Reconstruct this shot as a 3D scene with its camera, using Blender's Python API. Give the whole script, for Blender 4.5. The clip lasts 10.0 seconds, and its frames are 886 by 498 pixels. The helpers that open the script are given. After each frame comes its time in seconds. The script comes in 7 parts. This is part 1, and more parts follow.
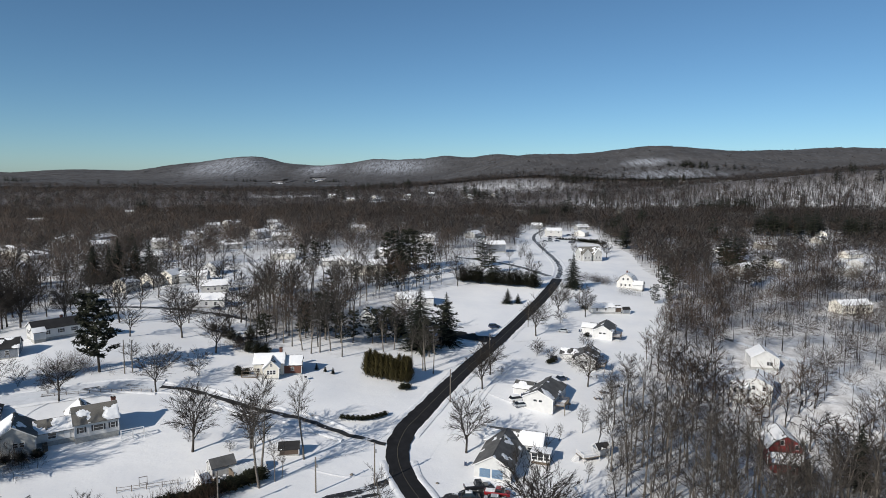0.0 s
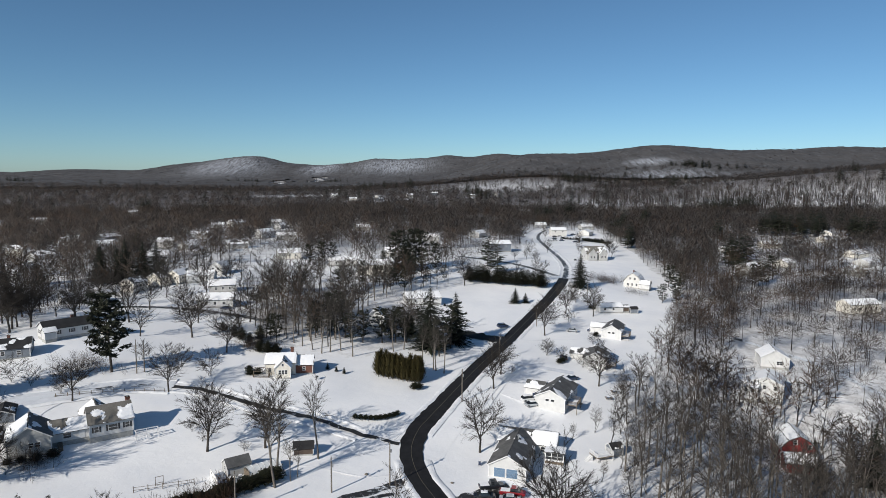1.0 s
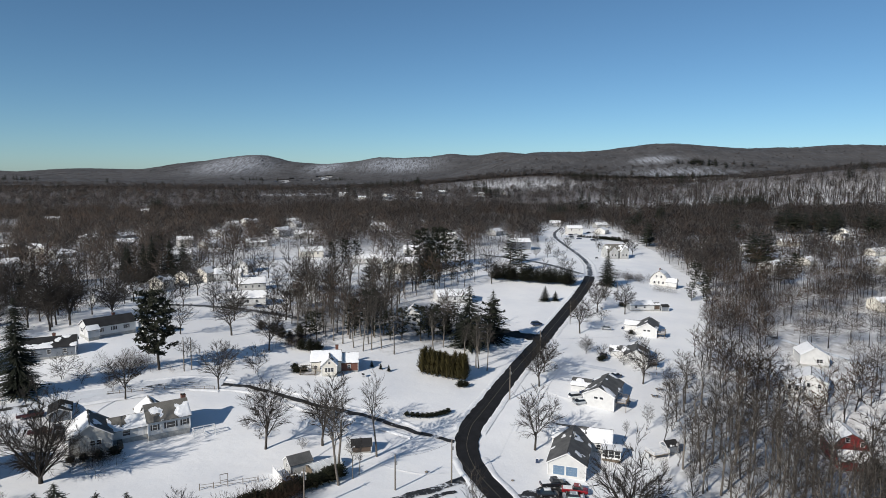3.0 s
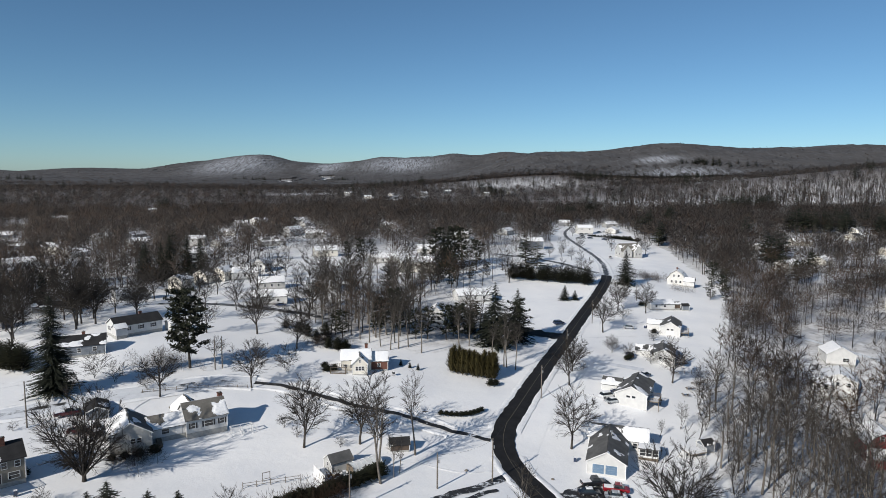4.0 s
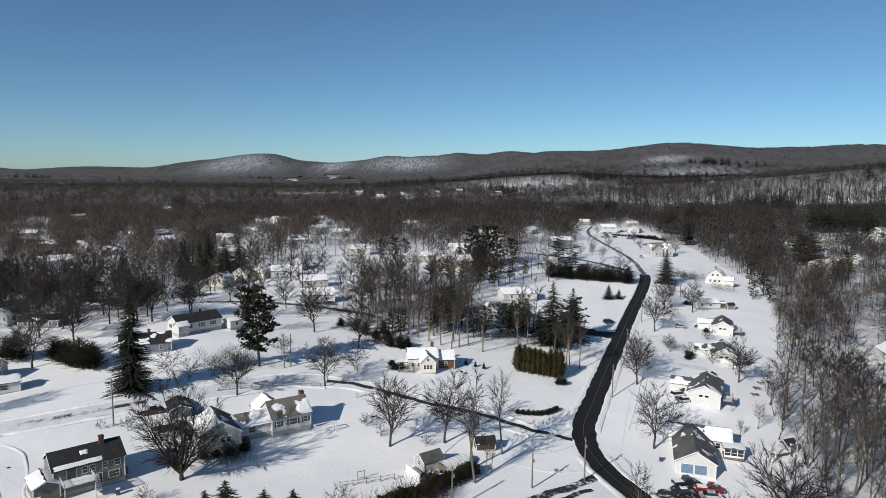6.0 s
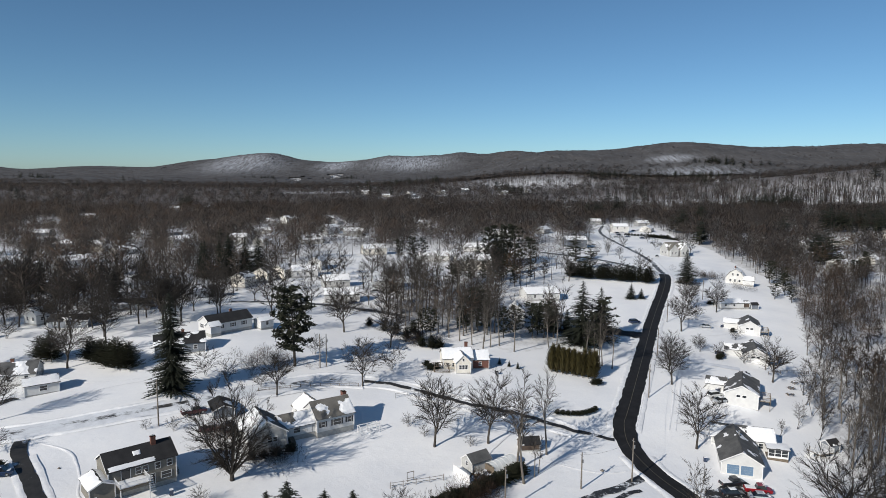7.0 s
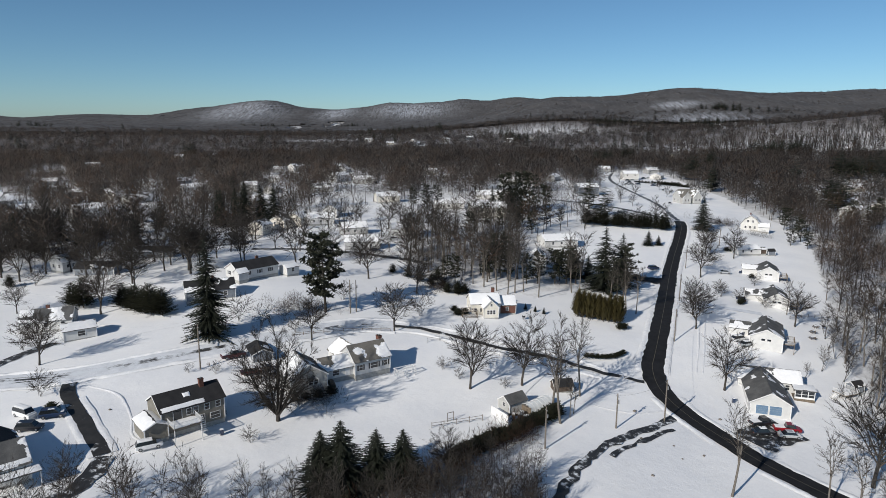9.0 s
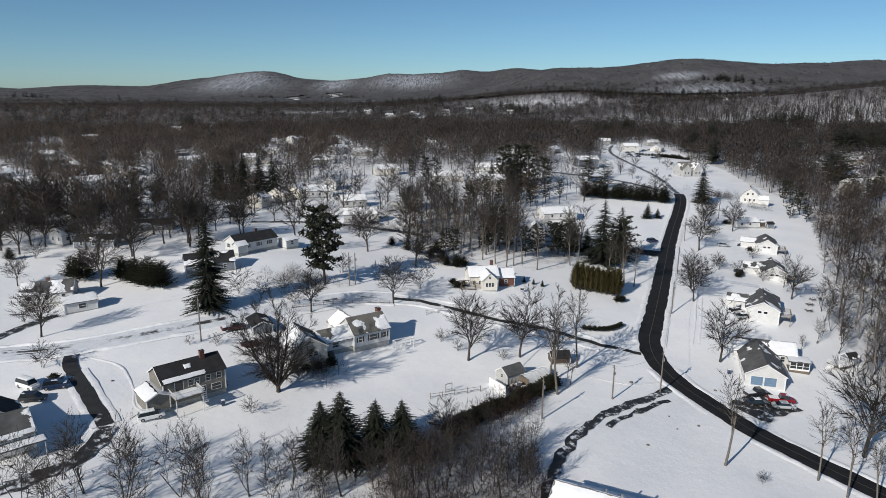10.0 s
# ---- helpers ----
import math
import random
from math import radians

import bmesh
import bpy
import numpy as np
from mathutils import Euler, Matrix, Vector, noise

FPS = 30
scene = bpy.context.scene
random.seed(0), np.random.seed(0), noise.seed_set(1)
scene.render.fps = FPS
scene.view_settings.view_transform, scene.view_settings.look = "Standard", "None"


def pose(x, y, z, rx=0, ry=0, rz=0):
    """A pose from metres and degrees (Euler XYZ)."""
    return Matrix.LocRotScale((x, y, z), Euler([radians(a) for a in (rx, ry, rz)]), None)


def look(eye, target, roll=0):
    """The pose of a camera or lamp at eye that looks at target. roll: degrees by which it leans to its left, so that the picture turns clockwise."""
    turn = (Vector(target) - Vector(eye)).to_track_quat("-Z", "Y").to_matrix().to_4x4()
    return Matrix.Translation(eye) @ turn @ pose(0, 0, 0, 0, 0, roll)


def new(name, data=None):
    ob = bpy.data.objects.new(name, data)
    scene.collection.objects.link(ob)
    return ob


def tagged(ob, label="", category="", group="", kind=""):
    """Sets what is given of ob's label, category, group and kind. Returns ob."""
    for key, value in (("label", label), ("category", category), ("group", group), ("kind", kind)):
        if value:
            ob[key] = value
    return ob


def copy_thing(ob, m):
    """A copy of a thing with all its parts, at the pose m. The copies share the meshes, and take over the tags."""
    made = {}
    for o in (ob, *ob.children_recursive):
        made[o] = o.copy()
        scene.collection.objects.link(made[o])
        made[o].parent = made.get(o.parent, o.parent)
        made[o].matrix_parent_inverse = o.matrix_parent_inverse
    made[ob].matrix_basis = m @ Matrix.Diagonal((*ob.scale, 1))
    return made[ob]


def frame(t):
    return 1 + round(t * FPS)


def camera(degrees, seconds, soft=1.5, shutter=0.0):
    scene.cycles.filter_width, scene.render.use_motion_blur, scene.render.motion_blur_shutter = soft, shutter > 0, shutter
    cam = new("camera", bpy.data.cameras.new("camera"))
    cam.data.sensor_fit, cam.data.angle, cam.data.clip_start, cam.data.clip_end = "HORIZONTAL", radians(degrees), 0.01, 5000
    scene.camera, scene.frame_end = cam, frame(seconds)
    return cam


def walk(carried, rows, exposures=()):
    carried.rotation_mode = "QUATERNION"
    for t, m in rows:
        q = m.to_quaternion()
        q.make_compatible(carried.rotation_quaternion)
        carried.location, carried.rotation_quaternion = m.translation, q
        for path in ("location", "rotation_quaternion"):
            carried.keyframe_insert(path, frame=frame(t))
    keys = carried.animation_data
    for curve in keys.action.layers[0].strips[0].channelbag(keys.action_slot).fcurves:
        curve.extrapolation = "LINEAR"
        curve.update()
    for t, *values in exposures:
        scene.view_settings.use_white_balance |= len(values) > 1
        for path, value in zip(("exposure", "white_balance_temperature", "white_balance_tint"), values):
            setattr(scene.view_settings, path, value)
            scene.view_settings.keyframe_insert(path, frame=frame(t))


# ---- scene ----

cam = camera(68.4, 10.0, soft=0.72)
PATH = [
    (0, (0.00, 0.00, 65.46), (0.64, 99.40, 54.49), 0.44),
    (0.5, (-1.18, 0.05, 65.46), (-0.61, 99.44, 54.46), 0.41),
    (1, (-3.04, 0.03, 65.46), (-2.55, 99.42, 54.42), 0.40),
    (1.5, (-5.60, 0.07, 65.49), (-5.15, 99.45, 54.37), 0.37),
    (2, (-8.66, 0.13, 65.34), (-8.27, 99.51, 54.20), 0.35),
    (2.5, (-12.10, 0.32, 65.15), (-11.80, 99.69, 53.96), 0.33),
    (4, (-24.56, 0.84, 64.50), (-24.45, 100.21, 53.22), 0.36),
    (4.5, (-29.21, 1.12, 64.27), (-29.15, 100.48, 52.97), 0.36),
    (5, (-34.01, 1.40, 64.10), (-34.01, 100.76, 52.78), 0.40),
    (5.5, (-38.83, 1.66, 63.95), (-38.87, 101.02, 52.61), 0.44),
    (7, (-53.70, 2.34, 63.81), (-53.93, 101.68, 52.35), 0.44),
    (7.5, (-57.69, 2.51, 63.74), (-57.95, 101.85, 52.29), 0.41),
    (8, (-60.27, 2.45, 63.39), (-60.63, 101.80, 51.99), 0.37),
    (8.5, (-61.49, 2.37, 63.27), (-61.86, 101.71, 51.86), 0.34),
    (8.6, (-61.52, 2.29, 63.24), (-61.86, 101.54, 51.08), 0.33),
    (8.7, (-61.55, 2.21, 63.20), (-61.87, 101.28, 49.57), 0.32),
    (8.8, (-61.57, 2.13, 63.17), (-61.87, 100.87, 47.30), 0.31),
    (8.9, (-61.60, 2.06, 63.13), (-61.87, 100.43, 45.16), 0.30),
    (9, (-61.63, 1.98, 63.10), (-61.87, 100.11, 43.88), 0.30),
    (9.1, (-61.61, 1.97, 63.12), (-61.85, 99.93, 43.03), 0.29),
    (9.2, (-61.58, 1.95, 63.13), (-61.82, 99.86, 42.80), 0.29),
    (9.5, (-61.51, 1.91, 63.19), (-61.74, 99.82, 42.85), 0.27),
    (9.6, (-61.49, 1.87, 63.20), (-61.70, 99.63, 42.15), 0.28),
    (9.7, (-61.46, 1.83, 63.21), (-61.66, 99.39, 41.26), 0.29),
    (9.8, (-61.44, 1.78, 63.22), (-61.62, 99.16, 40.46), 0.30),
    (9.9, (-61.42, 1.74, 63.23), (-61.59, 98.98, 39.87), 0.31),
    (10, (-61.39, 1.70, 63.23), (-61.55, 98.94, 39.91), 0.32),
]
walk(cam, [(t, look(eye, target, roll)) for t, eye, target, roll in PATH], [(0.0, 0.02), (8.5, 0.0), (9.2, -0.08), (10.0, -0.08)])

# ---- sun and sky ----
SUN_AZ, SUN_EL = radians(221), radians(28)
world = bpy.data.worlds.new("sky")
scene.world = world
world.use_nodes = True
wn = world.node_tree.nodes
sky = wn.new("ShaderNodeTexSky")
sky.sky_type = "NISHITA"
sky.sun_disc = False
sky.sun_elevation, sky.sun_rotation = SUN_EL, SUN_AZ
sky.altitude, sky.air_density, sky.dust_density, sky.ozone_density = 0, 0.65, 0.3, 8.5
wn["Background"].inputs["Strength"].default_value = 0.1
tint = wn.new("ShaderNodeMix")
tint.data_type, tint.blend_type = "RGBA", "MULTIPLY"
tint.inputs["Factor"].default_value, tint.inputs["B"].default_value = 1.0, (1.25, 1.165, 0.9, 1)
world.node_tree.links.new(sky.outputs["Color"], tint.inputs["A"])
world.node_tree.links.new(tint.outputs["Result"], wn["Background"].inputs["Color"])
sun = new("sun", bpy.data.lights.new("sun", "SUN"))
sun.data.energy, sun.data.angle, sun.data.color = 4.55, radians(0.55), (1.0, 0.945, 0.855)
toward = Vector((math.sin(SUN_AZ) * math.cos(SUN_EL), math.cos(SUN_AZ) * math.cos(SUN_EL), math.sin(SUN_EL)))
sun.matrix_world = look(toward * 300, (0, 0, 0))

# ---- lie of the land ----
PLANE = [1.77, -14.07, 15.16, -0.15, 6.23, 0.34, 6.07, -5.78, 4.99, -4.26]
KNOLLS = [(7, 156, -1.6), (-13, 140, -1.6), (-56, 147, -1.4), (-94, 124, -2.2), (-118, 145, 2.9), (-128, 206, 3.8), (-88, 222, -0.8), (-76, 176, 1.8), (-22, 165, 2.1), (-9, 196, -2.4), (12, 189, 2.1), (37, 254, -0.2), (46, 198, 1.4), (92, 168, -6.7), (123, 231, 0.2), (61, 338, 3.5), (-154, 176, -1.9), (0, 253, -1.5), (-38, 220, 2.3), (-154, 311, -2.8)]
FAR_HILLS = [(-2900, 3700, 71, 350, 500), (-2450, 3700, 23, 350, 500), (-2050, 3700, 52, 300, 500), (-1700, 3700, 38, 260, 500), (-1420, 3700, 77, 200, 500), (-1180, 3700, 92, 170, 500), (-980, 3700, 109, 160, 500), (-760, 3700, 74, 140, 500), (-560, 3700, 82, 140, 500), (-360, 3700, 111, 140, 500), (-160, 3700, 101, 140, 500), (40, 3700, 118, 140, 500), (260, 3600, 118, 160, 500), (480, 3500, 118, 180, 500)]
NEAR_HILLS = [(230, 2250, 80, 230, 420), (480, 2250, 66, 230, 420), (720, 2250, 99, 200, 420), (920, 2250, 68, 180, 420), (1120, 2250, 86, 180, 420), (1330, 2250, 85, 180, 420), (1560, 2250, 99, 220, 420), (1850, 2250, 77, 260, 420), (2200, 2250, 70, 300, 420), (900, 1290, 52, 520, 230), (200, 1650, 22, 260, 160), (-500, 1500, 8, 600, 300), (1300, 1400, 30, 500, 300), (-1500, 2200, 22, 900, 400)]


def ground_z(x, y):
    """Height of the land, for numbers or arrays."""
    u, v = np.tanh(np.asarray(x, float) / 200.0), np.tanh((np.asarray(y, float) - 165.0) / 240.0)
    a = PLANE
    z = a[0] + a[1] * u + a[2] * v + a[3] * u * u + a[4] * u * v + a[5] * v * v + a[6] * u**3 + a[7] * u * u * v + a[8] * u * v * v + a[9] * v**3
    z = z + 16 * np.clip((np.asarray(y, float) - 380) / 1500.0, 0, 1)
    for cx, cy, h in KNOLLS:
        z = z + h * np.exp(-((x - cx) ** 2 + (y - cy) ** 2) / 1225.0)
    for cx, cy, h, sx, sy in FAR_HILLS + NEAR_HILLS:
        z = z + h * np.exp(-(((x - cx) / sx) ** 2) - ((y - cy) / sy) ** 2)
    return z


def gz(x, y):
    return float(ground_z(x, y))

# ---- materials ----
def material(name, rough=0.8, metal=0.0):
    m = bpy.data.materials.new(name)
    m.use_nodes = True
    b = m.node_tree.nodes["Principled BSDF"]
    b.inputs["Roughness"].default_value, b.inputs["Metallic"].default_value = rough, metal
    return m, m.node_tree.nodes, m.node_tree.links, b


def ramp_of(nodes, links, fac, stops):
    r = nodes.new("ShaderNodeValToRGB")
    while len(r.color_ramp.elements) < len(stops):
        r.color_ramp.elements.new(0.5)
    for e, (p, c) in zip(r.color_ramp.elements, stops):
        e.position, e.color = p, (*c, 1)
    links.new(fac, r.inputs["Fac"])
    return r.outputs["Color"]


def noise_of(nodes, links, scale, detail=4, rough=0.6, coord="Object", along=1.0):
    """Noise in metres; along below 1 draws it out down the slopes (y)."""
    t, n = nodes.new("ShaderNodeTexCoord"), nodes.new("ShaderNodeTexNoise")
    n.inputs["Scale"].default_value, n.inputs["Detail"].default_value, n.inputs["Roughness"].default_value = scale, detail, rough
    if along != 1.0:
        k = nodes.new("ShaderNodeMapping")
        k.inputs["Scale"].default_value = (1.0, along, along)
        links.new(t.outputs[coord], k.inputs["Vector"])
        links.new(k.outputs["Vector"], n.inputs["Vector"])
    else:
        links.new(t.outputs[coord], n.inputs["Vector"])
    return n.outputs["Fac"]


def bump_of(nodes, links, b, height, strength, dist):
    k = nodes.new("ShaderNodeBump")
    k.inputs["Strength"].default_value, k.inputs["Distance"].default_value = strength, dist
    links.new(height, k.inputs["Height"])
    links.new(k.outputs["Normal"], b.inputs["Normal"])


def mix_of(nodes, links, fac, a, c):
    x = nodes.new("ShaderNodeMix")
    x.data_type = "RGBA"
    for sock, v in ((x.inputs["Factor"], fac), (x.inputs["A"], a), (x.inputs["B"], c)):
        if isinstance(v, (int, float)):
            sock.default_value = v
        elif isinstance(v, tuple):
            sock.default_value = (*v, 1)
        else:
            links.new(v, sock)
    return x.outputs["Result"]


def plain(name, dark, light, scale=3.0, rough=0.8, bump=0.2, dist=0.02, metal=0.0, own=0.0, thin=False):
    """Two tones by noise, fine relief; own: how far each object differs; thin: twigs."""
    m, n, l, b = material(name, rough, metal)
    c = ramp_of(n, l, noise_of(n, l, scale), [(0.3, dark), (0.7, light)])
    if own:
        i, h = n.new("ShaderNodeObjectInfo"), n.new("ShaderNodeHueSaturation")
        mr = n.new("ShaderNodeMapRange")
        mr.inputs["To Min"].default_value, mr.inputs["To Max"].default_value = 1 - own, 1 + own
        l.new(i.outputs["Random"], mr.inputs["Value"])
        l.new(mr.outputs["Result"], h.inputs["Value"])
        l.new(c, h.inputs["Color"])
        c = h.outputs["Color"]
    l.new(c, b.inputs["Base Color"])
    if thin:
        spread_light(n, l, b, c)
    if bump:
        bump_of(n, l, b, noise_of(n, l, scale * 6), bump, dist)
    return m


def siding(name, dark, light, board=0.14):
    """Painted clapboards: lap relief by height, faint dirt."""
    m, n, l, b = material(name, 0.55)
    l.new(ramp_of(n, l, noise_of(n, l, 0.8), [(0.3, dark), (0.7, light)]), b.inputs["Base Color"])
    t, s, mm, fr = n.new("ShaderNodeTexCoord"), n.new("ShaderNodeSeparateXYZ"), n.new("ShaderNodeMath"), n.new("ShaderNodeMath")
    l.new(t.outputs["Object"], s.inputs["Vector"])
    mm.operation, fr.operation = "DIVIDE", "FRACT"
    mm.inputs[1].default_value = board
    l.new(s.outputs["Z"], mm.inputs[0])
    l.new(mm.outputs[0], fr.inputs[0])
    bump_of(n, l, b, fr.outputs[0], 0.8, -0.03)
    return m


def shingles(name, dark, light):
    m, n, l, b = material(name, 0.9)
    big = ramp_of(n, l, noise_of(n, l, 0.35, 3), [(0.35, dark), (0.7, light)])
    fine = ramp_of(n, l, noise_of(n, l, 7, 3), [(0.3, (0.75, 0.75, 0.75)), (0.75, (1.15, 1.12, 1.1))])
    x = n.new("ShaderNodeMix")
    x.data_type, x.blend_type = "RGBA", "MULTIPLY"
    x.inputs["Factor"].default_value = 1
    l.new(big, x.inputs["A"])
    l.new(fine, x.inputs["B"])
    l.new(x.outputs["Result"], b.inputs["Base Color"])
    bump_of(n, l, b, noise_of(n, l, 9), 0.4, 0.02)
    return m


def spread_light(n, l, b, colour, share=0.5):
    """Thin round twigs catch light from all about: part of it passes to the far side."""
    t, x = n.new("ShaderNodeBsdfTranslucent"), n.new("ShaderNodeMixShader")
    x.inputs["Fac"].default_value = share
    l.new(colour, t.inputs["Color"])
    l.new(b.outputs["BSDF"], x.inputs[1]), l.new(t.outputs["BSDF"], x.inputs[2])
    l.new(x.outputs["Shader"], n["Material Output"].inputs["Surface"])


SNOW_L, SNOW_D = (0.89, 0.89, 0.895), (0.79, 0.80, 0.825)

# snow on the ground: soft hollows, scuffs, and leaf litter and scrub where woods stand; that brown also paints in the
# trees' shade
snow, n, l, b = material("snow", 0.6)
base = ramp_of(n, l, noise_of(n, l, 0.06, 5), [(0.3, SNOW_D), (0.6, SNOW_L)])
fine = ramp_of(n, l, noise_of(n, l, 1.6, 5, 0.7), [(0.25, (0.88, 0.89, 0.92)), (0.45, (1, 1, 1))])
x = n.new("ShaderNodeMix")
x.data_type, x.blend_type = "RGBA", "MULTIPLY"
x.inputs["Factor"].default_value = 0.8
l.new(base, x.inputs["A"]), l.new(fine, x.inputs["B"])
scrub = n.new("ShaderNodeAttribute")
scrub.attribute_name = "scrub"
spot = n.new("ShaderNodeMath")
spot.operation = "MULTIPLY_ADD"
l.new(noise_of(n, l, 0.22, 6, 0.75), spot.inputs[0])
spot.inputs[1].default_value = 1.6
spot.inputs[2].default_value = -1.3
add = n.new("ShaderNodeMath")
add.operation, add.use_clamp = "MULTIPLY_ADD", True
l.new(scrub.outputs["Fac"], add.inputs[0])
add.inputs[1].default_value = 1.5
l.new(spot.outputs[0], add.inputs[2])
litter = ramp_of(n, l, noise_of(n, l, 0.7, 5), [(0.3, (0.055, 0.043, 0.034)), (0.7, (0.13, 0.1, 0.078))])
l.new(mix_of(n, l, add.outputs[0], x.outputs["Result"], litter), b.inputs["Base Color"])
b.inputs["Subsurface Weight"].default_value = 0.0
bump_of(n, l, b, noise_of(n, l, 0.35, 8, 0.68), 0.45, 0.24)

roof_snow = plain("roof_snow", SNOW_D, SNOW_L, 1.2, 0.6, 0.5, 0.08)
bank_snow = plain("bank_snow", (0.72, 0.735, 0.765), SNOW_L, 0.8, 0.7, 0.45, 0.12)

# wet asphalt with salt streaks and crumbs of snow
asphalt, n, l, b = material("asphalt", 0.8)
dark = ramp_of(n, l, noise_of(n, l, 0.5, 5), [(0.3, (0.011, 0.011, 0.012)), (0.7, (0.022, 0.022, 0.024))])
crumb = ramp_of(n, l, noise_of(n, l, 1.7, 6, 0.75), [(0.72, (0, 0, 0)), (0.8, (1, 1, 1))])
l.new(mix_of(n, l, crumb, dark, (0.30, 0.31, 0.34)), b.inputs["Base Color"])
b.inputs["Specular IOR Level"].default_value = 0.2
bump_of(n, l, b, noise_of(n, l, 30), 0.3, 0.01)
# a lane half covered by packed snow
slush, n, l, b = material("slush_lane", 0.6)
dark = ramp_of(n, l, noise_of(n, l, 0.6, 4), [(0.3, (0.018, 0.018, 0.02)), (0.7, (0.045, 0.044, 0.043))])
cover = ramp_of(n, l, noise_of(n, l, 0.6, 6, 0.7), [(0.53, (0, 0, 0)), (0.62, (1, 1, 1))])
l.new(mix_of(n, l, cover, dark, (0.72, 0.75, 0.79)), b.inputs["Base Color"])
bump_of(n, l, b, noise_of(n, l, 2), 0.5, 0.05)
# a narrow lane ploughed down to wet asphalt, snow left in patches
dark_lane, n, l, b = material("ploughed_lane", 0.7)
dark = ramp_of(n, l, noise_of(n, l, 0.6, 4), [(0.3, (0.014, 0.014, 0.015)), (0.7, (0.036, 0.035, 0.034))])
cover = ramp_of(n, l, noise_of(n, l, 0.3, 5, 0.6), [(0.6, (0, 0, 0)), (0.67, (1, 1, 1))])
l.new(mix_of(n, l, cover, dark, (0.7, 0.72, 0.75)), b.inputs["Base Color"])
bump_of(n, l, b, noise_of(n, l, 2), 0.4, 0.04)
melt, n, l, b = material("melted_tracks", 0.6)
dark = ramp_of(n, l, noise_of(n, l, 0.6, 4), [(0.3, (0.03, 0.03, 0.033)), (0.7, (0.07, 0.068, 0.066))])
cover = ramp_of(n, l, noise_of(n, l, 0.16, 6, 0.7), [(0.4, (0, 0, 0)), (0.5, (1, 1, 1))])
l.new(mix_of(n, l, cover, dark, (0.72, 0.75, 0.79)), b.inputs["Base Color"])
packed = plain("packed_snow", (0.62, 0.64, 0.68), (0.80, 0.82, 0.86), 0.5, 0.6, 0.7, 0.1)
line_paint = plain("yellow_line_paint", (0.09, 0.08, 0.055), (0.17, 0.15, 0.11), 5, 0.6)

bark = plain("bark", (0.028, 0.024, 0.021), (0.07, 0.06, 0.052), 4, 0.95, 0.6, 0.03, own=0.25)
pale_bark = plain("pale_bark", (0.075, 0.066, 0.057), (0.175, 0.155, 0.135), 4, 0.95, 0.6, 0.03, own=0.2)
twigs = plain("twigs", (0.034, 0.029, 0.0255), (0.072, 0.062, 0.054), 2, 0.95, 0, own=0.25, thin=True)
wood_twigs = plain("woodland_twigs", (0.048, 0.041, 0.036), (0.095, 0.081, 0.07), 2, 0.95, 0, own=0.3, thin=True)
wood_trunk = plain("wood_trunks", (0.06, 0.051, 0.044), (0.14, 0.12, 0.104), 0.08, 0.95, 0)
russet = plain("russet_leaves", (0.16, 0.075, 0.03), (0.27, 0.14, 0.06), 2, 0.9, 0)
scrub_twig = plain("scrub_twigs", (0.065, 0.04, 0.028), (0.135, 0.085, 0.058), 1.5, 0.95, 0, thin=True)


def twig_mass(name, dark, light, spread):
    """Twigs of many trees: each tree has its own tone, gray to reddish, a few still russet with dry leaves."""
    m, n, l, b = material(name, 0.95)
    own = n.new("ShaderNodeAttribute")
    own.attribute_name = "tone"
    warm = (light[0] * 1.12, light[1] * 0.93, light[2] * 0.82)
    tone = ramp_of(n, l, own.outputs["Fac"], [(0.0, tuple(0.95 * p for p in dark)), (0.35, tuple(0.5 * (p + q) for p, q in zip(dark, light))), (0.62, light), (0.8, warm), (0.97, (light[0] * 0.85, light[1] * 0.8, light[2] * 0.75)), (0.99, (0.11, 0.062, 0.034))])
    patch = ramp_of(n, l, noise_of(n, l, 0.012, 3, 0.6), [(0.3, (0.84, 0.84, 0.85)), (0.7, (1.14, 1.12, 1.1))])
    g = n.new("ShaderNodeNewGeometry")
    var = ramp_of(n, l, g.outputs["Random Per Island"], [(0.0, (1 - spread, 1 - spread, 1 - spread)), (1.0, (1 + spread, 1 + spread, 1 + spread))])
    for other in (patch, var):
        x = n.new("ShaderNodeMix")
        x.data_type, x.blend_type = "RGBA", "MULTIPLY"
        x.inputs["Factor"].default_value = 1
        l.new(tone, x.inputs["A"]), l.new(other, x.inputs["B"])
        tone = x.outputs["Result"]
    l.new(tone, b.inputs["Base Color"])
    spread_light(n, l, b, tone)
    return m


wood_mass = twig_mass("wood_twigs", (0.074, 0.06, 0.05), (0.15, 0.122, 0.101), 0.12)
far_mass = twig_mass("far_wood", (0.072, 0.064, 0.06), (0.13, 0.115, 0.105), 0.04)
valley_mass = twig_mass("valley_wood", (0.076, 0.066, 0.058), (0.148, 0.126, 0.109), 0.06)


# distant canopy: bare twigs, snowy floor showing through, grayed to paint in distance haze
hill_mix, n, l, b = material("hill_canopy", 0.95)
tone = ramp_of(n, l, noise_of(n, l, 0.012, 4, 0.7), [(0.3, (0.036, 0.034, 0.035)), (0.7, (0.072, 0.068, 0.069))])
spk = ramp_of(n, l, noise_of(n, l, 0.16, 4, 0.8, along=0.16), [(0.52, (0, 0, 0)), (0.72, (0.4, 0.4, 0.4))])
bare = n.new("ShaderNodeAttribute")
bare.attribute_name = "glade"
stems = ramp_of(n, l, noise_of(n, l, 0.11, 5, 0.8, along=0.14), [(0.38, (0, 0, 0)), (0.6, (1, 1, 1))])
much = n.new("ShaderNodeMath")
much.operation, much.use_clamp = "MULTIPLY", True
l.new(bare.outputs["Fac"], much.inputs[0]), l.new(stems, much.inputs[1])
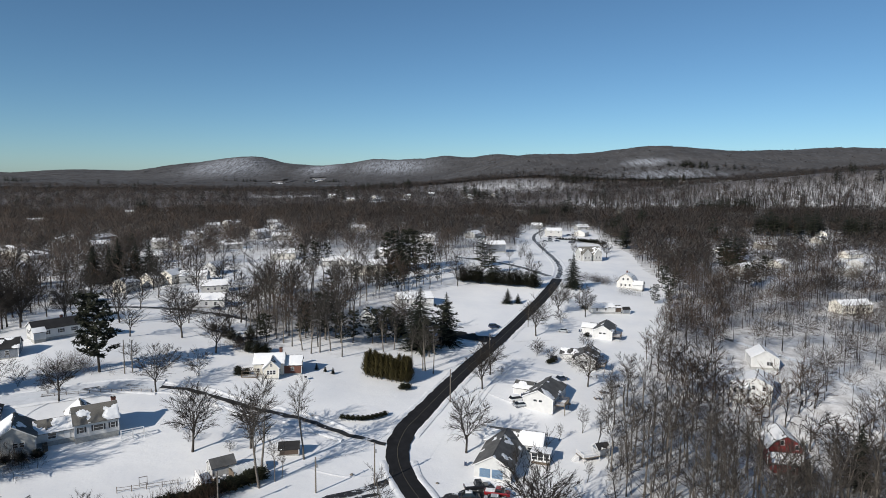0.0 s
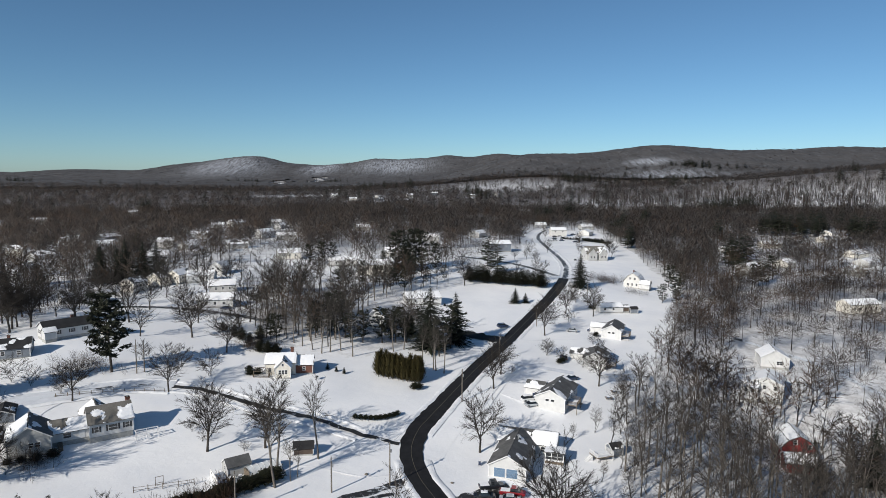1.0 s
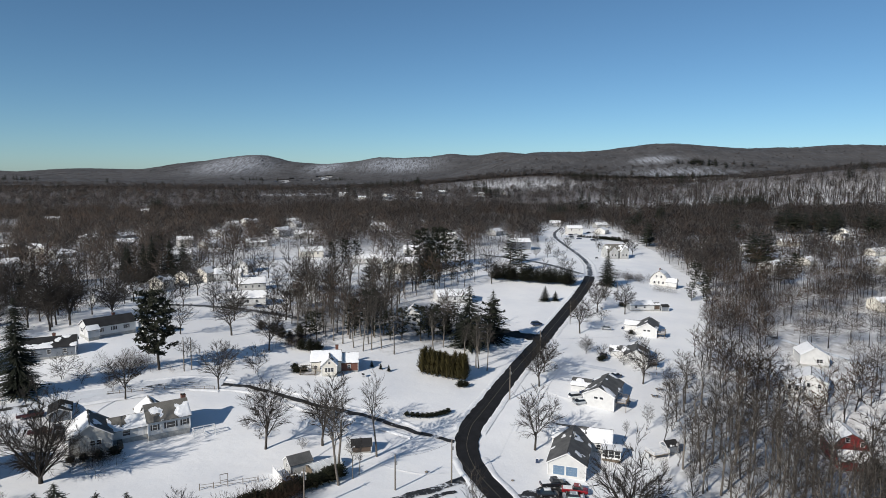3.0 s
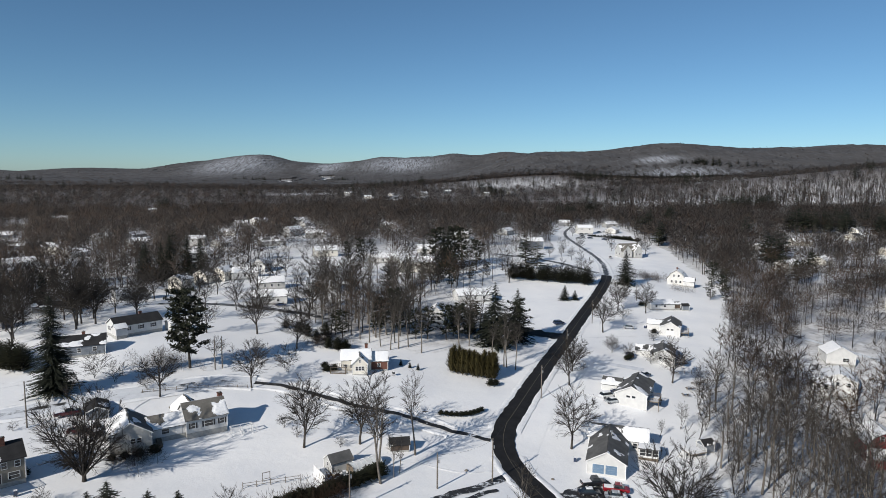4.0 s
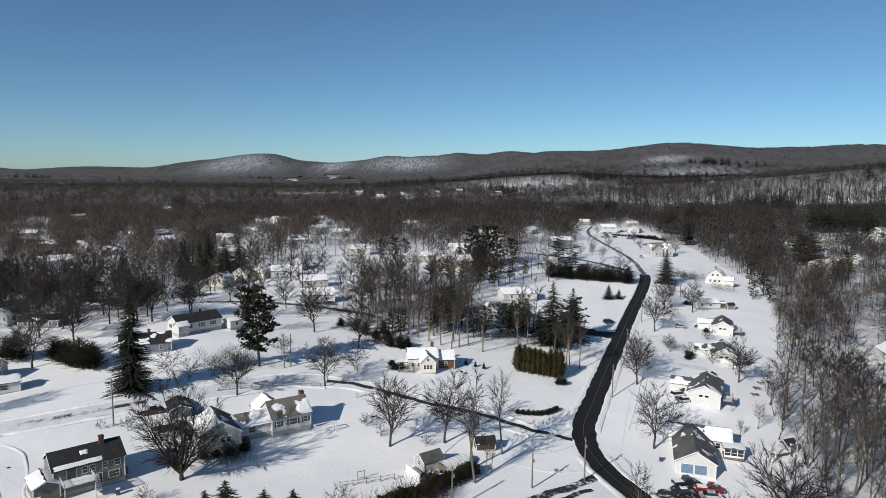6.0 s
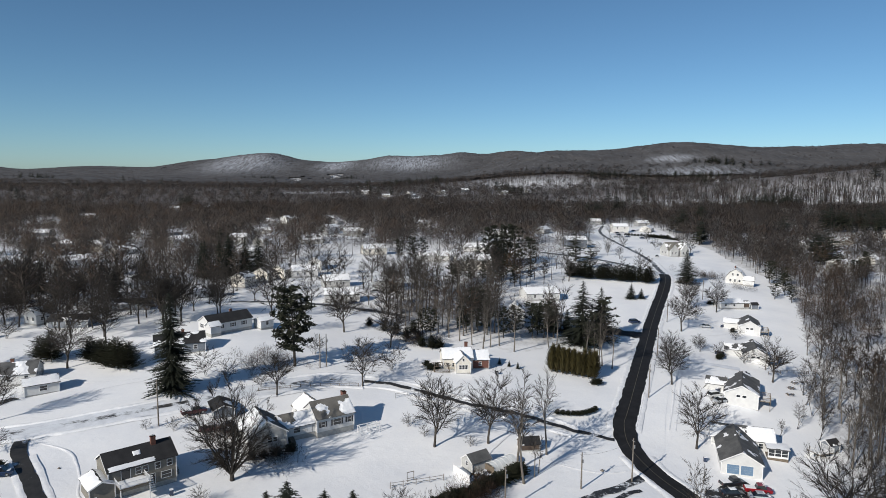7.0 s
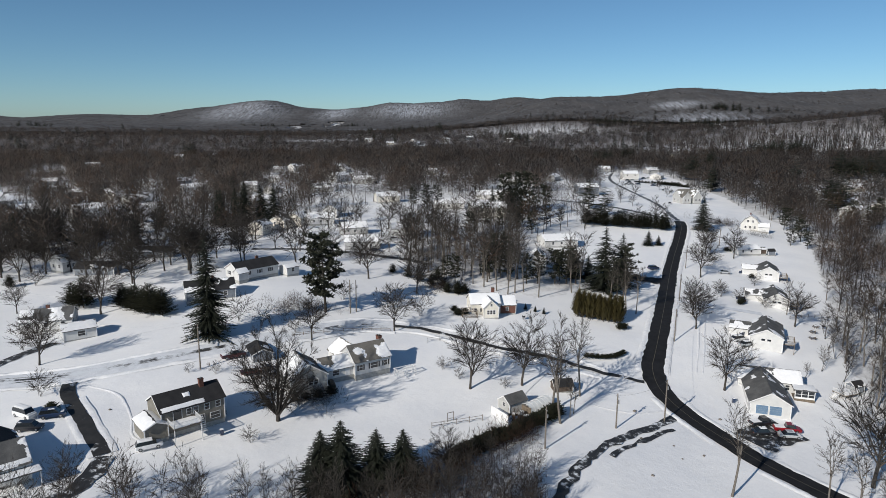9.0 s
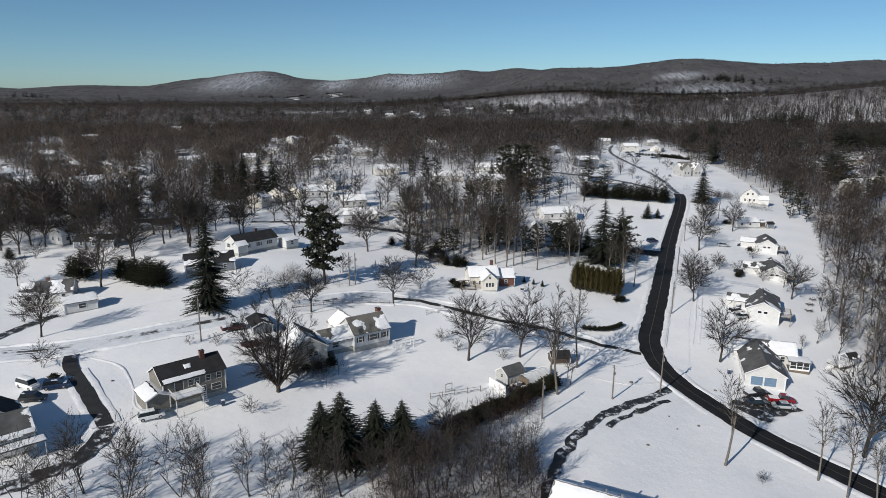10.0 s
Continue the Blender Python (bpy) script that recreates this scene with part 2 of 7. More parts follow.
l.new(mix_of(n, l, much.outputs[0], mix_of(n, l, spk, tone, (0.2, 0.21, 0.23)), (0.34, 0.36, 0.4)), b.inputs["Base Color"])


def needle(name, dark, light):
    m, n, l, b = material(name, 0.75)
    l.new(ramp_of(n, l, noise_of(n, l, 1.5, 4), [(0.3, dark), (0.75, light)]), b.inputs["Base Color"])
    b.inputs["Specular IOR Level"].default_value = 0.3
    return m


spruce_green = needle("spruce_needles", (0.007, 0.009, 0.006), (0.027, 0.031, 0.02))
pine_green = needle("pine_needles", (0.011, 0.0135, 0.008), (0.034, 0.037, 0.021))
hedge_olive = needle("arborvitae_leaves", (0.036, 0.031, 0.011), (0.1, 0.08, 0.027))
hedge_dark = needle("yew_leaves", (0.012, 0.015, 0.008), (0.038, 0.038, 0.02))

white_side = siding("white_clapboard", (0.53, 0.53, 0.53), (0.62, 0.62, 0.61))
cream_side = siding("cream_clapboard", (0.62, 0.585, 0.515), (0.72, 0.69, 0.625))
tan_side = siding("taupe_clapboard", (0.15, 0.14, 0.12), (0.21, 0.195, 0.165))
pale_side = siding("pale_gray_clapboard", (0.52, 0.51, 0.49), (0.62, 0.61, 0.585))
gray_side = siding("gray_clapboard", (0.36, 0.36, 0.35), (0.48, 0.48, 0.47))
red_side = siding("barn_red_clapboard", (0.12, 0.014, 0.014), (0.19, 0.024, 0.022))
slate_side = siding("slate_blue_clapboard", (0.12, 0.14, 0.17), (0.2, 0.22, 0.25))
brown_side = siding("brown_board", (0.05, 0.034, 0.026), (0.1, 0.07, 0.05))
stone = plain("foundation_concrete", (0.26, 0.26, 0.25), (0.4, 0.4, 0.385), 1.5)
trim_white = plain("white_trim", (0.63, 0.63, 0.63), (0.73, 0.73, 0.73), 2, 0.5, 0)
shutter_black = plain("black_shutter", (0.012, 0.012, 0.014), (0.03, 0.03, 0.034), 4, 0.5)
roof_gray = shingles("gray_shingles", (0.07, 0.072, 0.074), (0.135, 0.135, 0.135))
roof_black = shingles("black_shingles", (0.012, 0.012, 0.014), (0.028, 0.028, 0.03))
roof_taupe = shingles("weathered_shingles", (0.11, 0.105, 0.095), (0.2, 0.19, 0.17))
brick = plain("red_brick", (0.085, 0.036, 0.026), (0.17, 0.075, 0.055), 6, 0.9, 0.5)
deck_wood = plain("weathered_deck_wood", (0.09, 0.07, 0.05), (0.18, 0.145, 0.11), 3)
blue_paint = siding("slate_blue_garage_paint", (0.10, 0.17, 0.26), (0.15, 0.23, 0.33), 0.5)
pole_wood = plain("weathered_pole", (0.10, 0.085, 0.07), (0.2, 0.175, 0.15), 3)
steel = plain("galvanised_steel", (0.35, 0.36, 0.37), (0.5, 0.5, 0.5), 4, 0.45, 0, metal=0.8)
tyre = plain("tyre_rubber", (0.012, 0.012, 0.012), (0.025, 0.025, 0.025), 6)
glass, n, l, b = material("window_glass", 0.06)
b.inputs["Base Color"].default_value = (0.015, 0.018, 0.022, 1)
b.inputs["Specular IOR Level"].default_value = 0.7
film, n, l, b = material("greenhouse_film", 0.4)
l.new(ramp_of(n, l, noise_of(n, l, 1.0), [(0.3, (0.55, 0.57, 0.58)), (0.7, (0.8, 0.82, 0.83))]), b.inputs["Base Color"])


def paint(name, c):
    m, n, l, b = material(name, 0.3)
    l.new(ramp_of(n, l, noise_of(n, l, 2), [(0.3, tuple(v * 0.85 for v in c)), (0.7, c)]), b.inputs["Base Color"])
    b.inputs["Coat Weight"].default_value = 0.5
    return m


# ---- mesh helpers ----
def mesh_ob(name, verts, faces, mat, parent=None, label="", smooth=False):
    me = bpy.data.meshes.new(name)
    me.from_pydata([tuple(v) for v in verts], [], [tuple(f) for f in faces])
    me.materials.append(mat)
    if smooth:
        me.shade_smooth()
    ob = new(name, me)
    ob.parent = parent
    if label:
        ob["label"] = label
    return ob


def tri_ob(name, verts, tris, mat, parent=None):
    """A mesh from arrays of corners and triangles."""
    me = bpy.data.meshes.new(name)
    v, t = np.ascontiguousarray(verts, dtype=np.float32), np.ascontiguousarray(tris, dtype=np.int32)
    me.vertices.add(len(v))
    me.vertices.foreach_set("co", v.ravel())
    me.loops.add(t.size)
    me.loops.foreach_set("vertex_index", t.ravel())
    me.polygons.add(len(t))
    me.polygons.foreach_set("loop_start", np.arange(0, t.size, 3, dtype=np.int32))
    me.polygons.foreach_set("loop_total", np.full(len(t), 3, dtype=np.int32))
    me.materials.append(mat)
    me.update(calc_edges=True)
    ob = new(name, me)
    ob.parent = parent
    return ob


def root(name, x, y, z, rot=0.0, label="", category="", group="", kind=""):
    ob = new(name)
    ob.empty_display_size = 0.5
    ob.matrix_world = pose(x, y, z, 0, 0, rot)
    return tagged(ob, label, category, group, kind)


def boxes(*specs):
    """Verts and faces of boxes given as (x0, x1, y0, y1, z0, z1)."""
    v, f = [], []
    for x0, x1, y0, y1, z0, z1 in specs:
        o = len(v)
        v += [(x0, y0, z0), (x1, y0, z0), (x1, y1, z0), (x0, y1, z0), (x0, y0, z1), (x1, y0, z1), (x1, y1, z1), (x0, y1, z1)]
        f += [tuple(o + i for i in q) for q in ((0, 3, 2, 1), (4, 5, 6, 7), (0, 1, 5, 4), (1, 2, 6, 5), (2, 3, 7, 6), (3, 0, 4, 7))]
    return v, f


def box_part(name, parent, mat, *specs, label=""):
    v, f = boxes(*specs)
    return mesh_ob(name, v, f, mat, parent, label)


def tube(path, radii, sides):
    """A tapered tube along points."""
    v, f = [], []
    for i, (p, r) in enumerate(zip(path, radii)):
        d = (path[min(i + 1, len(path) - 1)] - path[max(i - 1, 0)]).normalized()
        a = d.orthogonal().normalized()
        c = d.cross(a)
        for k in range(sides):
            t = 2 * math.pi * k / sides
            v.append(p + (a * math.cos(t) + c * math.sin(t)) * r)
        if i:
            o = (i - 1) * sides
            f += [(o + k, o + (k + 1) % sides, o + sides + (k + 1) % sides, o + sides + k) for k in range(sides)]
    return v, f


# ---- where the farther houses stand ----
FAR = [(-149.5, 309, 75, 9, 7.5, 4.6, cream_side, 0.5), (-142.5, 323, 70, 9, 8, 4.4, cream_side, 0.3), (-135.5, 329, 72, 10, 8, 4.4, cream_side, 0.6), (-124.5, 330, 8, 13, 8, 3.2, white_side, 1), (-122, 350, 80, 9, 7.5, 4.4, white_side, 1),
       (-157, 275, 42, 14, 7, 2.9, white_side, 0.6), (-194, 225, 65, 8, 6.5, 3.4, white_side, 0.5), (-96, 268, 10, 14, 8, 3.0, white_side, 1), (-80, 300, 15, 13, 8, 3.0, white_side, 1), (-104, 300, 20, 12, 7, 3, gray_side, 1),
       (-60, 385, 10, 18, 9, 3.0, pale_side, 1), (-98, 408, 20, 14, 9, 4.0, cream_side, 1), (-30, 430, 0, 22, 10, 3.0, pale_side, 1), (-175, 395, 30, 12, 8, 4.6, white_side, 1), (-225, 330, 20, 13, 8, 3.2, white_side, 1)]
DISTANT = [(104, 590, 5), (132, 600, 60), (100, 668, 0), (145, 660, 20), (215, 490, 60), (209, 440, 15), (224, 425, 40),
           (186, 395, 30), (262, 520, 10), (-231, 668, 20), (-214, 672, 60), (-176, 686, 30), (-160, 640, 70), (-128, 530, 15), (-150, 545, 60), (-310, 540, 30), (-285, 552, 70), (-330, 470, 20), (-263, 424, 60), (-290, 440, 15), (-245, 470, 40),
           (-430, 910, 20), (-390, 930, 70), (-470, 760, 30), (-210, 560, 20), (-185, 470, 65), (-205, 480, 10), (110, 880, 20), (-60, 900, 40), (60, 1250, 10), (110, 1300, 60), (330, 1000, 20), (250, 900, 60), (-160, 1180, 10), (-110, 1150, 70), (-60, 1220, 30), (700, 1650, 10), (760, 1720, 60), (640, 1700, 30),
           (330, 560, 30), (360, 610, 60), (-120, 1240, 60), (-210, 1290, 20), (-15, 1280, 10), (-350, 420, 30), (-372, 448, 10), (-330, 395, 60), (-300, 372, 20), (-255, 352, 50), (-400, 560, 20), (-150, 470, 30), (40, 470, 10), (-420, 505, 40),
           (-10, 520, 5), (30, 560, 60), (-75, 600, 20), (280, 430, 40), (300, 470, 20), (255, 400, 70), (330, 430, 10)]
HOME_SPOTS = [(103, 444), (-181, 221), (-173, 247)] + [(q[0], q[1]) for q in FAR] + [(q[0], q[1]) for q in DISTANT]


# ---- ground ----
def stretched(lo, hi, step, far_lo, far_hi, grow):
    mid = list(np.arange(lo, hi + 0.01, step))
    out, d, p = [], step, hi
    while p < far_hi:
        d *= grow
        p += d
        out.append(p)
    back, d, p = [], step, lo
    while p > far_lo:
        d *= grow
        p -= d
        back.append(p)
    return np.array(back[::-1] + mid + out)


def smooth(a, lo, hi):
    t = np.clip((np.asarray(a, float) - lo) / (hi - lo), 0, 1)
    return t * t * (3 - 2 * t)


def inside(px, py, poly):
    """Whether points lie in a polygon."""
    px, py = np.asarray(px, float), np.asarray(py, float)
    hit = np.zeros(px.shape, bool)
    for (ax, ay), (bx, by) in zip(poly, poly[1:] + poly[:1]):
        cross = (ay > py) != (by > py)
        hit ^= cross & (px < (bx - ax) * (py - ay) / (by - ay + 1e-12) + ax)
    return hit


# open lawns and yards: no wood stands on them
CLEAR = [
    [(-230, 60), (48, 60), (38, 140), (43, 155), (52, 185), (66, 210), (92, 262), (118, 320), (130, 362), (128, 400), (140, 470), (146, 560), (150, 640), (84, 640), (66, 560), (58, 470), (48, 455), (32, 430), (52, 405), (20, 350), (-20, 300), (-15, 262), (-18, 240), (-66, 228), (-78, 262), (-52, 320), (-70, 345), (-110, 356), (-150, 318), (-168, 272), (-160, 252), (-182, 240), (-205, 228), (-240, 200)],
]
WOOD_MIDDLE = [(-74, 245), (-64, 217), (-54, 209), (-32, 204), (-19, 214), (-10, 240), (-4, 262), (-22, 300), (-55, 320), (-74, 270)]
WOOD_RIGHT = [(48, 60), (38, 140), (43, 155), (52, 185), (66, 210), (92, 262), (118, 320), (130, 362), (330, 400), (330, 60)]


def in_clear(x, y):
    return inside(x, y, CLEAR[0])


xs = stretched(-200, 160, 2.5, -3700, 3700, 1.085)
ys = stretched(40, 430, 2.5, -1500, 4900, 1.07)
gx, gy = np.meshgrid(xs, ys)
gzz = ground_z(gx, gy)
near = np.exp(-((gx + 20) ** 2 + (gy - 180) ** 2) / 250.0**2)
gzz = gzz + near * 0.05 * (np.sin(gx * 0.31 + 1.3 * np.sin(gy * 0.17)) + np.sin(gy * 0.23 + 1.7 * np.sin(gx * 0.13)) - 2.3)
nx, ny = len(xs), len(ys)
quads = [(j * nx + i, j * nx + i + 1, (j + 1) * nx + i + 1, (j + 1) * nx + i) for j in range(ny - 1) for i in range(nx - 1)]
ground = mesh_ob("ground", np.stack([gx, gy, gzz], -1).reshape(-1, 3).tolist(), quads, snow, smooth=True)
tagged(ground, "rolling snow-covered land with lawns, yards and wooded hills", "ground", kind="structure")
scrub_at = np.where(in_clear(gx, gy), 0.0, 0.42)
scrub_at = np.where(inside(gx, gy, WOOD_RIGHT), 0.47 + 0.15 * smooth(gy, 190, 300), scrub_at)
scrub_at = np.where(inside(gx, gy, WOOD_MIDDLE), 0.36 + 0.32 * smooth(gy, 212, 232), scrub_at)
scrub_at = np.where((gy > 330) & ~in_clear(gx, gy) & ~inside(gx, gy, WOOD_RIGHT), 0.5 + 0.12 * smooth(gy, 330, 600) + 0.36 * smooth(gy, 720, 900), scrub_at)
scrub_at = np.where(gy > 1700, 1.1, scrub_at)
scrub_at = scrub_at - 0.3 * np.exp(-(((gx + 15) / 80) ** 2) - ((gy - 385) / 60) ** 2)
scrub_at = np.where(inside(gx, gy, WOOD_MIDDLE), scrub_at - 0.2 * smooth(gy, 262, 290), scrub_at)
for cx, cy, sx, sy, k in ((560, 1060, 330, 120, 0.6), (330, 1010, 160, 60, 0.45), (170, 1520, 170, 90, 0.5), (-1080, 3350, 170, 220, 0.33), (-240, 3400, 180, 180, 0.33), (-620, 3450, 90, 180, 0.3), (-735, 2960, 50, 90, 0.95), (-585, 3030, 40, 140, 0.9), (-313, 1375, 70, 30, 0.8), (-330, 1900, 90, 60, 0.9), (-280, 2300, 60, 160, 0.9), (700, 1680, 110, 60, 0.9)):
    scrub_at = scrub_at * (1 - k * np.exp(-(((gx - cx) / sx) ** 2) - ((gy - cy) / sy) ** 2))
for cx, cy in HOME_SPOTS:
    scrub_at = scrub_at * (1 - 0.95 * np.exp(-(((gx - cx) / 15) ** 2) - ((gy - cy + 6) / 20) ** 2))
at = ground.data.attributes.new("scrub", "FLOAT", "POINT")
at.data.foreach_set("value", scrub_at.astype(np.float32).ravel())


# ---- roads ----
def smooth_line(pts, step=2.0):
    """Catmull-Rom through points, evenly resampled."""
    p = [Vector((*a, 0)) for a in pts]
    p = [2 * p[0] - p[1]] + p + [2 * p[-1] - p[-2]]
    out = []
    for a, b, c, d in zip(p, p[1:], p[2:], p[3:]):
        n = max(2, int((c - b).length / step))
        for i in range(n):
            t = i / n
            out.append(0.5 * ((2 * b) + (c - a) * t + (2 * a - 5 * b + 4 * c - d) * t * t + (3 * b - a - 3 * c + d) * t**3))
    return out + [p[-2]]


def strip(name, line, width, mat, lift, label, cross=5, ragged=0.0, kind="structure", category="road"):
    v, f = [], []
    for i, p in enumerate(line):
        d = (line[min(i + 1, len(line) - 1)] - line[max(i - 1, 0)]).normalized()
        s = Vector((d.y, -d.x, 0))
        wl = width / 2 + ragged * noise.noise((p.x * 0.4, p.y * 0.4, 1.0))
        wr = width / 2 + ragged * noise.noise((p.x * 0.4, p.y * 0.4, 7.0))
        for k in range(cross):
            t = -wl + (wl + wr) * k / (cross - 1)
            q = p + s * t
            v.append((q.x, q.y, gz(q.x, q.y) + lift))
        if i:
            o = (i - 1) * cross
            f += [(o + k, o + cross + k, o + cross + k + 1, o + k + 1) for k in range(cross - 1)]
    return tagged(mesh_ob(name, v, f, mat, smooth=True), label, category, kind=kind)


def bank(name, line, offset, mat, high, wide, label, gaps=()):
    """A ploughed ridge of snow beside a road."""
    prof = [(-0.5, -0.05), (-0.28, 0.55), (-0.05, 1.0), (0.2, 0.7), (0.5, -0.05)]
    v, f = [], []
    for i, p in enumerate(line):
        d = (line[min(i + 1, len(line) - 1)] - line[max(i - 1, 0)]).normalized()
        s = Vector((d.y, -d.x, 0))
        k = 0.7 + 0.55 * noise.noise((p.x * 0.3, p.y * 0.3, offset)) + 0.9 * noise.noise((p.x * 1.7, p.y * 1.7, offset))
        open_here = any((p.x - ax) ** 2 + (p.y - ay) ** 2 < ar * ar for ax, ay, ar in gaps)
        for a, h in prof:
            q = p + s * (offset + a * wide + 0.3 * min(1.5, wide) * noise.noise((p.x * 0.3, p.y * 0.3, offset + 3)))
            v.append((q.x, q.y, gz(q.x, q.y) + (-0.3 if open_here else 0.02 + high * max(0.15, k) * h)))
        if i:
            o = (i - 1) * 5
            f += [(o + k2, o + 5 + k2, o + 6 + k2, o + k2 + 1) for k2 in range(4)]
    return tagged(mesh_ob(name, v, f, mat, smooth=True), label, "snow bank", kind="structure")


MAIN = smooth_line([(75, 30), (46, 62), (26, 87), (14.2, 101.1), (8.3, 108.9), (1.1, 119.6), (-3.4, 129.8), (-7.5, 139.4), (-9.6, 150), (-8.2, 160.2), (-5.6, 167), (-0.3, 180.3), (12, 212.1), (25.8, 248.9), (37.7, 278.7), (51.4, 311.2), (59.5, 332), (65, 352), (71, 378), (77, 411), (79.3, 447), (79.5, 482), (80, 516), (82, 560), (90, 605), (104, 650)], 1.5)
NEAR_ROAD = [q for q in MAIN if q.y < 352]
FAR_ROAD = [q for q in MAIN if q.y > 350.5]
strip("road", NEAR_ROAD, 5.6, asphalt, 0.06, "ploughed black asphalt road winding through the snow", 7, 0.5)
strip("road", FAR_ROAD, 2.8, slush, 0.07, "far stretch of road with leftover snow", 5, 1.2)
strip("road_marking", NEAR_ROAD[20:], 0.09, line_paint, 0.075, "worn yellow centre line on the road", 2, kind="structure", category="road marking")
SIDE = smooth_line([(-12.6, 152.4), (-22, 154.8), (-34, 160.3), (-48, 164.2), (-57.4, 167.9), (-66.3, 171.2), (-75.1, 171.9)], 1.5)
strip("side_street", SIDE, 1.55, dark_lane, 0.06, "narrow side street half covered with packed snow", 5, 0.8)
LANE = smooth_line([(-75.1, 171.9), (-85.7, 170.4), (-96, 163.8), (-110.1, 154.3), (-123, 145.5), (-138.4, 137), (-152, 132.7), (-190, 128), (-240, 130)], 2.0)
strip("snow_lane", LANE, 7.0, packed, 0.04, "snow-packed lane with wheel tracks", 5, 0.6)
for off, wide in ((0.2, 1.0), (-1.7, 0.35), (1.9, 0.3)):
    strip("wheel_track", [q + Vector((0.55, 0.83, 0)) * off for q in LANE], wide, melt, 0.065, "half-melted wheel track on the packed lane", 3, 0.35)
DRIVE = smooth_line([(-10.6, 136.5), (-14.8, 133.0), (-25.7, 124.9), (-32.3, 118.3), (-38.6, 109.1), (-42.8, 100), (-46, 88)], 1.5)
strip("driveway", DRIVE, 2.1, slush, 0.06, "driveway with bare asphalt and leftover snow", 5, 0.9, category="driveway")
BESIDE = [Vector((q.x + 2.1, q.y - 1.9, 0)) for q in DRIVE[3:18]]
strip("driveway", BESIDE, 1.1, slush, 0.06, "second bare streak beside the driveway", 4, 1.0, category="driveway")
DRIVE_B = smooth_line([(-140.5, 131), (-138, 126), (-130.4, 117.2), (-121, 106.4)], 1.5)
strip("driveway", DRIVE_B, 2.8, dark_lane, 0.06, "cleared asphalt driveway between snow banks", 5, 0.35, category="driveway")
FRONT_DRIVE = smooth_line([(-138, 82.5), (-128.5, 87.0), (-123.5, 91.5), (-120.0, 97.5), (-120.4, 106.0)], 1.5)
strip("driveway", FRONT_DRIVE, 3.2, slush, 0.055, "wet dark driveway below the corner house", 5, 0.9, category="driveway")
PARK = smooth_line([(2.5, 128.0), (8.0, 131.5), (14.0, 134.5)], 1.0)
strip("driveway", PARK, 9.0, slush, 0.05, "parking place in front of the garage", 7, 1.0, category="driveway")
BRANCH = smooth_line([(62.5, 362), (58, 383.3), (50.5, 401.9), (37.7, 416.8), (10, 435)], 2.0)
strip("side_street", BRANCH, 4.5, slush, 0.07, "far side street with packed snow", 4, 0.6)
FIELD_DRIVE = smooth_line([(18.6, 241.2), (8, 247), (-4, 262), (-16, 276)], 1.5)
# black driveway end; the wide dark strip also paints in the spruces' shadow
DARK_END = smooth_line([(22.0, 240.6), (17, 242.5), (11, 245.5), (6.5, 248.5)], 0.8)
strip("driveway", DARK_END, 9.0, asphalt, 0.09, "black asphalt end of the field driveway with spruce shadow painted in", 7, 2.4, category="driveway")
strip("driveway", FIELD_DRIVE, 3.0, slush, 0.06, "driveway beside the snowy field", 4, 0.8, category="driveway")
LEFT_DRIVE = smooth_line([(-170, 128), (-163.5, 141), (-161, 149.5), (-158.1, 156.2)], 1.2)
strip("driveway", LEFT_DRIVE, 3.0, slush, 0.06, "bare driveway beside the white garage", 5, 0.8, category="driveway")
YARD_DRIVE = smooth_line([(16.3, 213.4), (21.8, 211.5), (33, 205.5), (40, 203)], 1.5)
strip("driveway", YARD_DRIVE, 3.2, packed, 0.05, "snow-packed driveway to a house", 4, 0.5, category="driveway")
BACK_LANE = smooth_line([(-140, 262), (-122, 262.5), (-103, 259.5), (-87, 254), (-76, 249), (-68, 243)], 2.0)
strip("side_street", BACK_LANE, 3.4, slush, 0.06, "narrow back street between the yards", 4, 0.9)
RIGHT_LANE = smooth_line([(112, 262), (127.6, 236.9), (134.5, 223.1), (140, 194), (146, 160)], 2.0)
strip("side_street", RIGHT_LANE, 3.0, melt, 0.06, "narrow lane through the woods with melting snow", 4, 0.7)
ENTRIES = [(-9.6, 152, 5.5), (-11, 135.5, 4.5), (22, 240, 4), (13, 214, 3.5), (64, 360, 5), (0, 124, 5)]
for off in (3.45, -3.45):
    bank("snow_bank", MAIN, off, bank_snow, 0.22, 1.7, "ploughed ridge of snow along the road", ENTRIES)
for off in (3.0, -3.0):
    bank("snow_bank", SIDE[6:], off, bank_snow, 0.4, 1.5, "low ridge of snow along the side street")
for off in (4.2, -4.2):
    bank("snow_bank", LANE, off, bank_snow, 0.35, 1.6, "low ridge of snow along the lane")
for off in (1.9, -2.0):
    bank("snow_bank", DRIVE_B[5:], off, bank_snow, 0.08, 1.3, "ridge of snow along the driveway")

# tracks and shovelled paths in the snow of the yards
for pts in ([(-136, 130), (-128, 126.5), (-122, 119), (-118.5, 112.5), (-112, 110.5)], [(-92, 141.5), (-98, 150), (-97, 158)], [(-10, 140), (-20, 137), (-31, 139), (-40, 138)], [(-37, 152), (-43, 142), (-45, 136)], [(3, 160), (8, 172), (15, 190), (25, 212)], [(4.6, 160), (9.6, 172), (16.6, 190), (26.6, 212)], [(13, 186), (22, 178), (26, 174)], [(28.5, 240), (40, 243), (52, 246), (57, 250)], [(-150, 150), (-140, 160), (-128, 166), (-118, 168)], [(-163, 176), (-150, 168), (-138, 166), (-126, 170)], [(-205, 201), (-186, 195.5), (-172, 192)], [(-205, 199.4), (-186, 193.9), (-172, 190.4)], [(-190, 212), (-176, 206), (-160, 206)]):
    bank("track", smooth_line(pts, 0.7), 0.0, bank_snow, 0.045, 0.45, "trodden furrow in the deep snow")


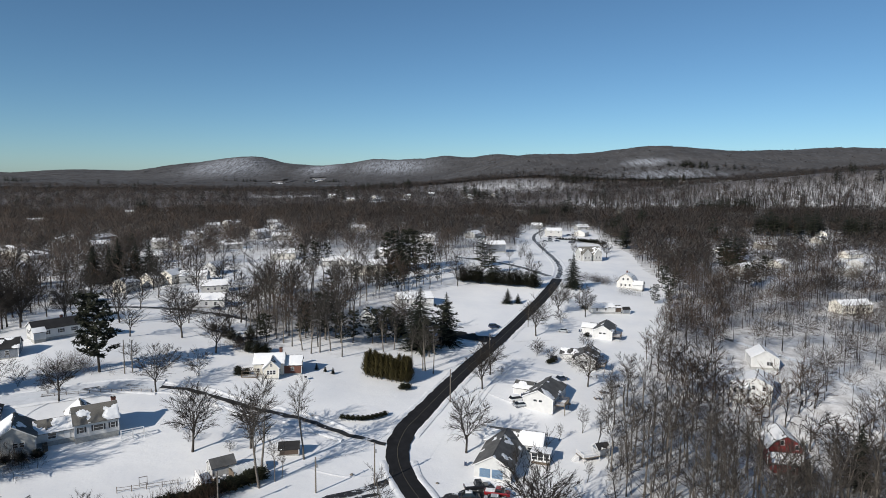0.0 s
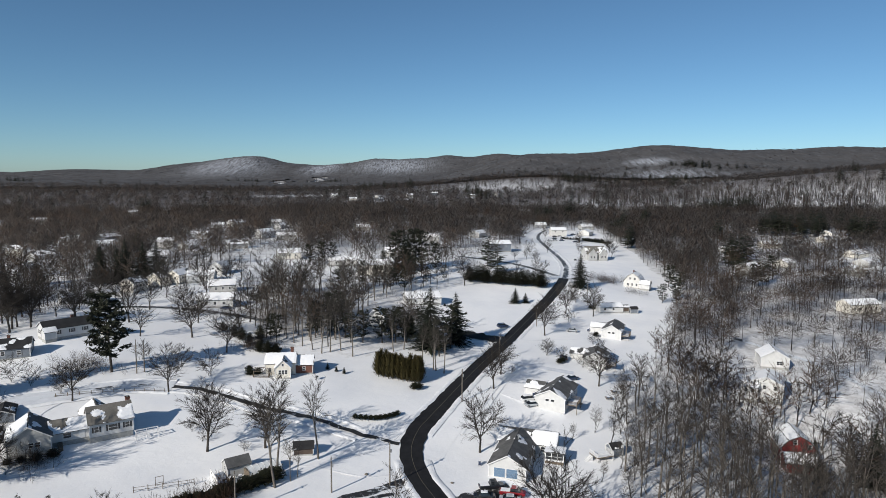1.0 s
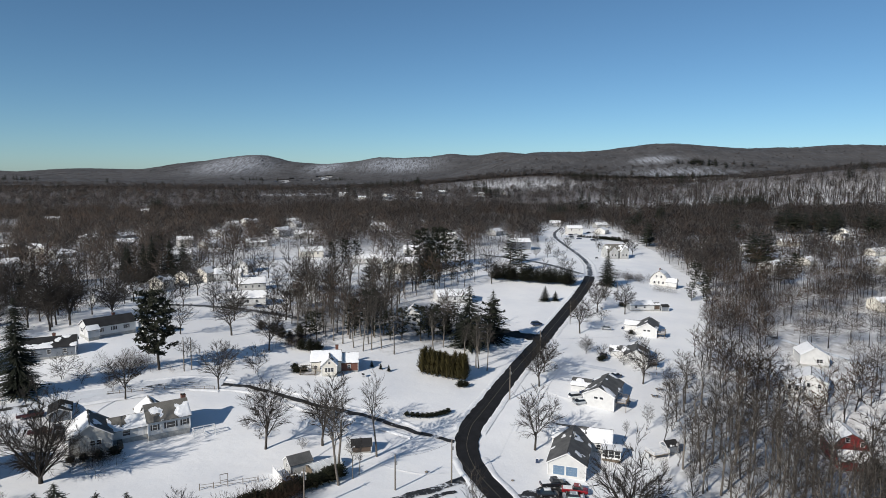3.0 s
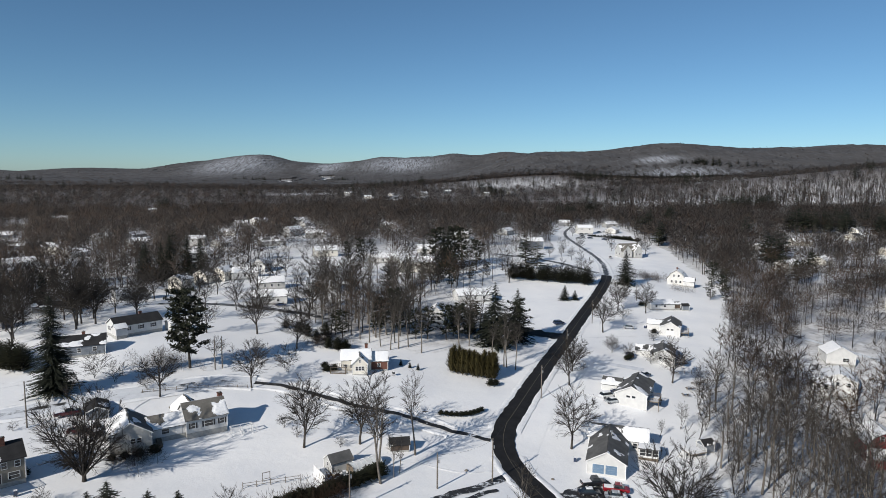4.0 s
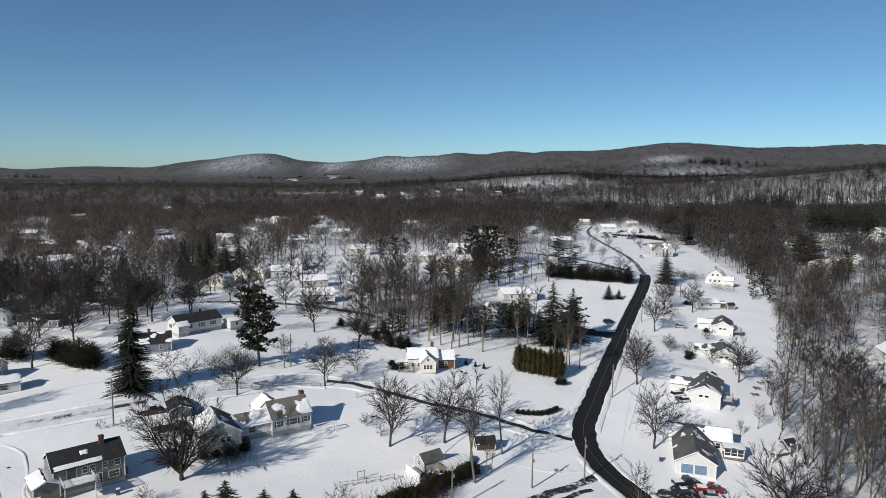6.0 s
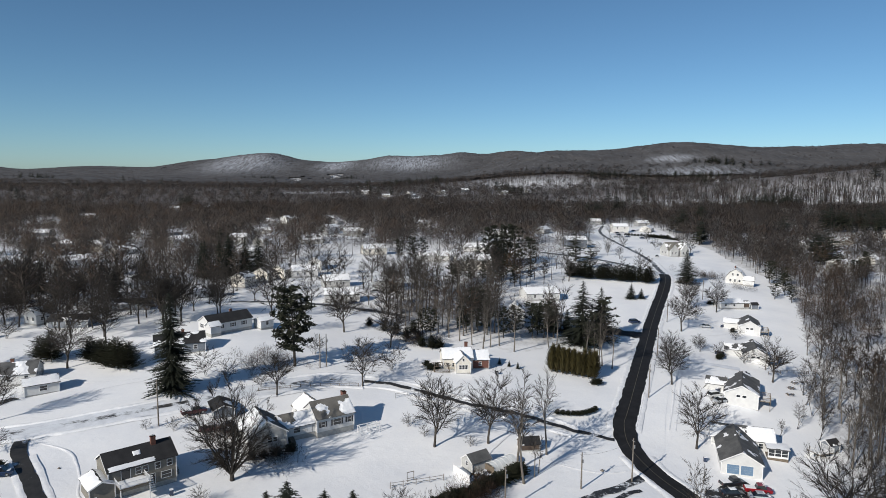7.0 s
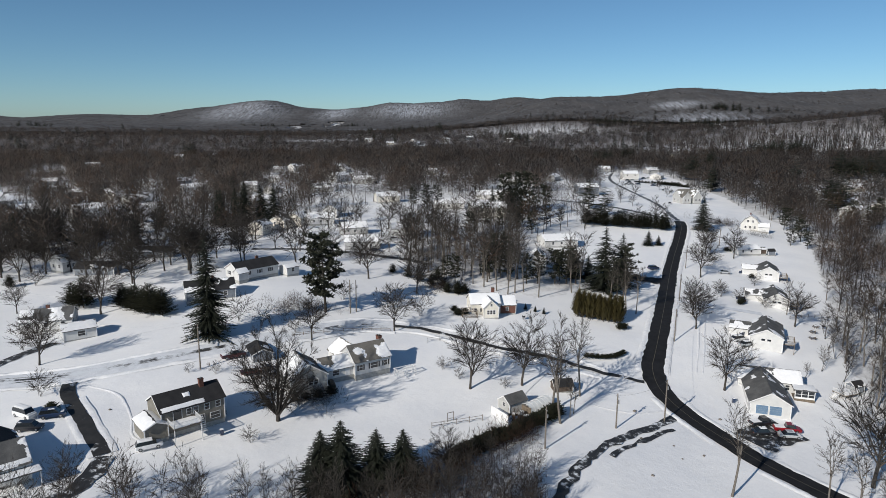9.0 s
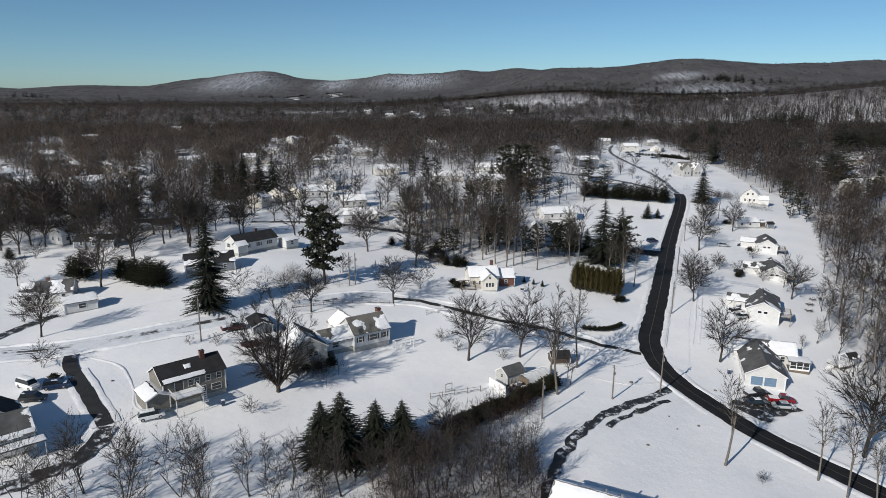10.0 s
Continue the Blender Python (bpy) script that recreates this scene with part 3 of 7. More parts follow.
# ---- houses ----
def window(parent, x, y, z, w, h, face, shutters=None, bars=True):
    """A framed window on a wall; face: angle of the outward normal about z, from -y."""
    fr = new("window")
    fr.parent = parent
    fr.matrix_local = pose(x, y, z, 0, 0, face)
    t = 0.09
    v, f = boxes((-w / 2 - t, w / 2 + t, -0.06, 0.05, -t, 0), (-w / 2 - t, w / 2 + t, -0.06, 0.05, h, h + t), (-w / 2 - t, -w / 2, -0.06, 0.05, 0, h), (w / 2, w / 2 + t, -0.06, 0.05, 0, h))
    if bars:
        v2, f2 = boxes((-w / 2, w / 2, -0.045, 0.02, h / 2 - 0.03, h / 2 + 0.03))
        f += [tuple(i + len(v) for i in q) for q in f2]
        v = v + v2
    me = bpy.data.meshes.new("window")
    me.from_pydata(v, [], f)
    me.materials.append(trim_white)
    bpy.data.objects.remove(fr)
    fr = new("window", me)
    fr.parent = parent
    fr.matrix_local = pose(x, y, z, 0, 0, face)
    box_part("pane", fr, glass, (-w / 2, w / 2, -0.025, 0.01, 0, h))
    if shutters:
        for s in (-1, 1):
            c = s * (w / 2 + t + 0.2)
            box_part("shutter", fr, shutters, (c - 0.18, c + 0.18, -0.05, 0.03, -0.02, h + 0.02), label="black louvred shutter")
    return fr


def snow_patch(parent, p0, du, dv, cover, seed, name="snow", thick=0.12):
    """A sheet of snow with a ragged edge on a slope spanned by du and dv."""
    cell = 0.24 if cover < 1 else 0.7
    nu, nv = max(6, int(du.length / cell)), max(5, int(dv.length / cell))

    up = du.cross(dv).normalized()
    if up.z < 0:
        up = -up
    on = {}
    for j in range(nv + 1):
        for i in range(nu + 1):
            u, v = i / nu, j / nv
            k = noise.noise((u * du.length * 0.22 + seed, v * dv.length * 0.3 + seed * 1.7, seed)) + 0.35 * noise.noise((u * du.length * 0.8, v * dv.length * 0.8, seed + 5))
            on[i, j] = cover >= 1 or k + 0.35 * (0.5 - v) > 0.62 - 1.25 * cover
    idx, v, f = {}, [], []
    for j in range(nv + 1):
        for i in range(nu + 1):
            near_on = [on.get((i + a, j + c), False) for a in (-1, 0, 1) for c in (-1, 0, 1)]
            if any(near_on):
                inner = all(near_on)
                lift = thick * (1 + 0.3 * noise.noise((i * 0.5, j * 0.5, seed))) if inner else 0.012
                idx[i, j] = len(v)
                wob = 0.0 if inner else 0.42
                a = min(1.0, max(0.0, (i + wob * noise.noise((i * 1.7, j * 1.7, seed + 9)) * 2) / nu))
                b = min(1.0, max(0.0, (j + wob * noise.noise((i * 1.7, j * 1.7, seed + 19)) * 2) / nv))
                v.append(p0 + du * a + dv * b + up * lift)
    for j in range(nv):
        for i in range(nu):
            q = [(i, j), (i + 1, j), (i + 1, j + 1), (i, j + 1)]
            if all(a in idx for a in q) and any(on[a] for a in q):
                f.append([idx[a] for a in q])
    group = list(range(len(v)))

    def head(a):
        while group[a] != a:
            group[a] = group[group[a]]
            a = group[a]
        return a

    for q in f:
        for a in q[1:]:
            group[head(a)] = head(q[0])
    isles = {}
    for q in f:
        isles.setdefault(head(q[0]), []).append(q)
    for faces in isles.values():
        used = sorted({a for q in faces for a in q})
        at_new = {a: i for i, a in enumerate(used)}
        mesh_ob(name, [v[a] for a in used], [[at_new[a] for a in q] for q in faces], roof_snow, parent, "patch of melting snow" if cover < 1 else "thick blanket of snow", True)


def chimney(parent, x, y, z0, z1, w=0.8, d=0.6):
    c = box_part("chimney", parent, brick, (x - w / 2, x + w / 2, y - d / 2, y + d / 2, z0, z1), (x - w / 2 - 0.06, x + w / 2 + 0.06, y - d / 2 - 0.06, y + d / 2 + 0.06, z1 - 0.22, z1), label="red brick chimney")
    box_part("flue", c, stone, (x - 0.15, x + 0.15, y - 0.15, y + 0.15, z1, z1 + 0.25))


def gable_roof(h_root, L, W, h, rise, over, mat, covers, seed, gambrel=False):
    """Slabs of roof over a block with its ridge along x, with snow on each slope (front, back)."""
    t = 0.16
    for side, cover in ((-1, covers[0]), (1, covers[1])):
        if gambrel:
            runs = [((side * (W / 2 + over), h - 0.15), (side * W * 0.3, h + rise * 0.62)), ((side * W * 0.3, h + rise * 0.62), (0, h + rise))]
        else:
            k = rise / (W / 2)
            runs = [((side * (W / 2 + over), h - over * k), (0, h + rise))]
        for (y0, z0), (y1, z1) in runs:
            x0, x1 = -L / 2 - over, L / 2 + over
            n = Vector((0, -(z1 - z0), (y1 - y0))).normalized()
            n = n if n.z > 0 else -n
            low = [Vector((x0, y0, z0)), Vector((x1, y0, z0)), Vector((x1, y1, z1)), Vector((x0, y1, z1))]
            v = low + [p + n * t for p in low]
            f = [(0, 1, 2, 3), (4, 5, 6, 7), (0, 1, 5, 4), (1, 2, 6, 5), (2, 3, 7, 6), (3, 0, 4, 7)]
            slope = mesh_ob("roof", v, f, mat, h_root)
            if cover > 0:
                snow_patch(slope, low[0] + n * (t + 0.006), low[1] - low[0], low[3] - low[0], cover, seed + side * 3.1 + z0)
    e = W / 2 + over
    k = rise / (W / 2)
    if not gambrel:
        for sx in (-1, 1):
            x = sx * (L / 2 + over)
            v = [Vector((x + sx * a, y, z + dz)) for a in (0.0, 0.03) for (y, z) in ((-e, h - over * k), (0, h + rise), (e, h - over * k)) for dz in (-0.06, 0.2)]
            f = [(0, 1, 3, 2), (2, 3, 5, 4), (6, 8, 9, 7), (8, 10, 11, 9), (0, 2, 8, 6), (2, 4, 10, 8), (1, 7, 9, 3), (3, 9, 11, 5)]
            mesh_ob("rake_board", v, f, trim_white, h_root)


def block(h_root, L, W, h, rise, wall, roof, covers=(0, 0), seed=1.0, over=0.35, found=0.25, deep=2.5, gambrel=False):
    """A block of a house with its ridge along x: foundation, walls with gables, roof."""
    box_part("foundation", h_root, stone, (-L / 2 + 0.04, L / 2 - 0.04, -W / 2 + 0.04, W / 2 - 0.04, -deep, found))
    v, f = [], []
    if gambrel:
        prof = [(-W / 2, found), (W / 2, found), (W / 2, h), (W * 0.3, h + rise * 0.62), (0, h + rise), (-W * 0.3, h + rise * 0.62), (-W / 2, h)]
    else:
        prof = [(-W / 2, found), (W / 2, found), (W / 2, h), (0, h + rise), (-W / 2, h)]
    m = len(prof)
    for x in (-L / 2, L / 2):
        v += [(x, y, z) for y, z in prof]
    f = [tuple(range(m)), tuple(range(2 * m - 1, m - 1, -1))] + [(i, m + i, m + (i + 1) % m, (i + 1) % m) for i in range(m)]
    mesh_ob("wall", v, f, wall, h_root)
    for sx, sy in ((-1, -1), (-1, 1), (1, -1), (1, 1)):
        box_part("corner_board", h_root, trim_white, (sx * L / 2 - 0.09, sx * L / 2 + 0.09, sy * W / 2 - 0.09, sy * W / 2 + 0.09, found, h - 0.05))
    gable_roof(h_root, L, W, h, rise, over, roof, covers, seed, gambrel)


def wall_windows(h_root, L, W, z, h, front=(), back=(), left=(), right=(), w=0.9, shutters=None):
    for a in front:
        window(h_root, a, -W / 2, z, w, h, 0, shutters)
    for a in back:
        window(h_root, a, W / 2, z, w, h, 180, shutters)
    for a in left:
        window(h_root, -L / 2, a, z, w, h, -90, shutters)
    for a in right:
        window(h_root, L / 2, a, z, w, h, 90, shutters)


def door_part(h_root, x, y, z, face, mat, w=0.95, h=2.05, name="door"):
    v, f = boxes((-w / 2 - 0.1, -w / 2, -0.05, 0.02, 0, h + 0.1), (w / 2, w / 2 + 0.1, -0.05, 0.02, 0, h + 0.1), (-w / 2, w / 2, -0.05, 0.02, h, h + 0.1))
    fr = mesh_ob(name + "_frame", v, f, trim_white, h_root)
    fr.matrix_local = pose(x, y, z, 0, 0, face)
    n = 4 if w > 2 else 1
    for i in range(n):
        box_part("panel" if n > 1 else "door", fr, mat, (-w / 2, w / 2, -0.03, 0.01, h * i / n + 0.012, h * (i + 1) / n - 0.012))


def deck(h_root, cx, cy, w, d, z, mat=None):
    mat = mat or trim_white
    dk = box_part("deck", h_root, deck_wood, (cx - w / 2, cx + w / 2, cy - d / 2, cy + d / 2, z - 0.2, z))
    snow_patch(dk, Vector((cx - w / 2, cy - d / 2, z + 0.01)), Vector((w, 0, 0)), Vector((0, d, 0)), 1, 3.3)
    for sx in (-1, 1):
        box_part("post", dk, mat, (cx + sx * (w / 2 - 0.1) - 0.07, cx + sx * (w / 2 - 0.1) + 0.07, cy - d / 2 + 0.05, cy - d / 2 + 0.19, -2, z + 1.0))
    rails = [(cx - w / 2, cx + w / 2, cy - d / 2, cy - d / 2 + 0.06, z + 0.92, z + 1.0)]
    rails += [(cx + s * w / 2 - 0.03, cx + s * w / 2 + 0.03, cy - d / 2, cy + d / 2, z + 0.92, z + 1.0) for s in (-1, 1)]
    box_part("rail", dk, mat, *rails)
    pickets = [(cx - w / 2 + i * 0.16, cx - w / 2 + i * 0.16 + 0.04, cy - d / 2 + 0.01, cy - d / 2 + 0.05, z, z + 0.93) for i in range(int(w / 0.16))]
    pickets += [(cx + s * w / 2 - 0.02, cx + s * w / 2 + 0.02, cy - d / 2 + i * 0.16, cy - d / 2 + i * 0.16 + 0.04, z, z + 0.93) for i in range(int(d / 0.16)) for s in (-1, 1)]
    box_part("balustrade", dk, mat, *pickets)


def house(x, y, rot, label, dz=0.0, group="", name="house"):
    return root(name, x, y, gz(x, y) + dz, rot, label, "house", group)


def sub(parent, name, x, y, rot, z=0.0):
    """A wing of a house: an empty part under it."""
    ob = new(name)
    ob.parent = parent
    ob.matrix_local = pose(x, y, z, 0, 0, rot)
    return ob


def simple(x, y, rot, L, W, h, rise, wall, roof, covers, label, front=(), left=(), right=(), z=1.1, wh=1.2, ch=None, dz=0.0, group="", shutters=None, seed=None, gambrel=False, w=0.9):
    ob = house(x, y, rot, label, dz, group)
    block(ob, L, W, h, rise, wall, roof, covers, seed if seed is not None else x * 0.37 + y * 0.11, gambrel=gambrel)
    wall_windows(ob, L, W, z, wh, front, (), left, right, w, shutters)
    if ch:
        chimney(ob, ch[0], ch[1], h, h + rise + 0.9)
    return ob


# garage house beside the road bend: gabled garage wing in front, snow-roofed main part behind
ob = house(14.9, 148.3, 73, "white house with gray shingle roof and blue double garage doors", -0.3)
block(ob, 17, 8.4, 2.9, 2.4, white_side, roof_gray, (0.12, 0.12), 4.1, found=-0.7)
for a in (-1.75, 1.1):
    door_part(ob, -8.5, -a, 0.15, -90, blue_paint, 2.5, 2.1, "garage_door")
box_part("vent", ob, steel, (2.1, 2.35, -0.7, -0.45, 4.6, 6.1), (2.0, 2.45, -0.8, -0.35, 6.1, 6.25), label="galvanised roof vent")
wall_windows(ob, 17, 8.4, 1.1, 1.2, (-5, -1, 3), (-4, 0), (), ())
wing = sub(ob, "main_block", 9.5, -2.0, -90)
block(wing, 14, 7.4, 2.9, 2.0, white_side, roof_gray, (0.75, 1), 2.2)
wall_windows(wing, 14, 7.4, 1.1, 1.2, (4, 5.8), (), (), (-1.5, 1.5))
porch = sub(ob, "sun_porch", 4.2, -9.2, -90)
box_part("floor", porch, deck_wood, (-2.2, 2.2, -1.8, 1.8, -1.5, 0.5))
for px, py in [(px, py) for px in (-2.1, -0.7, 0.7, 2.1) for py in (-1.7, 1.7)]:
    box_part("post", porch, trim_white, (px - 0.08, px + 0.08, py - 0.08, py + 0.08, 0.5, 2.6))
box_part("pane", porch, glass, (-2.1, 2.1, -1.72, -1.68, 0.9, 2.4), (2.08, 2.12, -1.7, 1.7, 0.9, 2.4))
box_part("rail", porch, trim_white, (-2.1, 2.1, -1.76, -1.64, 0.5, 0.95), (2.04, 2.16, -1.7, 1.7, 0.5, 0.95), (-2.1, 2.1, -1.76, -1.64, 1.6, 1.68), (2.04, 2.16, -1.7, 1.7, 1.6, 1.68))
slab = box_part("roof", porch, roof_gray, (-2.5, 2.5, -2.1, 2.1, 2.6, 2.8))
snow_patch(slab, Vector((-2.5, -2.1, 2.81)), Vector((5, 0, 0)), Vector((0, 4.2, 0)), 1, 1.4)

pd = house(36.6, 152.0, 20, "raised wooden deck with white railings and snow", 0.0, name="garden_deck")
deck(pd, 0, 0, 4.6, 3.6, 1.0, trim_white)
box_part("stair", pd, trim_white, *[(-4.6 + i * 0.3, -4.25 + i * 0.3, -0.6, 0.6, -1.0, 0.1 + i * 0.2) for i in range(6)])
sh = house(40.4, 154.5, 20, "small dark shed with a snowy roof", 0.0, name="shed")
block(sh, 3.2, 2.6, 2.0, 0.9, slate_side, roof_black, (0.3, 0.8), 3.6, 0.2, 0.1)

# three white ranch houses with their gables to the road bend
for hx, hy, hr, L, W, sd in ((30.8, 181.5, 65, 14.5, 8.4, 7.3), (50.6, 216.5, 70, 13, 7.4, 3.9), (66.2, 254.0, 68, 12.5, 7.4, 5.5)):
    ob = house(hx, hy, hr, "white clapboard ranch house with snow-patched gray roof", -0.15, "ranch houses along the road")
    block(ob, L, W, 3.1, 2.1, white_side, roof_gray, (0.22, 0.22), sd, found=-0.9)
    for a in (-1.0, 1.0):
        window(ob, -L / 2, a * 0.75, 2.0, 0.95, 0.6, -90, None, False)
    wall_windows(ob, L, W, 1.2, 1.1, (-4, 0, 4), (-4, 0, 4))
    if L < 14:
        door_part(ob, -L / 2, 0.0, 0.25, -90, trim_white, 2.6, 1.5, "garage_door")
    annex = sub(ob, "annex", 3.0, W / 2 + 2.6, 90)
    block(annex, 5.2, 6.0, 2.7, 1.3, white_side, roof_gray, (0.6, 0.6), sd + 2)
    deck(ob, -3.2, -W / 2 - 1.6, 5.0, 3.0, 1.3, deck_wood)
ob = simple(73.5, 290, 8, 11, 6.4, 2.4, 1.5, white_side, roof_gray, (1, 1), "low white house under a snowy roof", (-3, 1), dz=0.0)
wing = sub(ob, "brown_porch", 7.0, -1.2, 0)
block(wing, 3.0, 3.4, 2.2, 0.7, brown_side, roof_gray, (0.5, 0.9), 3.2)
ob = house(84.5, 289.5, 8, "small gray shed beside the low white house", 0.0, name="shed")
block(ob, 3.4, 2.8, 2.0, 0.8, slate_side, roof_black, (0.6, 0.9), 2.6, 0.2, 0.2)
ob = simple(101.5, 346, 62, 9.0, 9.0, 3.2, 4.6, pale_side, roof_taupe, (0.75, 0.95), "whitish gambrel-roofed house among snow", (-2, 2), (-2.2, 0, 2.2), (), 1.2, 1.2, (1, 0.5), gambrel=True)
wall_windows(ob, 9.0, 9.0, 4.4, 1.1, left=(-1.2, 1.2))
wing = sub(ob, "front_wing", -3.4, -6.6, 90)
block(wing, 5.0, 5.6, 2.6, 1.8, white_side, roof_taupe, (0.8, 1), 5.8)

# white house with black shutters on the left lawn
ob = house(-80.2, 147.6, 34, "white clapboard house with black shutters and snow-patched roof", -0.2)
block(ob, 9.0, 8, 3.9, 2.7, white_side, roof_taupe, (0.22, 0.8), 1.9, found=0.75)
wall_windows(ob, 9, 8, 1.75, 1.25, (-3.1, 3.3), (), (), (-1.8, 1.8), shutters=shutter_black)
window(ob, 0.3, -4, 1.7, 1.9, 1.35, 0, shutter_black)
chimney(ob, 4.2, 0.9, 4.0, 7.4, 0.9, 1.3)
wing = sub(ob, "low_wing", -8.2, 0.4, 0)
block(wing, 7.4, 6.6, 2.9, 1.9, white_side, roof_taupe, (0.75, 1), 6.4, found=0.8)
door_part(wing, 2.3, -3.3, 0.8, 0, trim_white)
window(wing, -0.6, -3.3, 1.4, 1.5, 1.1, 0)
step = box_part("step", wing, deck_wood, *[(-2.6, -1.6, -5.4 + i * 0.35, -3.3, -1.0, 0.1 + i * 0.22) for i in range(4)])
rear = sub(ob, "rear_wing", -2.2, 6.0, 90)
block(rear, 6, 6.0, 3.3, 2.4, white_side, roof_taupe, (0.2, 1), 9.2)
link = sub(ob, "breezeway", -13.6, 1.0, 0)
block(link, 4.2, 4.6, 2.4, 1.2, white_side, roof_taupe, (1, 1), 2.7)
# gray gabled neighbour
ob = house(-93.2, 138.6, 120.5, "gray gabled house with one snowy and one bare roof slope", -0.2)
block(ob, 10, 8.2, 3.2, 2.7, gray_side, roof_gray, (0.25, 1), 3.7)
wall_windows(ob, 10, 8.2, 1.3, 1.0, (-3, 2), (), (-1.6, -0.4), ())
# swing frame on the lawn
fr = root("swing_frame", -70.8, 146.2, gz(-70.8, 146.2), 34, "white wooden swing frame standing in the snow", "swing")
for px, py in [(px, py) for px in (-2.4, 0, 2.4) for py in (-0.7, 0.7)]:
    box_part("post", fr, trim_white, (px - 0.06, px + 0.06, py - 0.06, py + 0.06, -0.3, 2.0))
box_part("beam", fr, trim_white, (-2.6, 2.6, -0.78, -0.62, 1.9, 2.08), (-2.6, 2.6, 0.62, 0.78, 1.9, 2.08), (-2.46, -2.34, -0.7, 0.7, 1.95, 2.07), (2.34, 2.46, -0.7, 0.7, 1.95, 2.07))

# taupe raised ranch with white deck
ob = house(-111.2, 119.3, 41.6, "taupe raised ranch house with black roof and white deck", 0.0)
block(ob, 12.6, 8, 5.0, 2.3, tan_side, roof_black, (0.04, 0.1), 8.8, found=0.3)
chimney(ob, 3.0, -0.6, 6.4, 8.7, 0.9, 0.8)
snow_patch(ob, Vector((-6.2, -4.3, 5.02)), Vector((8.6, 0, 0)), Vector((0, 1.0, 0.575)), 1, 7.7)
snow_patch(ob, Vector((-1.2, -2.2, 6.24)), Vector((1.5, 0, 0)), Vector((0, 1.0, 0.575)), 1, 2.7)
wall_windows(ob, 12.2, 8, 3.2, 1.25, (-0.9, 0.4, 2.7, 5.0), (), (), (-2, 2))
window(ob, 4.3, -4, 0.9, 1.9, 1.3, 0)
door_part(ob, 1.6, -4, 0.3, 0, shutter_black)
door_part(ob, -3.2, -4, 2.8, 0, glass, 1.6, 2.0, "patio_door")
deck(ob, -2.6, -6.0, 5.4, 3.8, 2.75)
box_part("stair", ob, trim_white, *[(0.2, 1.2, -7.6 + i * 0.28, -7.3 + i * 0.28, 0.35 + i * 0.32, 0.5 + i * 0.32) for i in range(8)])
wing = sub(ob, "garage_wing", -7.6, -1.6, 90)
block(wing, 6.4, 4.4, 2.9, 1.0, tan_side, roof_black, (1, 1), 5.2)

ob.scale = (0.94, 0.94, 0.94)

# house in the near corner, gray roof with snow
ob = house(-136.2, 96.4, 43, "white house with gray roof and melting snow patches", -0.2)
block(ob, 14, 8.5, 3.2, 2.6, white_side, roof_gray, (0.24, 0.6), 6.1)
snow_patch(ob, Vector((-7.2, -4.45, 3.28)), Vector((14.4, 0, 0)), Vector((0, 0.8, 0.49)), 1, 4.2)
wall_windows(ob, 14, 8.5, 1.2, 1.3, (-4, 0.2, 1.3, 4.6, 5.7), (), (), (-1.5, 1.5))
wing = sub(ob, "cross_wing", 3.4, 5.6, 90)
block(wing, 8.5, 7.4, 3.2, 2.7, white_side, roof_black, (0.1, 1), 1.2)
slab = box_part("porch_roof", ob, roof_gray, (1.0, 8.2, -6.8, -4.3, 2.2, 2.4))
snow_patch(slab, Vector((1, -6.8, 2.41)), Vector((7.2, 0, 0)), Vector((0, 2.5, 0)), 1, 2.2)
for px in (1.2, 4.5, 7.9):
    box_part("post", slab, trim_white, (px, px + 0.12, -6.7, -6.58, -1.5, 2.2))

# white garage and hip-roofed house beyond the lane
simple(-155.2, 161.2, 38, 7.4, 6.2, 2.7, 1.1, white_side, roof_gray, (1, 1), "small white garage under snow", (0.3,), seed=2.5, w=1.6, z=1.0)
simple(-167.5, 169.5, 20, 12, 9, 2.8, 2.2, white_side, roof_gray, (0.5, 0.45), "white house with melting snow on a gray roof", (-4, 0, 4), right=(-2, 2), ch=(0, 0))
# white ranch with black roof
ob = simple(-123.8, 207.5, 48, 14.5, 7.2, 3.2, 2.0, white_side, roof_black, (0.0, 0.3), "long white ranch house with black roof and shutters", (-5.8, -3.6, 0.5, 4.4), (-1.6, 1.6), (), 1.3, 1.15, (2, 0.4), 0.4, shutters=shutter_black)
wing = sub(ob, "gable_wing", -6.0, -3.0, 0)
block(wing, 3.2, 3.4, 2.6, 1.1, white_side, roof_gray, (1, 1), 7.7)
simple(-113.2, 213.2, 48, 4.6, 4.2, 2.6, 0.8, white_side, roof_gray, (1, 1), "small white outbuilding under snow", (0,), dz=0.3, seed=4.4)
simple(-130.8, 188.0, 25, 13.5, 8.2, 3.0, 2.2, slate_side, roof_black, (0.3, 0.5), "slate-gray house behind the spruce with patchy snow", (-4, 0, 4), (-2, 2), (-1.5, 1.5), ch=(1, 0.5))

# cream house with porch gable and brick wing
ob = house(-50.0, 189.5, 8, "cream house with gabled porch, brick wing and snowy roofs", -0.7)
block(ob, 10, 8.4, 4.2, 2.6, cream_side, roof_gray, (1, 1), 3.1)
wall_windows(ob, 10, 8.4, 1.4, 1.2, (-3.5, -1.5), (), (-2, 1))
front = sub(ob, "front_gable", 1.2, -4.6, 90)
block(front, 6.4, 5.0, 3.8, 2.4, cream_side, roof_gray, (0.85, 0.85), 8.2)
for a in (-1.0, 0.0, 1.0):
    window(front, -3.2, a, 1.5, 0.75, 1.3, -90, None)
window(front, -3.2, 0, 4.2, 0.6, 0.8, -90)
wing = sub(ob, "brick_wing", 7.6, 0.6, 0)
block(wing, 6.4, 7.6, 3.2, 2.4, brick, roof_gray, (1, 1), 1.1)
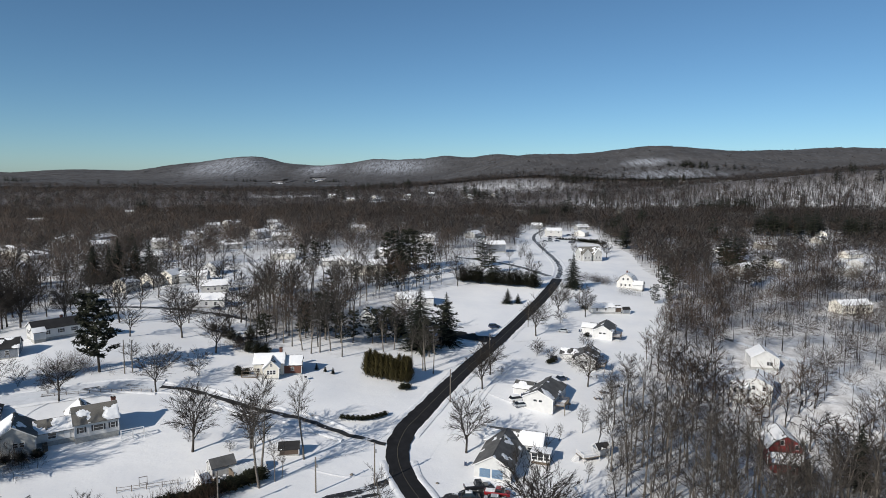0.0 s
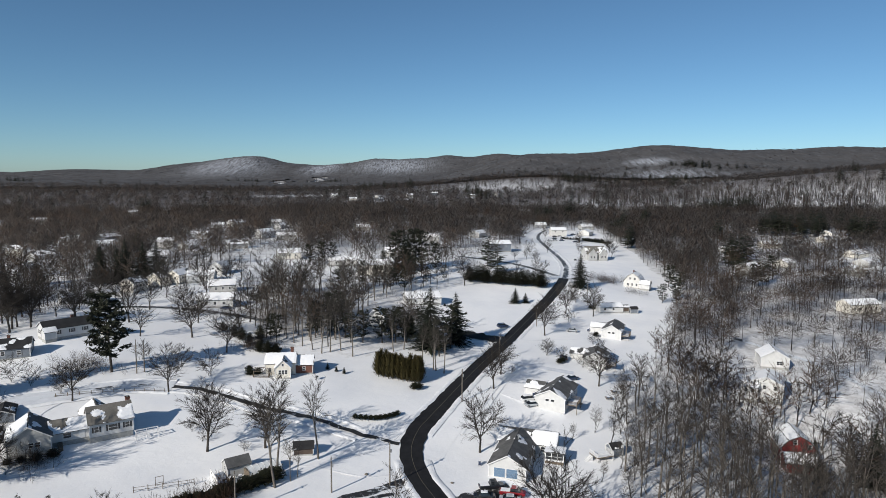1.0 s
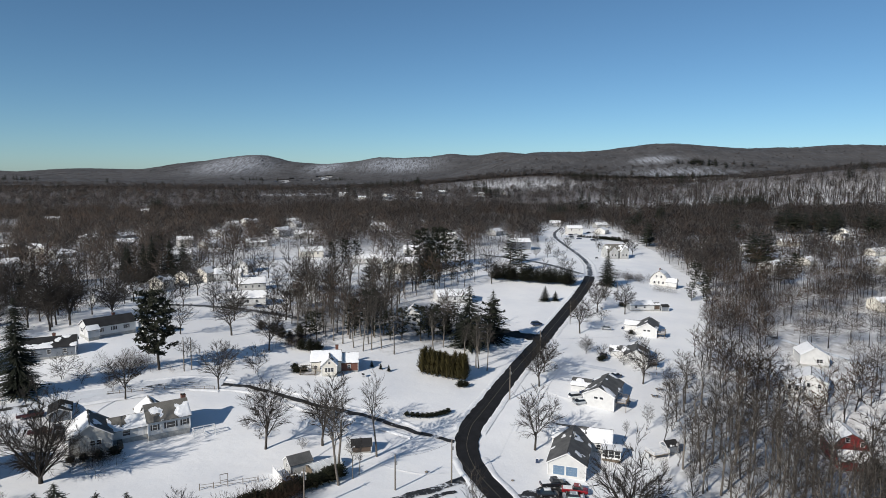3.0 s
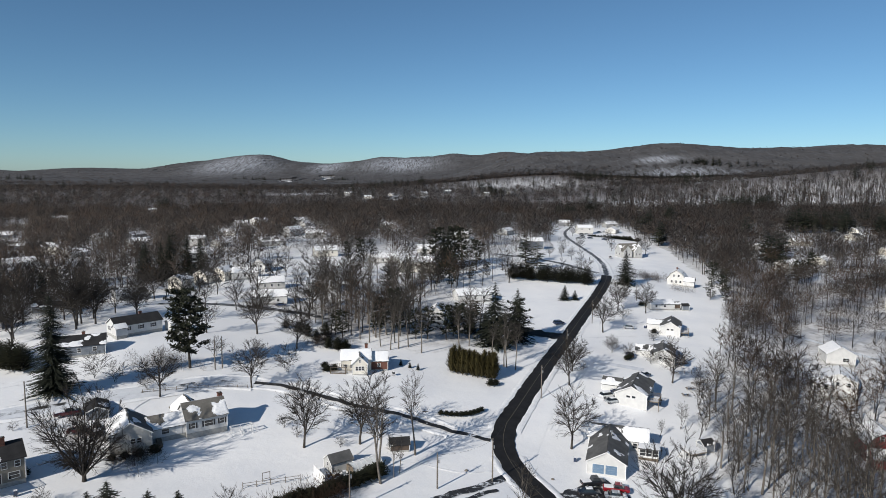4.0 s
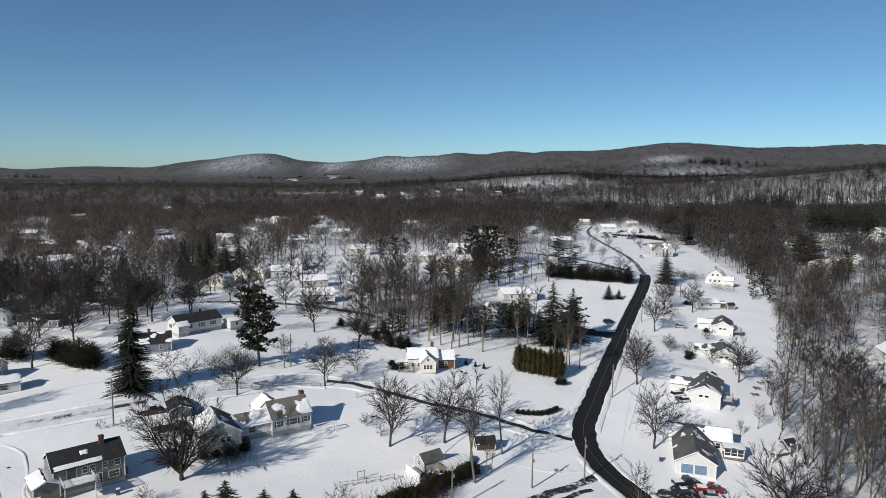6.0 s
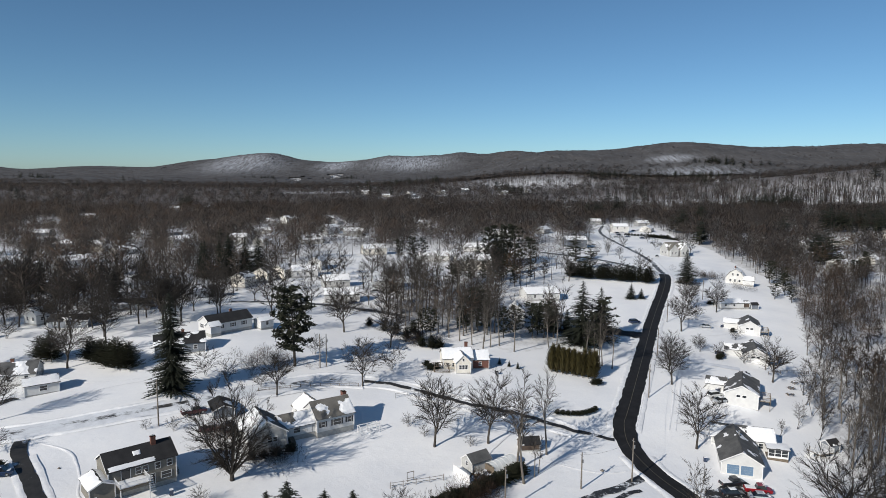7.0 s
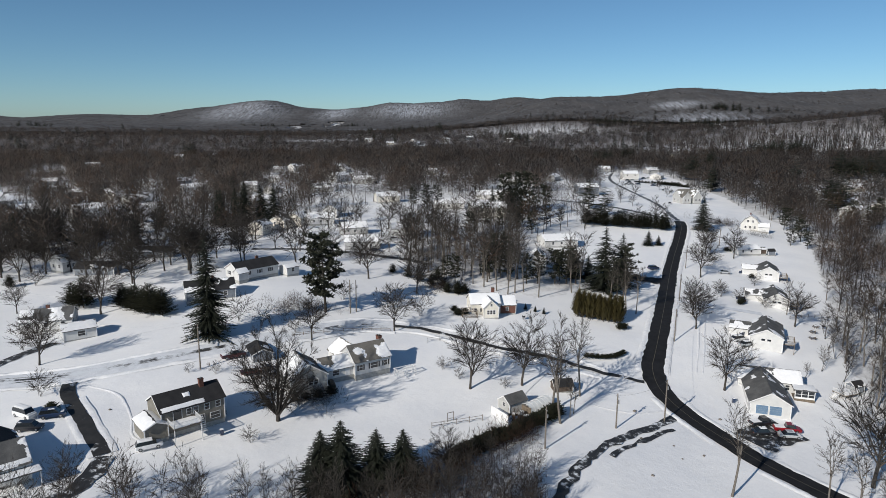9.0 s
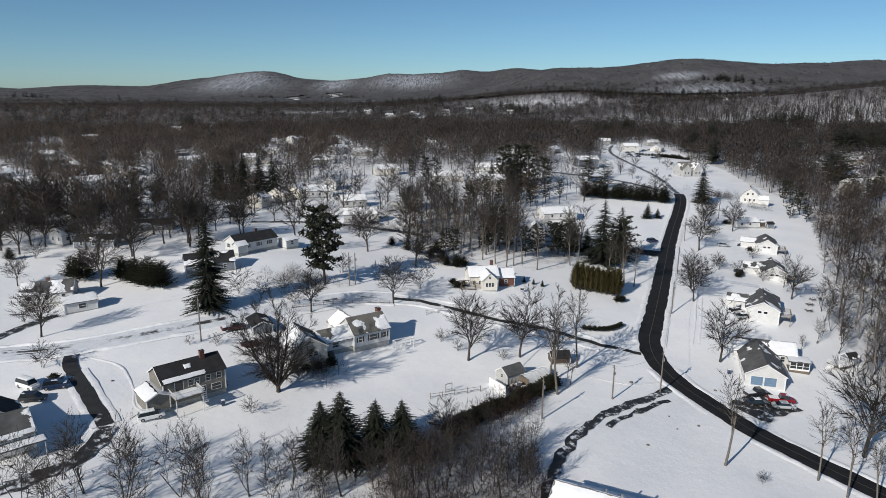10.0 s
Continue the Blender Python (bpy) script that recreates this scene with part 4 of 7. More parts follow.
wall_windows(wing, 6.4, 7.6, 1.2, 1.2, (0.2,), (), (), (-1.2, 1.2))
chimney(ob, 3.6, 1.6, 5.4, 8.2, 1.0, 0.9)
deck(ob, -6.0, -5.0, 5.2, 5.0, 0.7, deck_wood)
pergola = box_part("pergola", ob, deck_wood, (-8.5, -2.9, -7.42, -7.28, 2.55, 2.7), (-8.5, -2.9, -3.32, -3.18, 2.55, 2.7))
for i in range(8):
    box_part("rafter", pergola, deck_wood, (-8.4 + i * 0.7, -8.3 + i * 0.7, -7.6, -3.0, 2.7, 2.85))
for px, py in ((-8.4, -7.4), (-8.4, -3.3), (-3.6, -7.4), (-3.6, -3.3)):
    box_part("post", pergola, deck_wood, (px, px + 0.15, py, py + 0.15, -1.0, 2.55))

ob.scale = (0.86, 0.86, 0.86)

# garden shed, white fence and hoop greenhouse by the hedge
ob = root("garden_shed", -46.6, 134.9, gz(-46.6, 134.9), 36, "small shed with dark shingle roof", "shed")
block(ob, 5.0, 3.7, 2.0, 1.3, gray_side, roof_gray, (0.1, 0.5), 4.9, 0.2, 0.1)
window(ob, -2.5, 0, 1.1, 0.7, 0.8, -90)
fn = root("garden_fence", -49.8, 130.1, gz(-49.8, 130.1), -57, "white solid garden fence panels", "fence")
for i in range(4):
    box_part("panel", fn, trim_white, (-2.9 + i * 1.45, -1.5 + i * 1.45, -0.03, 0.03, -0.4, 1.7))
    box_part("post", fn, trim_white, (-2.98 + i * 1.45, -2.86 + i * 1.45, -0.07, 0.07, -0.4, 1.85))
gh = root("hoop_greenhouse", -41.2, 135.6, gz(-41.2, 135.6), 40, "hoop greenhouse covered with pale film and snow", "greenhouse")
arc = [(2.0 * math.cos(a), 2.0 * math.sin(a)) for a in np.linspace(0, math.pi, 11)]
v = [(x, y, z - 0.1) for x in np.linspace(-3.6, 3.6, 9) for y, z in arc]
f = [(i * 11 + k, i * 11 + k + 1, i * 11 + k + 12, i * 11 + k + 11) for i in range(8) for k in range(10)]
mesh_ob("cover", v, f, film, gh, smooth=True)
for x in np.linspace(-3.6, 3.6, 7):
    vv, ff = tube([Vector((x, y * 1.02, z * 1.02 - 0.1)) for y, z in arc], [0.05] * 11, 5)
    mesh_ob("hoop", vv, ff, trim_white, gh)
box_part("end_wall", gh, deck_wood, (-3.75, -3.66, -1.6, 1.6, -0.3, 1.5))
junk = root("garden_clutter", -45.0, 131.9, gz(-45, 131.9), 36, "snow-dusted garden clutter between shed and fence", "clutter", kind="stuff")
rr = random.Random(8)
for i in range(26):
    a, c, s = rr.uniform(-3, 3.5), rr.uniform(-2.2, 2.0), rr.uniform(0.2, 0.55)
    box_part("crate", junk, rr.choice([roof_snow, deck_wood, stone, tyre]), (a - s, a + s, c - s * 0.7, c + s * 0.7, -0.3, s * rr.uniform(0.6, 1.6)))
ob = root("play_house", -34.2, 144.8, gz(-34.2, 144.8), 10, "small brown hut with a dark roof among slender trees", "shed")
block(ob, 4.4, 3.0, 1.5, 1.1, brown_side, roof_black, (0.15, 0.3), 2.0, 0.25, 0.1)

# red gambrel house and white houses in the right-hand woods
ob = house(92.6, 168.6, 78, "barn-red gambrel house with white trim and snowy roof", 0.0)
block(ob, 9.5, 8.6, 5.0, 3.6, red_side, roof_gray, (1, 1), 3.3, gambrel=True)
window(ob, -4.75, 1.0, 6.3, 0.9, 1.2, -90)
window(ob, -4.75, -2.6, 5.3, 0.9, 1.2, -90)
wall_windows(ob, 9.5, 8.6, 1.6, 1.3, (-3, 0, 3), (), (-2.4, 0.6))
wing = sub(ob, "front_wing", -6.6, 0.4, -90)
block(wing, 7.4, 4.6, 3.0, 1.9, red_side, roof_gray, (1, 1), 1.7)
window(wing, 1.2, -2.3, 1.3, 0.9, 1.2, 0)
ob = simple(102.5, 203, 60, 11, 9.5, 5.2, 2.0, white_side, roof_gray, (1, 1), "tall white house with snowy roof in the woods", (-3, 0, 3), (-2.5, 0.5), z=3.4)
wing = sub(ob, "bay_wing", -5.5, 4.6, 90)
block(wing, 5, 5, 4.2, 1.2, white_side, roof_gray, (1, 1), 2.4)
wall_windows(wing, 5, 5, 2.6, 1.2, (), (-1.0, 1.0), (), ())
simple(116, 227, 75, 10, 9, 3.6, 2.6, white_side, roof_gray, (1, 1), "white house with snow-covered roof", (-3, 3), (-2, -1.0))
simple(196, 304, 12, 17, 8.5, 4.4, 2.0, cream_side, roof_gray, (1, 1), "cream house with snowy roof above a terrace", (-6, -3, 0, 3, 6), z=1.8)

# houses among the middle trees and along the far yards
simple(-26.6, 244, 85, 8, 6.2, 5.0, 2.4, white_side, roof_gray, (0.7, 1), "white house half hidden by bare trees", (-2, 2), (-1.2, 1.2), z=2.4)
simple(-38.5, 355, 10, 19, 9.5, 5.6, 2.6, cream_side, roof_gray, (0.9, 1), "large pale house behind the trees", (-7, -4, -1, 2, 5), (-2, 2), z=3.4)
simple(-11.0, 291, 14, 15.5, 10, 2.8, 2.2, white_side, roof_gray, (1, 1), "low house under a broad snowy roof", (-4, 0, 4))
for x, y, rot, L, W, h, wall, cov in FAR:
    simple(x, y, rot, L, W, h, 2.3, wall, roof_gray, (cov, 1), "pale suburban house with snow on its roof", (-L / 4, 0, L / 4), (-1.5, 1.5), (), h - 2.0, 1.1, None, 0.2, "houses in the far yards")
rr = random.Random(5)
for x, y, rot in DISTANT:
    L, W, h = rr.uniform(10, 16), rr.uniform(7.5, 10), rr.choice([3.0, 3.2, 5.2])
    simple(x, y, rot, L, W, h, 2.4, rr.choice([white_side, pale_side, cream_side, gray_side, slate_side, pale_side]), roof_gray, (1, 1) if rr.random() < 0.7 else (0.5, 0.9), "distant house with a snow-covered roof", (-L / 4, L / 4), (), (), h - 1.9, 1.2, None, 0.3, "distant houses")
# the snow-roofed house just below the drone's last view
ob = house(-38.8, 86.5, -27, "house with a gray gable wall and thick snow on its roof", 0.0)
block(ob, 12, 9.5, 3.8, 2.6, gray_side, roof_taupe, (1, 0.85), 2.9)
box_part("vent", ob, steel, (1.0, 1.25, 1.4, 1.65, 5.0, 6.4), (3.4, 3.7, 1.0, 1.3, 5.0, 6.5))


# low dark houses among the trees at the far lawn's edge
simple(-181, 221, 4, 13, 7, 2.6, 1.6, slate_side, roof_black, (0.12, 0.5), "long low dark house among bare trees", (-4, 0, 4), dz=-0.3)
simple(-173, 247.5, 12, 14, 7.5, 2.6, 1.4, slate_side, roof_black, (0.08, 0.6), "low dark-roofed house at the edge of the wood", (-4, 3), dz=-0.2)
# gray house with twin gables beyond the road bend
ob = house(103, 445, 12, "gray-roofed house with twin front gables beyond the bend", 0.0)
block(ob, 15, 9, 4.6, 4.4, gray_side, roof_taupe, (0.25, 0.8), 4.4)
for a in (-4.0, 3.8):
    wing = sub(ob, "gable_wing", a, -4.6, 90)
    block(wing, 5.0, 5.6, 4.4, 3.4, gray_side, roof_taupe, (0.15, 0.4), 3.0 + a)
    wall_windows(wing, 5.0, 5.6, 1.6, 1.3, left=(-1.2, 1.2))
wall_windows(ob, 15, 9, 1.6, 1.3, (0,), (), (-2, 2))


# ---- vehicles ----
def car(x, y, rot, body_mat, label, kind="sedan", snowy=0.6):
    ob = root("car" if kind != "pickup" else "pickup_truck", x, y, gz(x, y) + 0.08, rot, label, "car" if kind != "pickup" else "truck")
    L, W = {"sedan": (4.7, 1.8), "suv": (4.7, 1.86), "pickup": (5.6, 1.95), "van": (5.0, 1.95)}[kind]
    low = {"sedan": 0.86, "suv": 1.0, "pickup": 1.05, "van": 1.1}[kind]
    top = {"sedan": 1.42, "suv": 1.68, "pickup": 1.82, "van": 1.9}[kind]
    cab = {"sedan": (-1.6, -0.8, 0.7, 1.35), "suv": (-2.2, -1.8, 0.6, 1.3), "pickup": (-0.5, -0.25, 1.0, 1.65), "van": (-2.4, -2.2, 1.1, 1.75)}[kind]
    sect = [(-L / 2, 0.45, low * 0.9, 0.86), (-L / 2 + 0.18, 0.32, low, 0.97), (-L * 0.2, 0.3, low, 1), (L * 0.15, 0.3, low, 1), (L / 2 - 0.5, 0.32, low * 0.92, 0.97), (L / 2 - 0.06, 0.42, low * 0.8, 0.86)]
    v, f = [], []
    for px, z0, z1, k in sect:
        w = W / 2 * k
        v += [(px, -w, z0), (px, -w, z1 - 0.18), (px, -w * 0.93, z1), (px, w * 0.93, z1), (px, w, z1 - 0.18), (px, w, z0)]
    for i in range(len(sect) - 1):
        f += [(i * 6 + k, i * 6 + (k + 1) % 6, i * 6 + 6 + (k + 1) % 6, i * 6 + 6 + k) for k in range(6)]
    f += [tuple(range(5, -1, -1)), tuple(range(len(v) - 6, len(v)))]
    mesh_ob("body", v, f, body_mat, ob)
    a, b, c, d = cab
    w0, w1 = W / 2 * 0.92, W / 2 * 0.74
    v = [(a, -w0, low - 0.01), (d, -w0, low - 0.01), (d, w0, low - 0.01), (a, w0, low - 0.01), (b, -w1, top), (c, -w1, top), (c, w1, top), (b, w1, top)]
    mesh_ob("window", v, [(0, 1, 5, 4), (1, 2, 6, 5), (2, 3, 7, 6), (3, 0, 4, 7)], glass, ob)
    box_part("roof", ob, body_mat, (b - 0.05, c + 0.05, -w1 - 0.03, w1 + 0.03, top - 0.03, top + 0.04))
    if snowy:
        snow_patch(ob, Vector((b, -w1, top + 0.045)), Vector((c - b, 0, 0)), Vector((0, 2 * w1, 0)), snowy, x * 0.3, thick=0.1)
        if kind == "pickup":
            box_part("bed_snow", ob, roof_snow, (-L / 2 + 0.2, a - 0.1, -W / 2 + 0.2, W / 2 - 0.2, low, low + 0.06), label="snow in the truck bed")
        else:
            snow_patch(ob, Vector((d + 0.1, -w1, low * 0.98)), Vector((L / 2 - d - 0.5, 0, 0)), Vector((0, 2 * w1, 0)), snowy, y * 0.3, thick=0.07)
    for sx in (-1, 1):
        for sy in (-1, 1):
            px, py, r = sx * L * 0.31, sy * (W / 2 - 0.1), 0.34
            vv, ff = tube([Vector((px, py - 0.11, r)), Vector((px, py + 0.11, r))], [r, r], 14)
            ff += [tuple(range(13, -1, -1)), tuple(range(14, 28))]
            wheel = mesh_ob("wheel", vv, ff, tyre, ob)
            vv, ff = tube([Vector((px, py - 0.12, r)), Vector((px, py + 0.12, r))], [0.19, 0.19], 10)
            ff += [tuple(range(9, -1, -1)), tuple(range(10, 20))]
            mesh_ob("rim", vv, ff, steel, wheel)
    for sy in (-1, 1):
        box_part("headlight", ob, trim_white, (L / 2 - 0.12, L / 2 - 0.03, sy * W * 0.33 - 0.16, sy * W * 0.33 + 0.16, low * 0.62, low * 0.74))
        box_part("tail_light", ob, red_side, (-L / 2 - 0.012, -L / 2 + 0.06, sy * W * 0.36 - 0.1, sy * W * 0.36 + 0.1, low * 0.66, low * 0.84))
    return ob


red_paint, black_paint, white_paint = paint("red_car_paint", (0.24, 0.008, 0.014)), paint("black_car_paint", (0.015, 0.016, 0.02)), paint("white_car_paint", (0.72, 0.73, 0.74))
maroon_paint, silver_paint, navy_paint = paint("maroon_car_paint", (0.07, 0.01, 0.014)), paint("silver_car_paint", (0.4, 0.42, 0.44)), paint("navy_car_paint", (0.02, 0.035, 0.08))
car(13.0, 133.6, -12, red_paint, "red pickup truck parked before the garage", "pickup", 0.3)
car(8.6, 136.0, 10, black_paint, "black pickup truck parked before the garage", "pickup", 0.25)
car(6.8, 131.8, 0, black_paint, "dark car partly covered with snow", "sedan", 0.5)
car(12.2, 130.9, -8, silver_paint, "silver car partly covered with snow", "sedan", 0.7)
car(22.6, 179.9, 20, white_paint, "white car parked beside the house", "suv", 1)
car(23.2, 176.8, 15, silver_paint, "pale car with snow on its roof", "sedan", 1)
car(-110.6, 145.8, 32, maroon_paint, "maroon pickup truck with a snowy bed", "pickup", 0.7)
car(-104.6, 139.4, 25, maroon_paint, "dark red car with snow on top", "sedan", 0.9)
ob = house(-105.3, 148.6, 118, "low dark-roofed shed beside the lane", -0.6, name="shed")
block(ob, 7.0, 4.6, 1.9, 1.0, slate_side, roof_black, (0.12, 0.0), 5.1, 0.25, 0.1)
car(-101.0, 140.4, 118, black_paint, "black pickup truck beside the bare tree", "pickup", 0.2)
car(-114.3, 109.4, 30, white_paint, "white crossover parked by the deck stairs", "suv", 0.4)
car(-141.2, 117.2, -25, white_paint, "white van under snow", "van", 0.9)
car(-137.4, 112.6, 8, black_paint, "black car beside the house", "suv", 0.2)
car(-136.0, 117.4, 20, navy_paint, "dark car beside a bush", "suv", 0.3)
car(50.2, 255.8, -15, silver_paint, "silver car parked in the snowy yard", "sedan", 0.6)
car(22.6, 258.8, 20, navy_paint, "small dark utility vehicle by the field", "suv", 0.4)
car(40.0, 217.6, 80, black_paint, "dark car beside the house", "sedan", 0.3)
car(38.2, 197.0, 30, navy_paint, "dark car on the house driveway", "sedan", 0.5)
car(-56.0, 205.0, 30, black_paint, "dark car beneath the bare trees", "suv", 0.2)
for cx, cy, cr in ((93.7, 546, 12), (100, 548, 5), (89, 543, 8), (107, 506, 70), (110, 497, 65), (113, 503, 70), (99, 577, 20), (104, 580, 10), (114, 545, 60), (117, 549, 60), (88, 434, 80), (120, 600, 5), (126, 604, 0), (96, 560, 5), (104, 566, 20), (110, 540, 0), (-90, 262, 10), (-84, 285, 15)):
    car(cx, cy, cr, rr.choice([black_paint, silver_paint, navy_paint]), "small distant car parked by the houses", "sedan", 0.5)


# ---- poles, fences, yard things ----
def utility_pole(x, y, h, label="weathered wooden utility pole"):
    ob = root("utility_pole", x, y, gz(x, y), 20, label, "utility pole", "utility poles along the roads")
    vv, ff = tube([Vector((0, 0, -0.6)), Vector((0, 0, h * 0.5)), Vector((0, 0, h))], [0.17, 0.15, 0.11], 9)
    mesh_ob("pole", vv, ff + [tuple(range(18, 27))], pole_wood, ob)
    box_part("bracket", ob, steel, (-0.05, 0.05, -0.5, 0.5, h - 0.7, h - 0.6))
    vv, ff = tube([Vector((0.3, 0, h - 2.3)), Vector((0.3, 0, h - 1.6))], [0.16, 0.16], 8)
    mesh_ob("insulator_can", vv, ff + [tuple(range(8, 16))], steel, ob)
    return ob


POLES = [(-13.5, 134.4, 9.6), (3.5, 178.2, 9.4), (17.3, 213.8, 9.4), (36.8, 262.0, 9.4), (-115.9, 139.3, 10.4), (-88.1, 178.9, 9.6), (-86.6, 180.4, 9.2), (-41.9, 118.9, 8.6), (-25.3, 129.7, 7.6), (66, 300, 9.4)]
for x, y, h in POLES:
    utility_pole(x, y, h)


def wire(a, b, name="overhead_wire"):
    p, q = (Vector((x, y, gz(x, y) + h - 0.4)) for x, y, h in (a, b))
    pts = [p.lerp(q, t) - Vector((0, 0, 4 * 0.9 * t * (1 - t))) for t in np.linspace(0, 1, 9)]
    vv, ff = tube(pts, [0.018] * 9, 4)
    tagged(mesh_ob(name, vv, ff, tyre), "thin black overhead wire between poles", "wire", "overhead wires")


for i, j in ((0, 1), (1, 2), (2, 3), (3, 9), (0, 8)):
    wire(POLES[i], POLES[j])


def fence(pts, h, mat, label, gap=2.4, rails=(0.35, 0.8), name="fence"):
    line = smooth_line(pts, gap)
    ob = root(name, line[0].x, line[0].y, gz(line[0].x, line[0].y), 0, label, "fence")
    o = Vector((line[0].x, line[0].y, gz(line[0].x, line[0].y)))
    ps = [Vector((p.x, p.y, gz(p.x, p.y))) - o for p in line]
    for p in ps:
        box_part("post", ob, mat, (p.x - 0.06, p.x + 0.06, p.y - 0.06, p.y + 0.06, p.z - 0.3, p.z + h))
    for z in rails:
        vv, ff = tube([p + Vector((0, 0, h * z)) for p in ps], [0.045] * len(ps), 4)
        mesh_ob("rail", vv, ff, mat, ob)


fence([(-64.0, 124.5), (-59, 126.5), (-53.5, 128.8)], 1.3, pole_wood, "weathered garden fence standing in snow")
fence([(-100.0, 160.2), (-88.0, 165.6), (-76, 168.4)], 0.9, deck_wood, "low post-and-rail fence along the lane")
fence([(-66.0, 164.0), (-60.0, 166.5), (-55.5, 161.0)], 1.2, steel, "wire garden fence on the snow")
fence([(48, 201), (56, 205), (64, 207)], 1.0, pole_wood, "post-and-rail fence at the wood's edge")
go = root("goal_frame", -60.2, 127.8, gz(-60.2, 127.8), 30, "small rectangular garden frame in the snow", "garden frame")
box_part("frame", go, pole_wood, (-0.8, -0.7, -0.05, 0.05, -0.3, 1.9), (0.7, 0.8, -0.05, 0.05, -0.3, 1.9), (-0.8, 0.8, -0.05, 0.05, 1.8, 1.9), (-0.7, 0.7, -0.03, 0.03, 0.5, 0.58))
for tx, ty, tr in ((50.0, 191.0, 20), (53.6, 196.0, 50), (47.0, 185.8, 10)):
    tb = root("picnic_table", tx, ty, gz(tx, ty), tr, "wooden picnic table half buried in snow", "table", "picnic tables on the lawn")
    for i in range(5):
        box_part("plank", tb, deck_wood, (-0.95, 0.95, -0.4 + i * 0.16, -0.26 + i * 0.16, 0.7, 0.75))
    for s in (-1, 1):
        box_part("bench", tb, deck_wood, (-0.95, 0.95, s * 0.75 - 0.14, s * 0.75 + 0.14, 0.4, 0.45))
        box_part("leg", tb, deck_wood, (s * 0.7 - 0.05, s * 0.7 + 0.05, -0.7, 0.7, 0.3, 0.38), (s * 0.7 - 0.05, s * 0.7 + 0.05, -0.3, -0.2, -0.2, 0.7), (s * 0.7 - 0.05, s * 0.7 + 0.05, 0.2, 0.3, -0.2, 0.7))
    snow_patch(tb, Vector((-0.95, -0.4, 0.755)), Vector((1.9, 0, 0)), Vector((0, 0.8, 0)), 0.6, tx, thick=0.1)


# grills, bins and garden things standing beside the houses
def grill(x, y, rot):
    ob = root("grill", x, y, gz(x, y), rot, "black kettle grill dusted with snow", "grill", "garden grills")
    box_part("leg", ob, black_paint, (-0.3, -0.26, -0.2, -0.16, 0, 0.7), (0.26, 0.3, -0.2, -0.16, 0, 0.7), (-0.3, -0.26, 0.16, 0.2, 0, 0.7), (0.26, 0.3, 0.16, 0.2, 0, 0.7))
    box_part("firebox", ob, black_paint, (-0.45, 0.45, -0.28, 0.28, 0.7, 0.95))
    box_part("lid", ob, black_paint, (-0.43, 0.43, -0.26, 0.26, 0.95, 1.12), (-0.4, 0.4, -0.18, 0.18, 1.12, 1.22))
    box_part("snow", ob, roof_snow, (-0.38, 0.38, -0.16, 0.16, 1.22, 1.34))


def bin_can(x, y, rot):
    ob = root("rubbish_bin", x, y, gz(x, y), rot, "dark wheeled rubbish bin with snow on its lid", "bin", "rubbish bins")
    box_part("body", ob, navy_paint, (-0.28, 0.28, -0.3, 0.3, 0.06, 1.0))
    box_part("lid", ob, navy_paint, (-0.31, 0.31, -0.34, 0.34, 1.0, 1.06))
    box_part("wheel", ob, black_paint, (-0.32, -0.28, 0.16, 0.36, 0, 0.2), (0.28, 0.32, 0.16, 0.36, 0, 0.2))
    box_part("snow", ob, roof_snow, (-0.28, 0.28, -0.3, 0.3, 1.06, 1.18))


for i, (x, y) in enumerate(((37.2, 178.6), (52.0, 212.5), (69.5, 250.5), (-38.5, 184.5), (22.0, 158.5), (56.0, 196.0))):
    grill(x, y, 40 * i)
for i, (x, y) in enumerate(((24.4, 183.0), (25.2, 183.6), (39.0, 219.0), (57.0, 257.5), (58.0, 258.0), (-103.5, 116.0), (-86.0, 142.0), (6.6, 146.0), (-145.0, 104.0))):
    bin_can(x, y, 25 * i)


def crate(x, y, rot, w, d, h, mat, label):
    ob = root("crate", x, y, gz(x, y), rot, label, "crate", "crates and planters by the shed")
    box_part("side", ob, mat, (-w / 2, w / 2, -d / 2, -d / 2 + 0.05, 0, h), (-w / 2, w / 2, d / 2 - 0.05, d / 2, 0, h), (-w / 2, -w / 2 + 0.05, -d / 2, d / 2, 0, h), (w / 2 - 0.05, w / 2, -d / 2, d / 2, 0, h))
    box_part("snow", ob, roof_snow, (-w / 2 + 0.06, w / 2 - 0.06, -d / 2 + 0.06, d / 2 - 0.06, 0.1, h + 0.06))


for i, (x, y, w, d, h) in enumerate(((-45.6, 129.0, 1.6, 0.9, 0.7), (-44.2, 130.2, 1.0, 1.0, 0.9), (-43.4, 128.6, 1.8, 0.8, 0.5), (-46.8, 130.8, 0.9, 0.7, 0.8), (-42.4, 131.2, 1.2, 0.9, 0.6), (-44.9, 131.8, 0.8, 0.8, 1.0), (-48.2, 138.2, 1.2, 0.8, 0.6), (-40.6, 136.9, 1.1, 0.8, 0.9))):
    crate(x, y, 36 + 13 * i, w, d, h, (deck_wood, pole_wood, slate_side)[i % 3], "dark wooden crate filled with snow beside the shed")


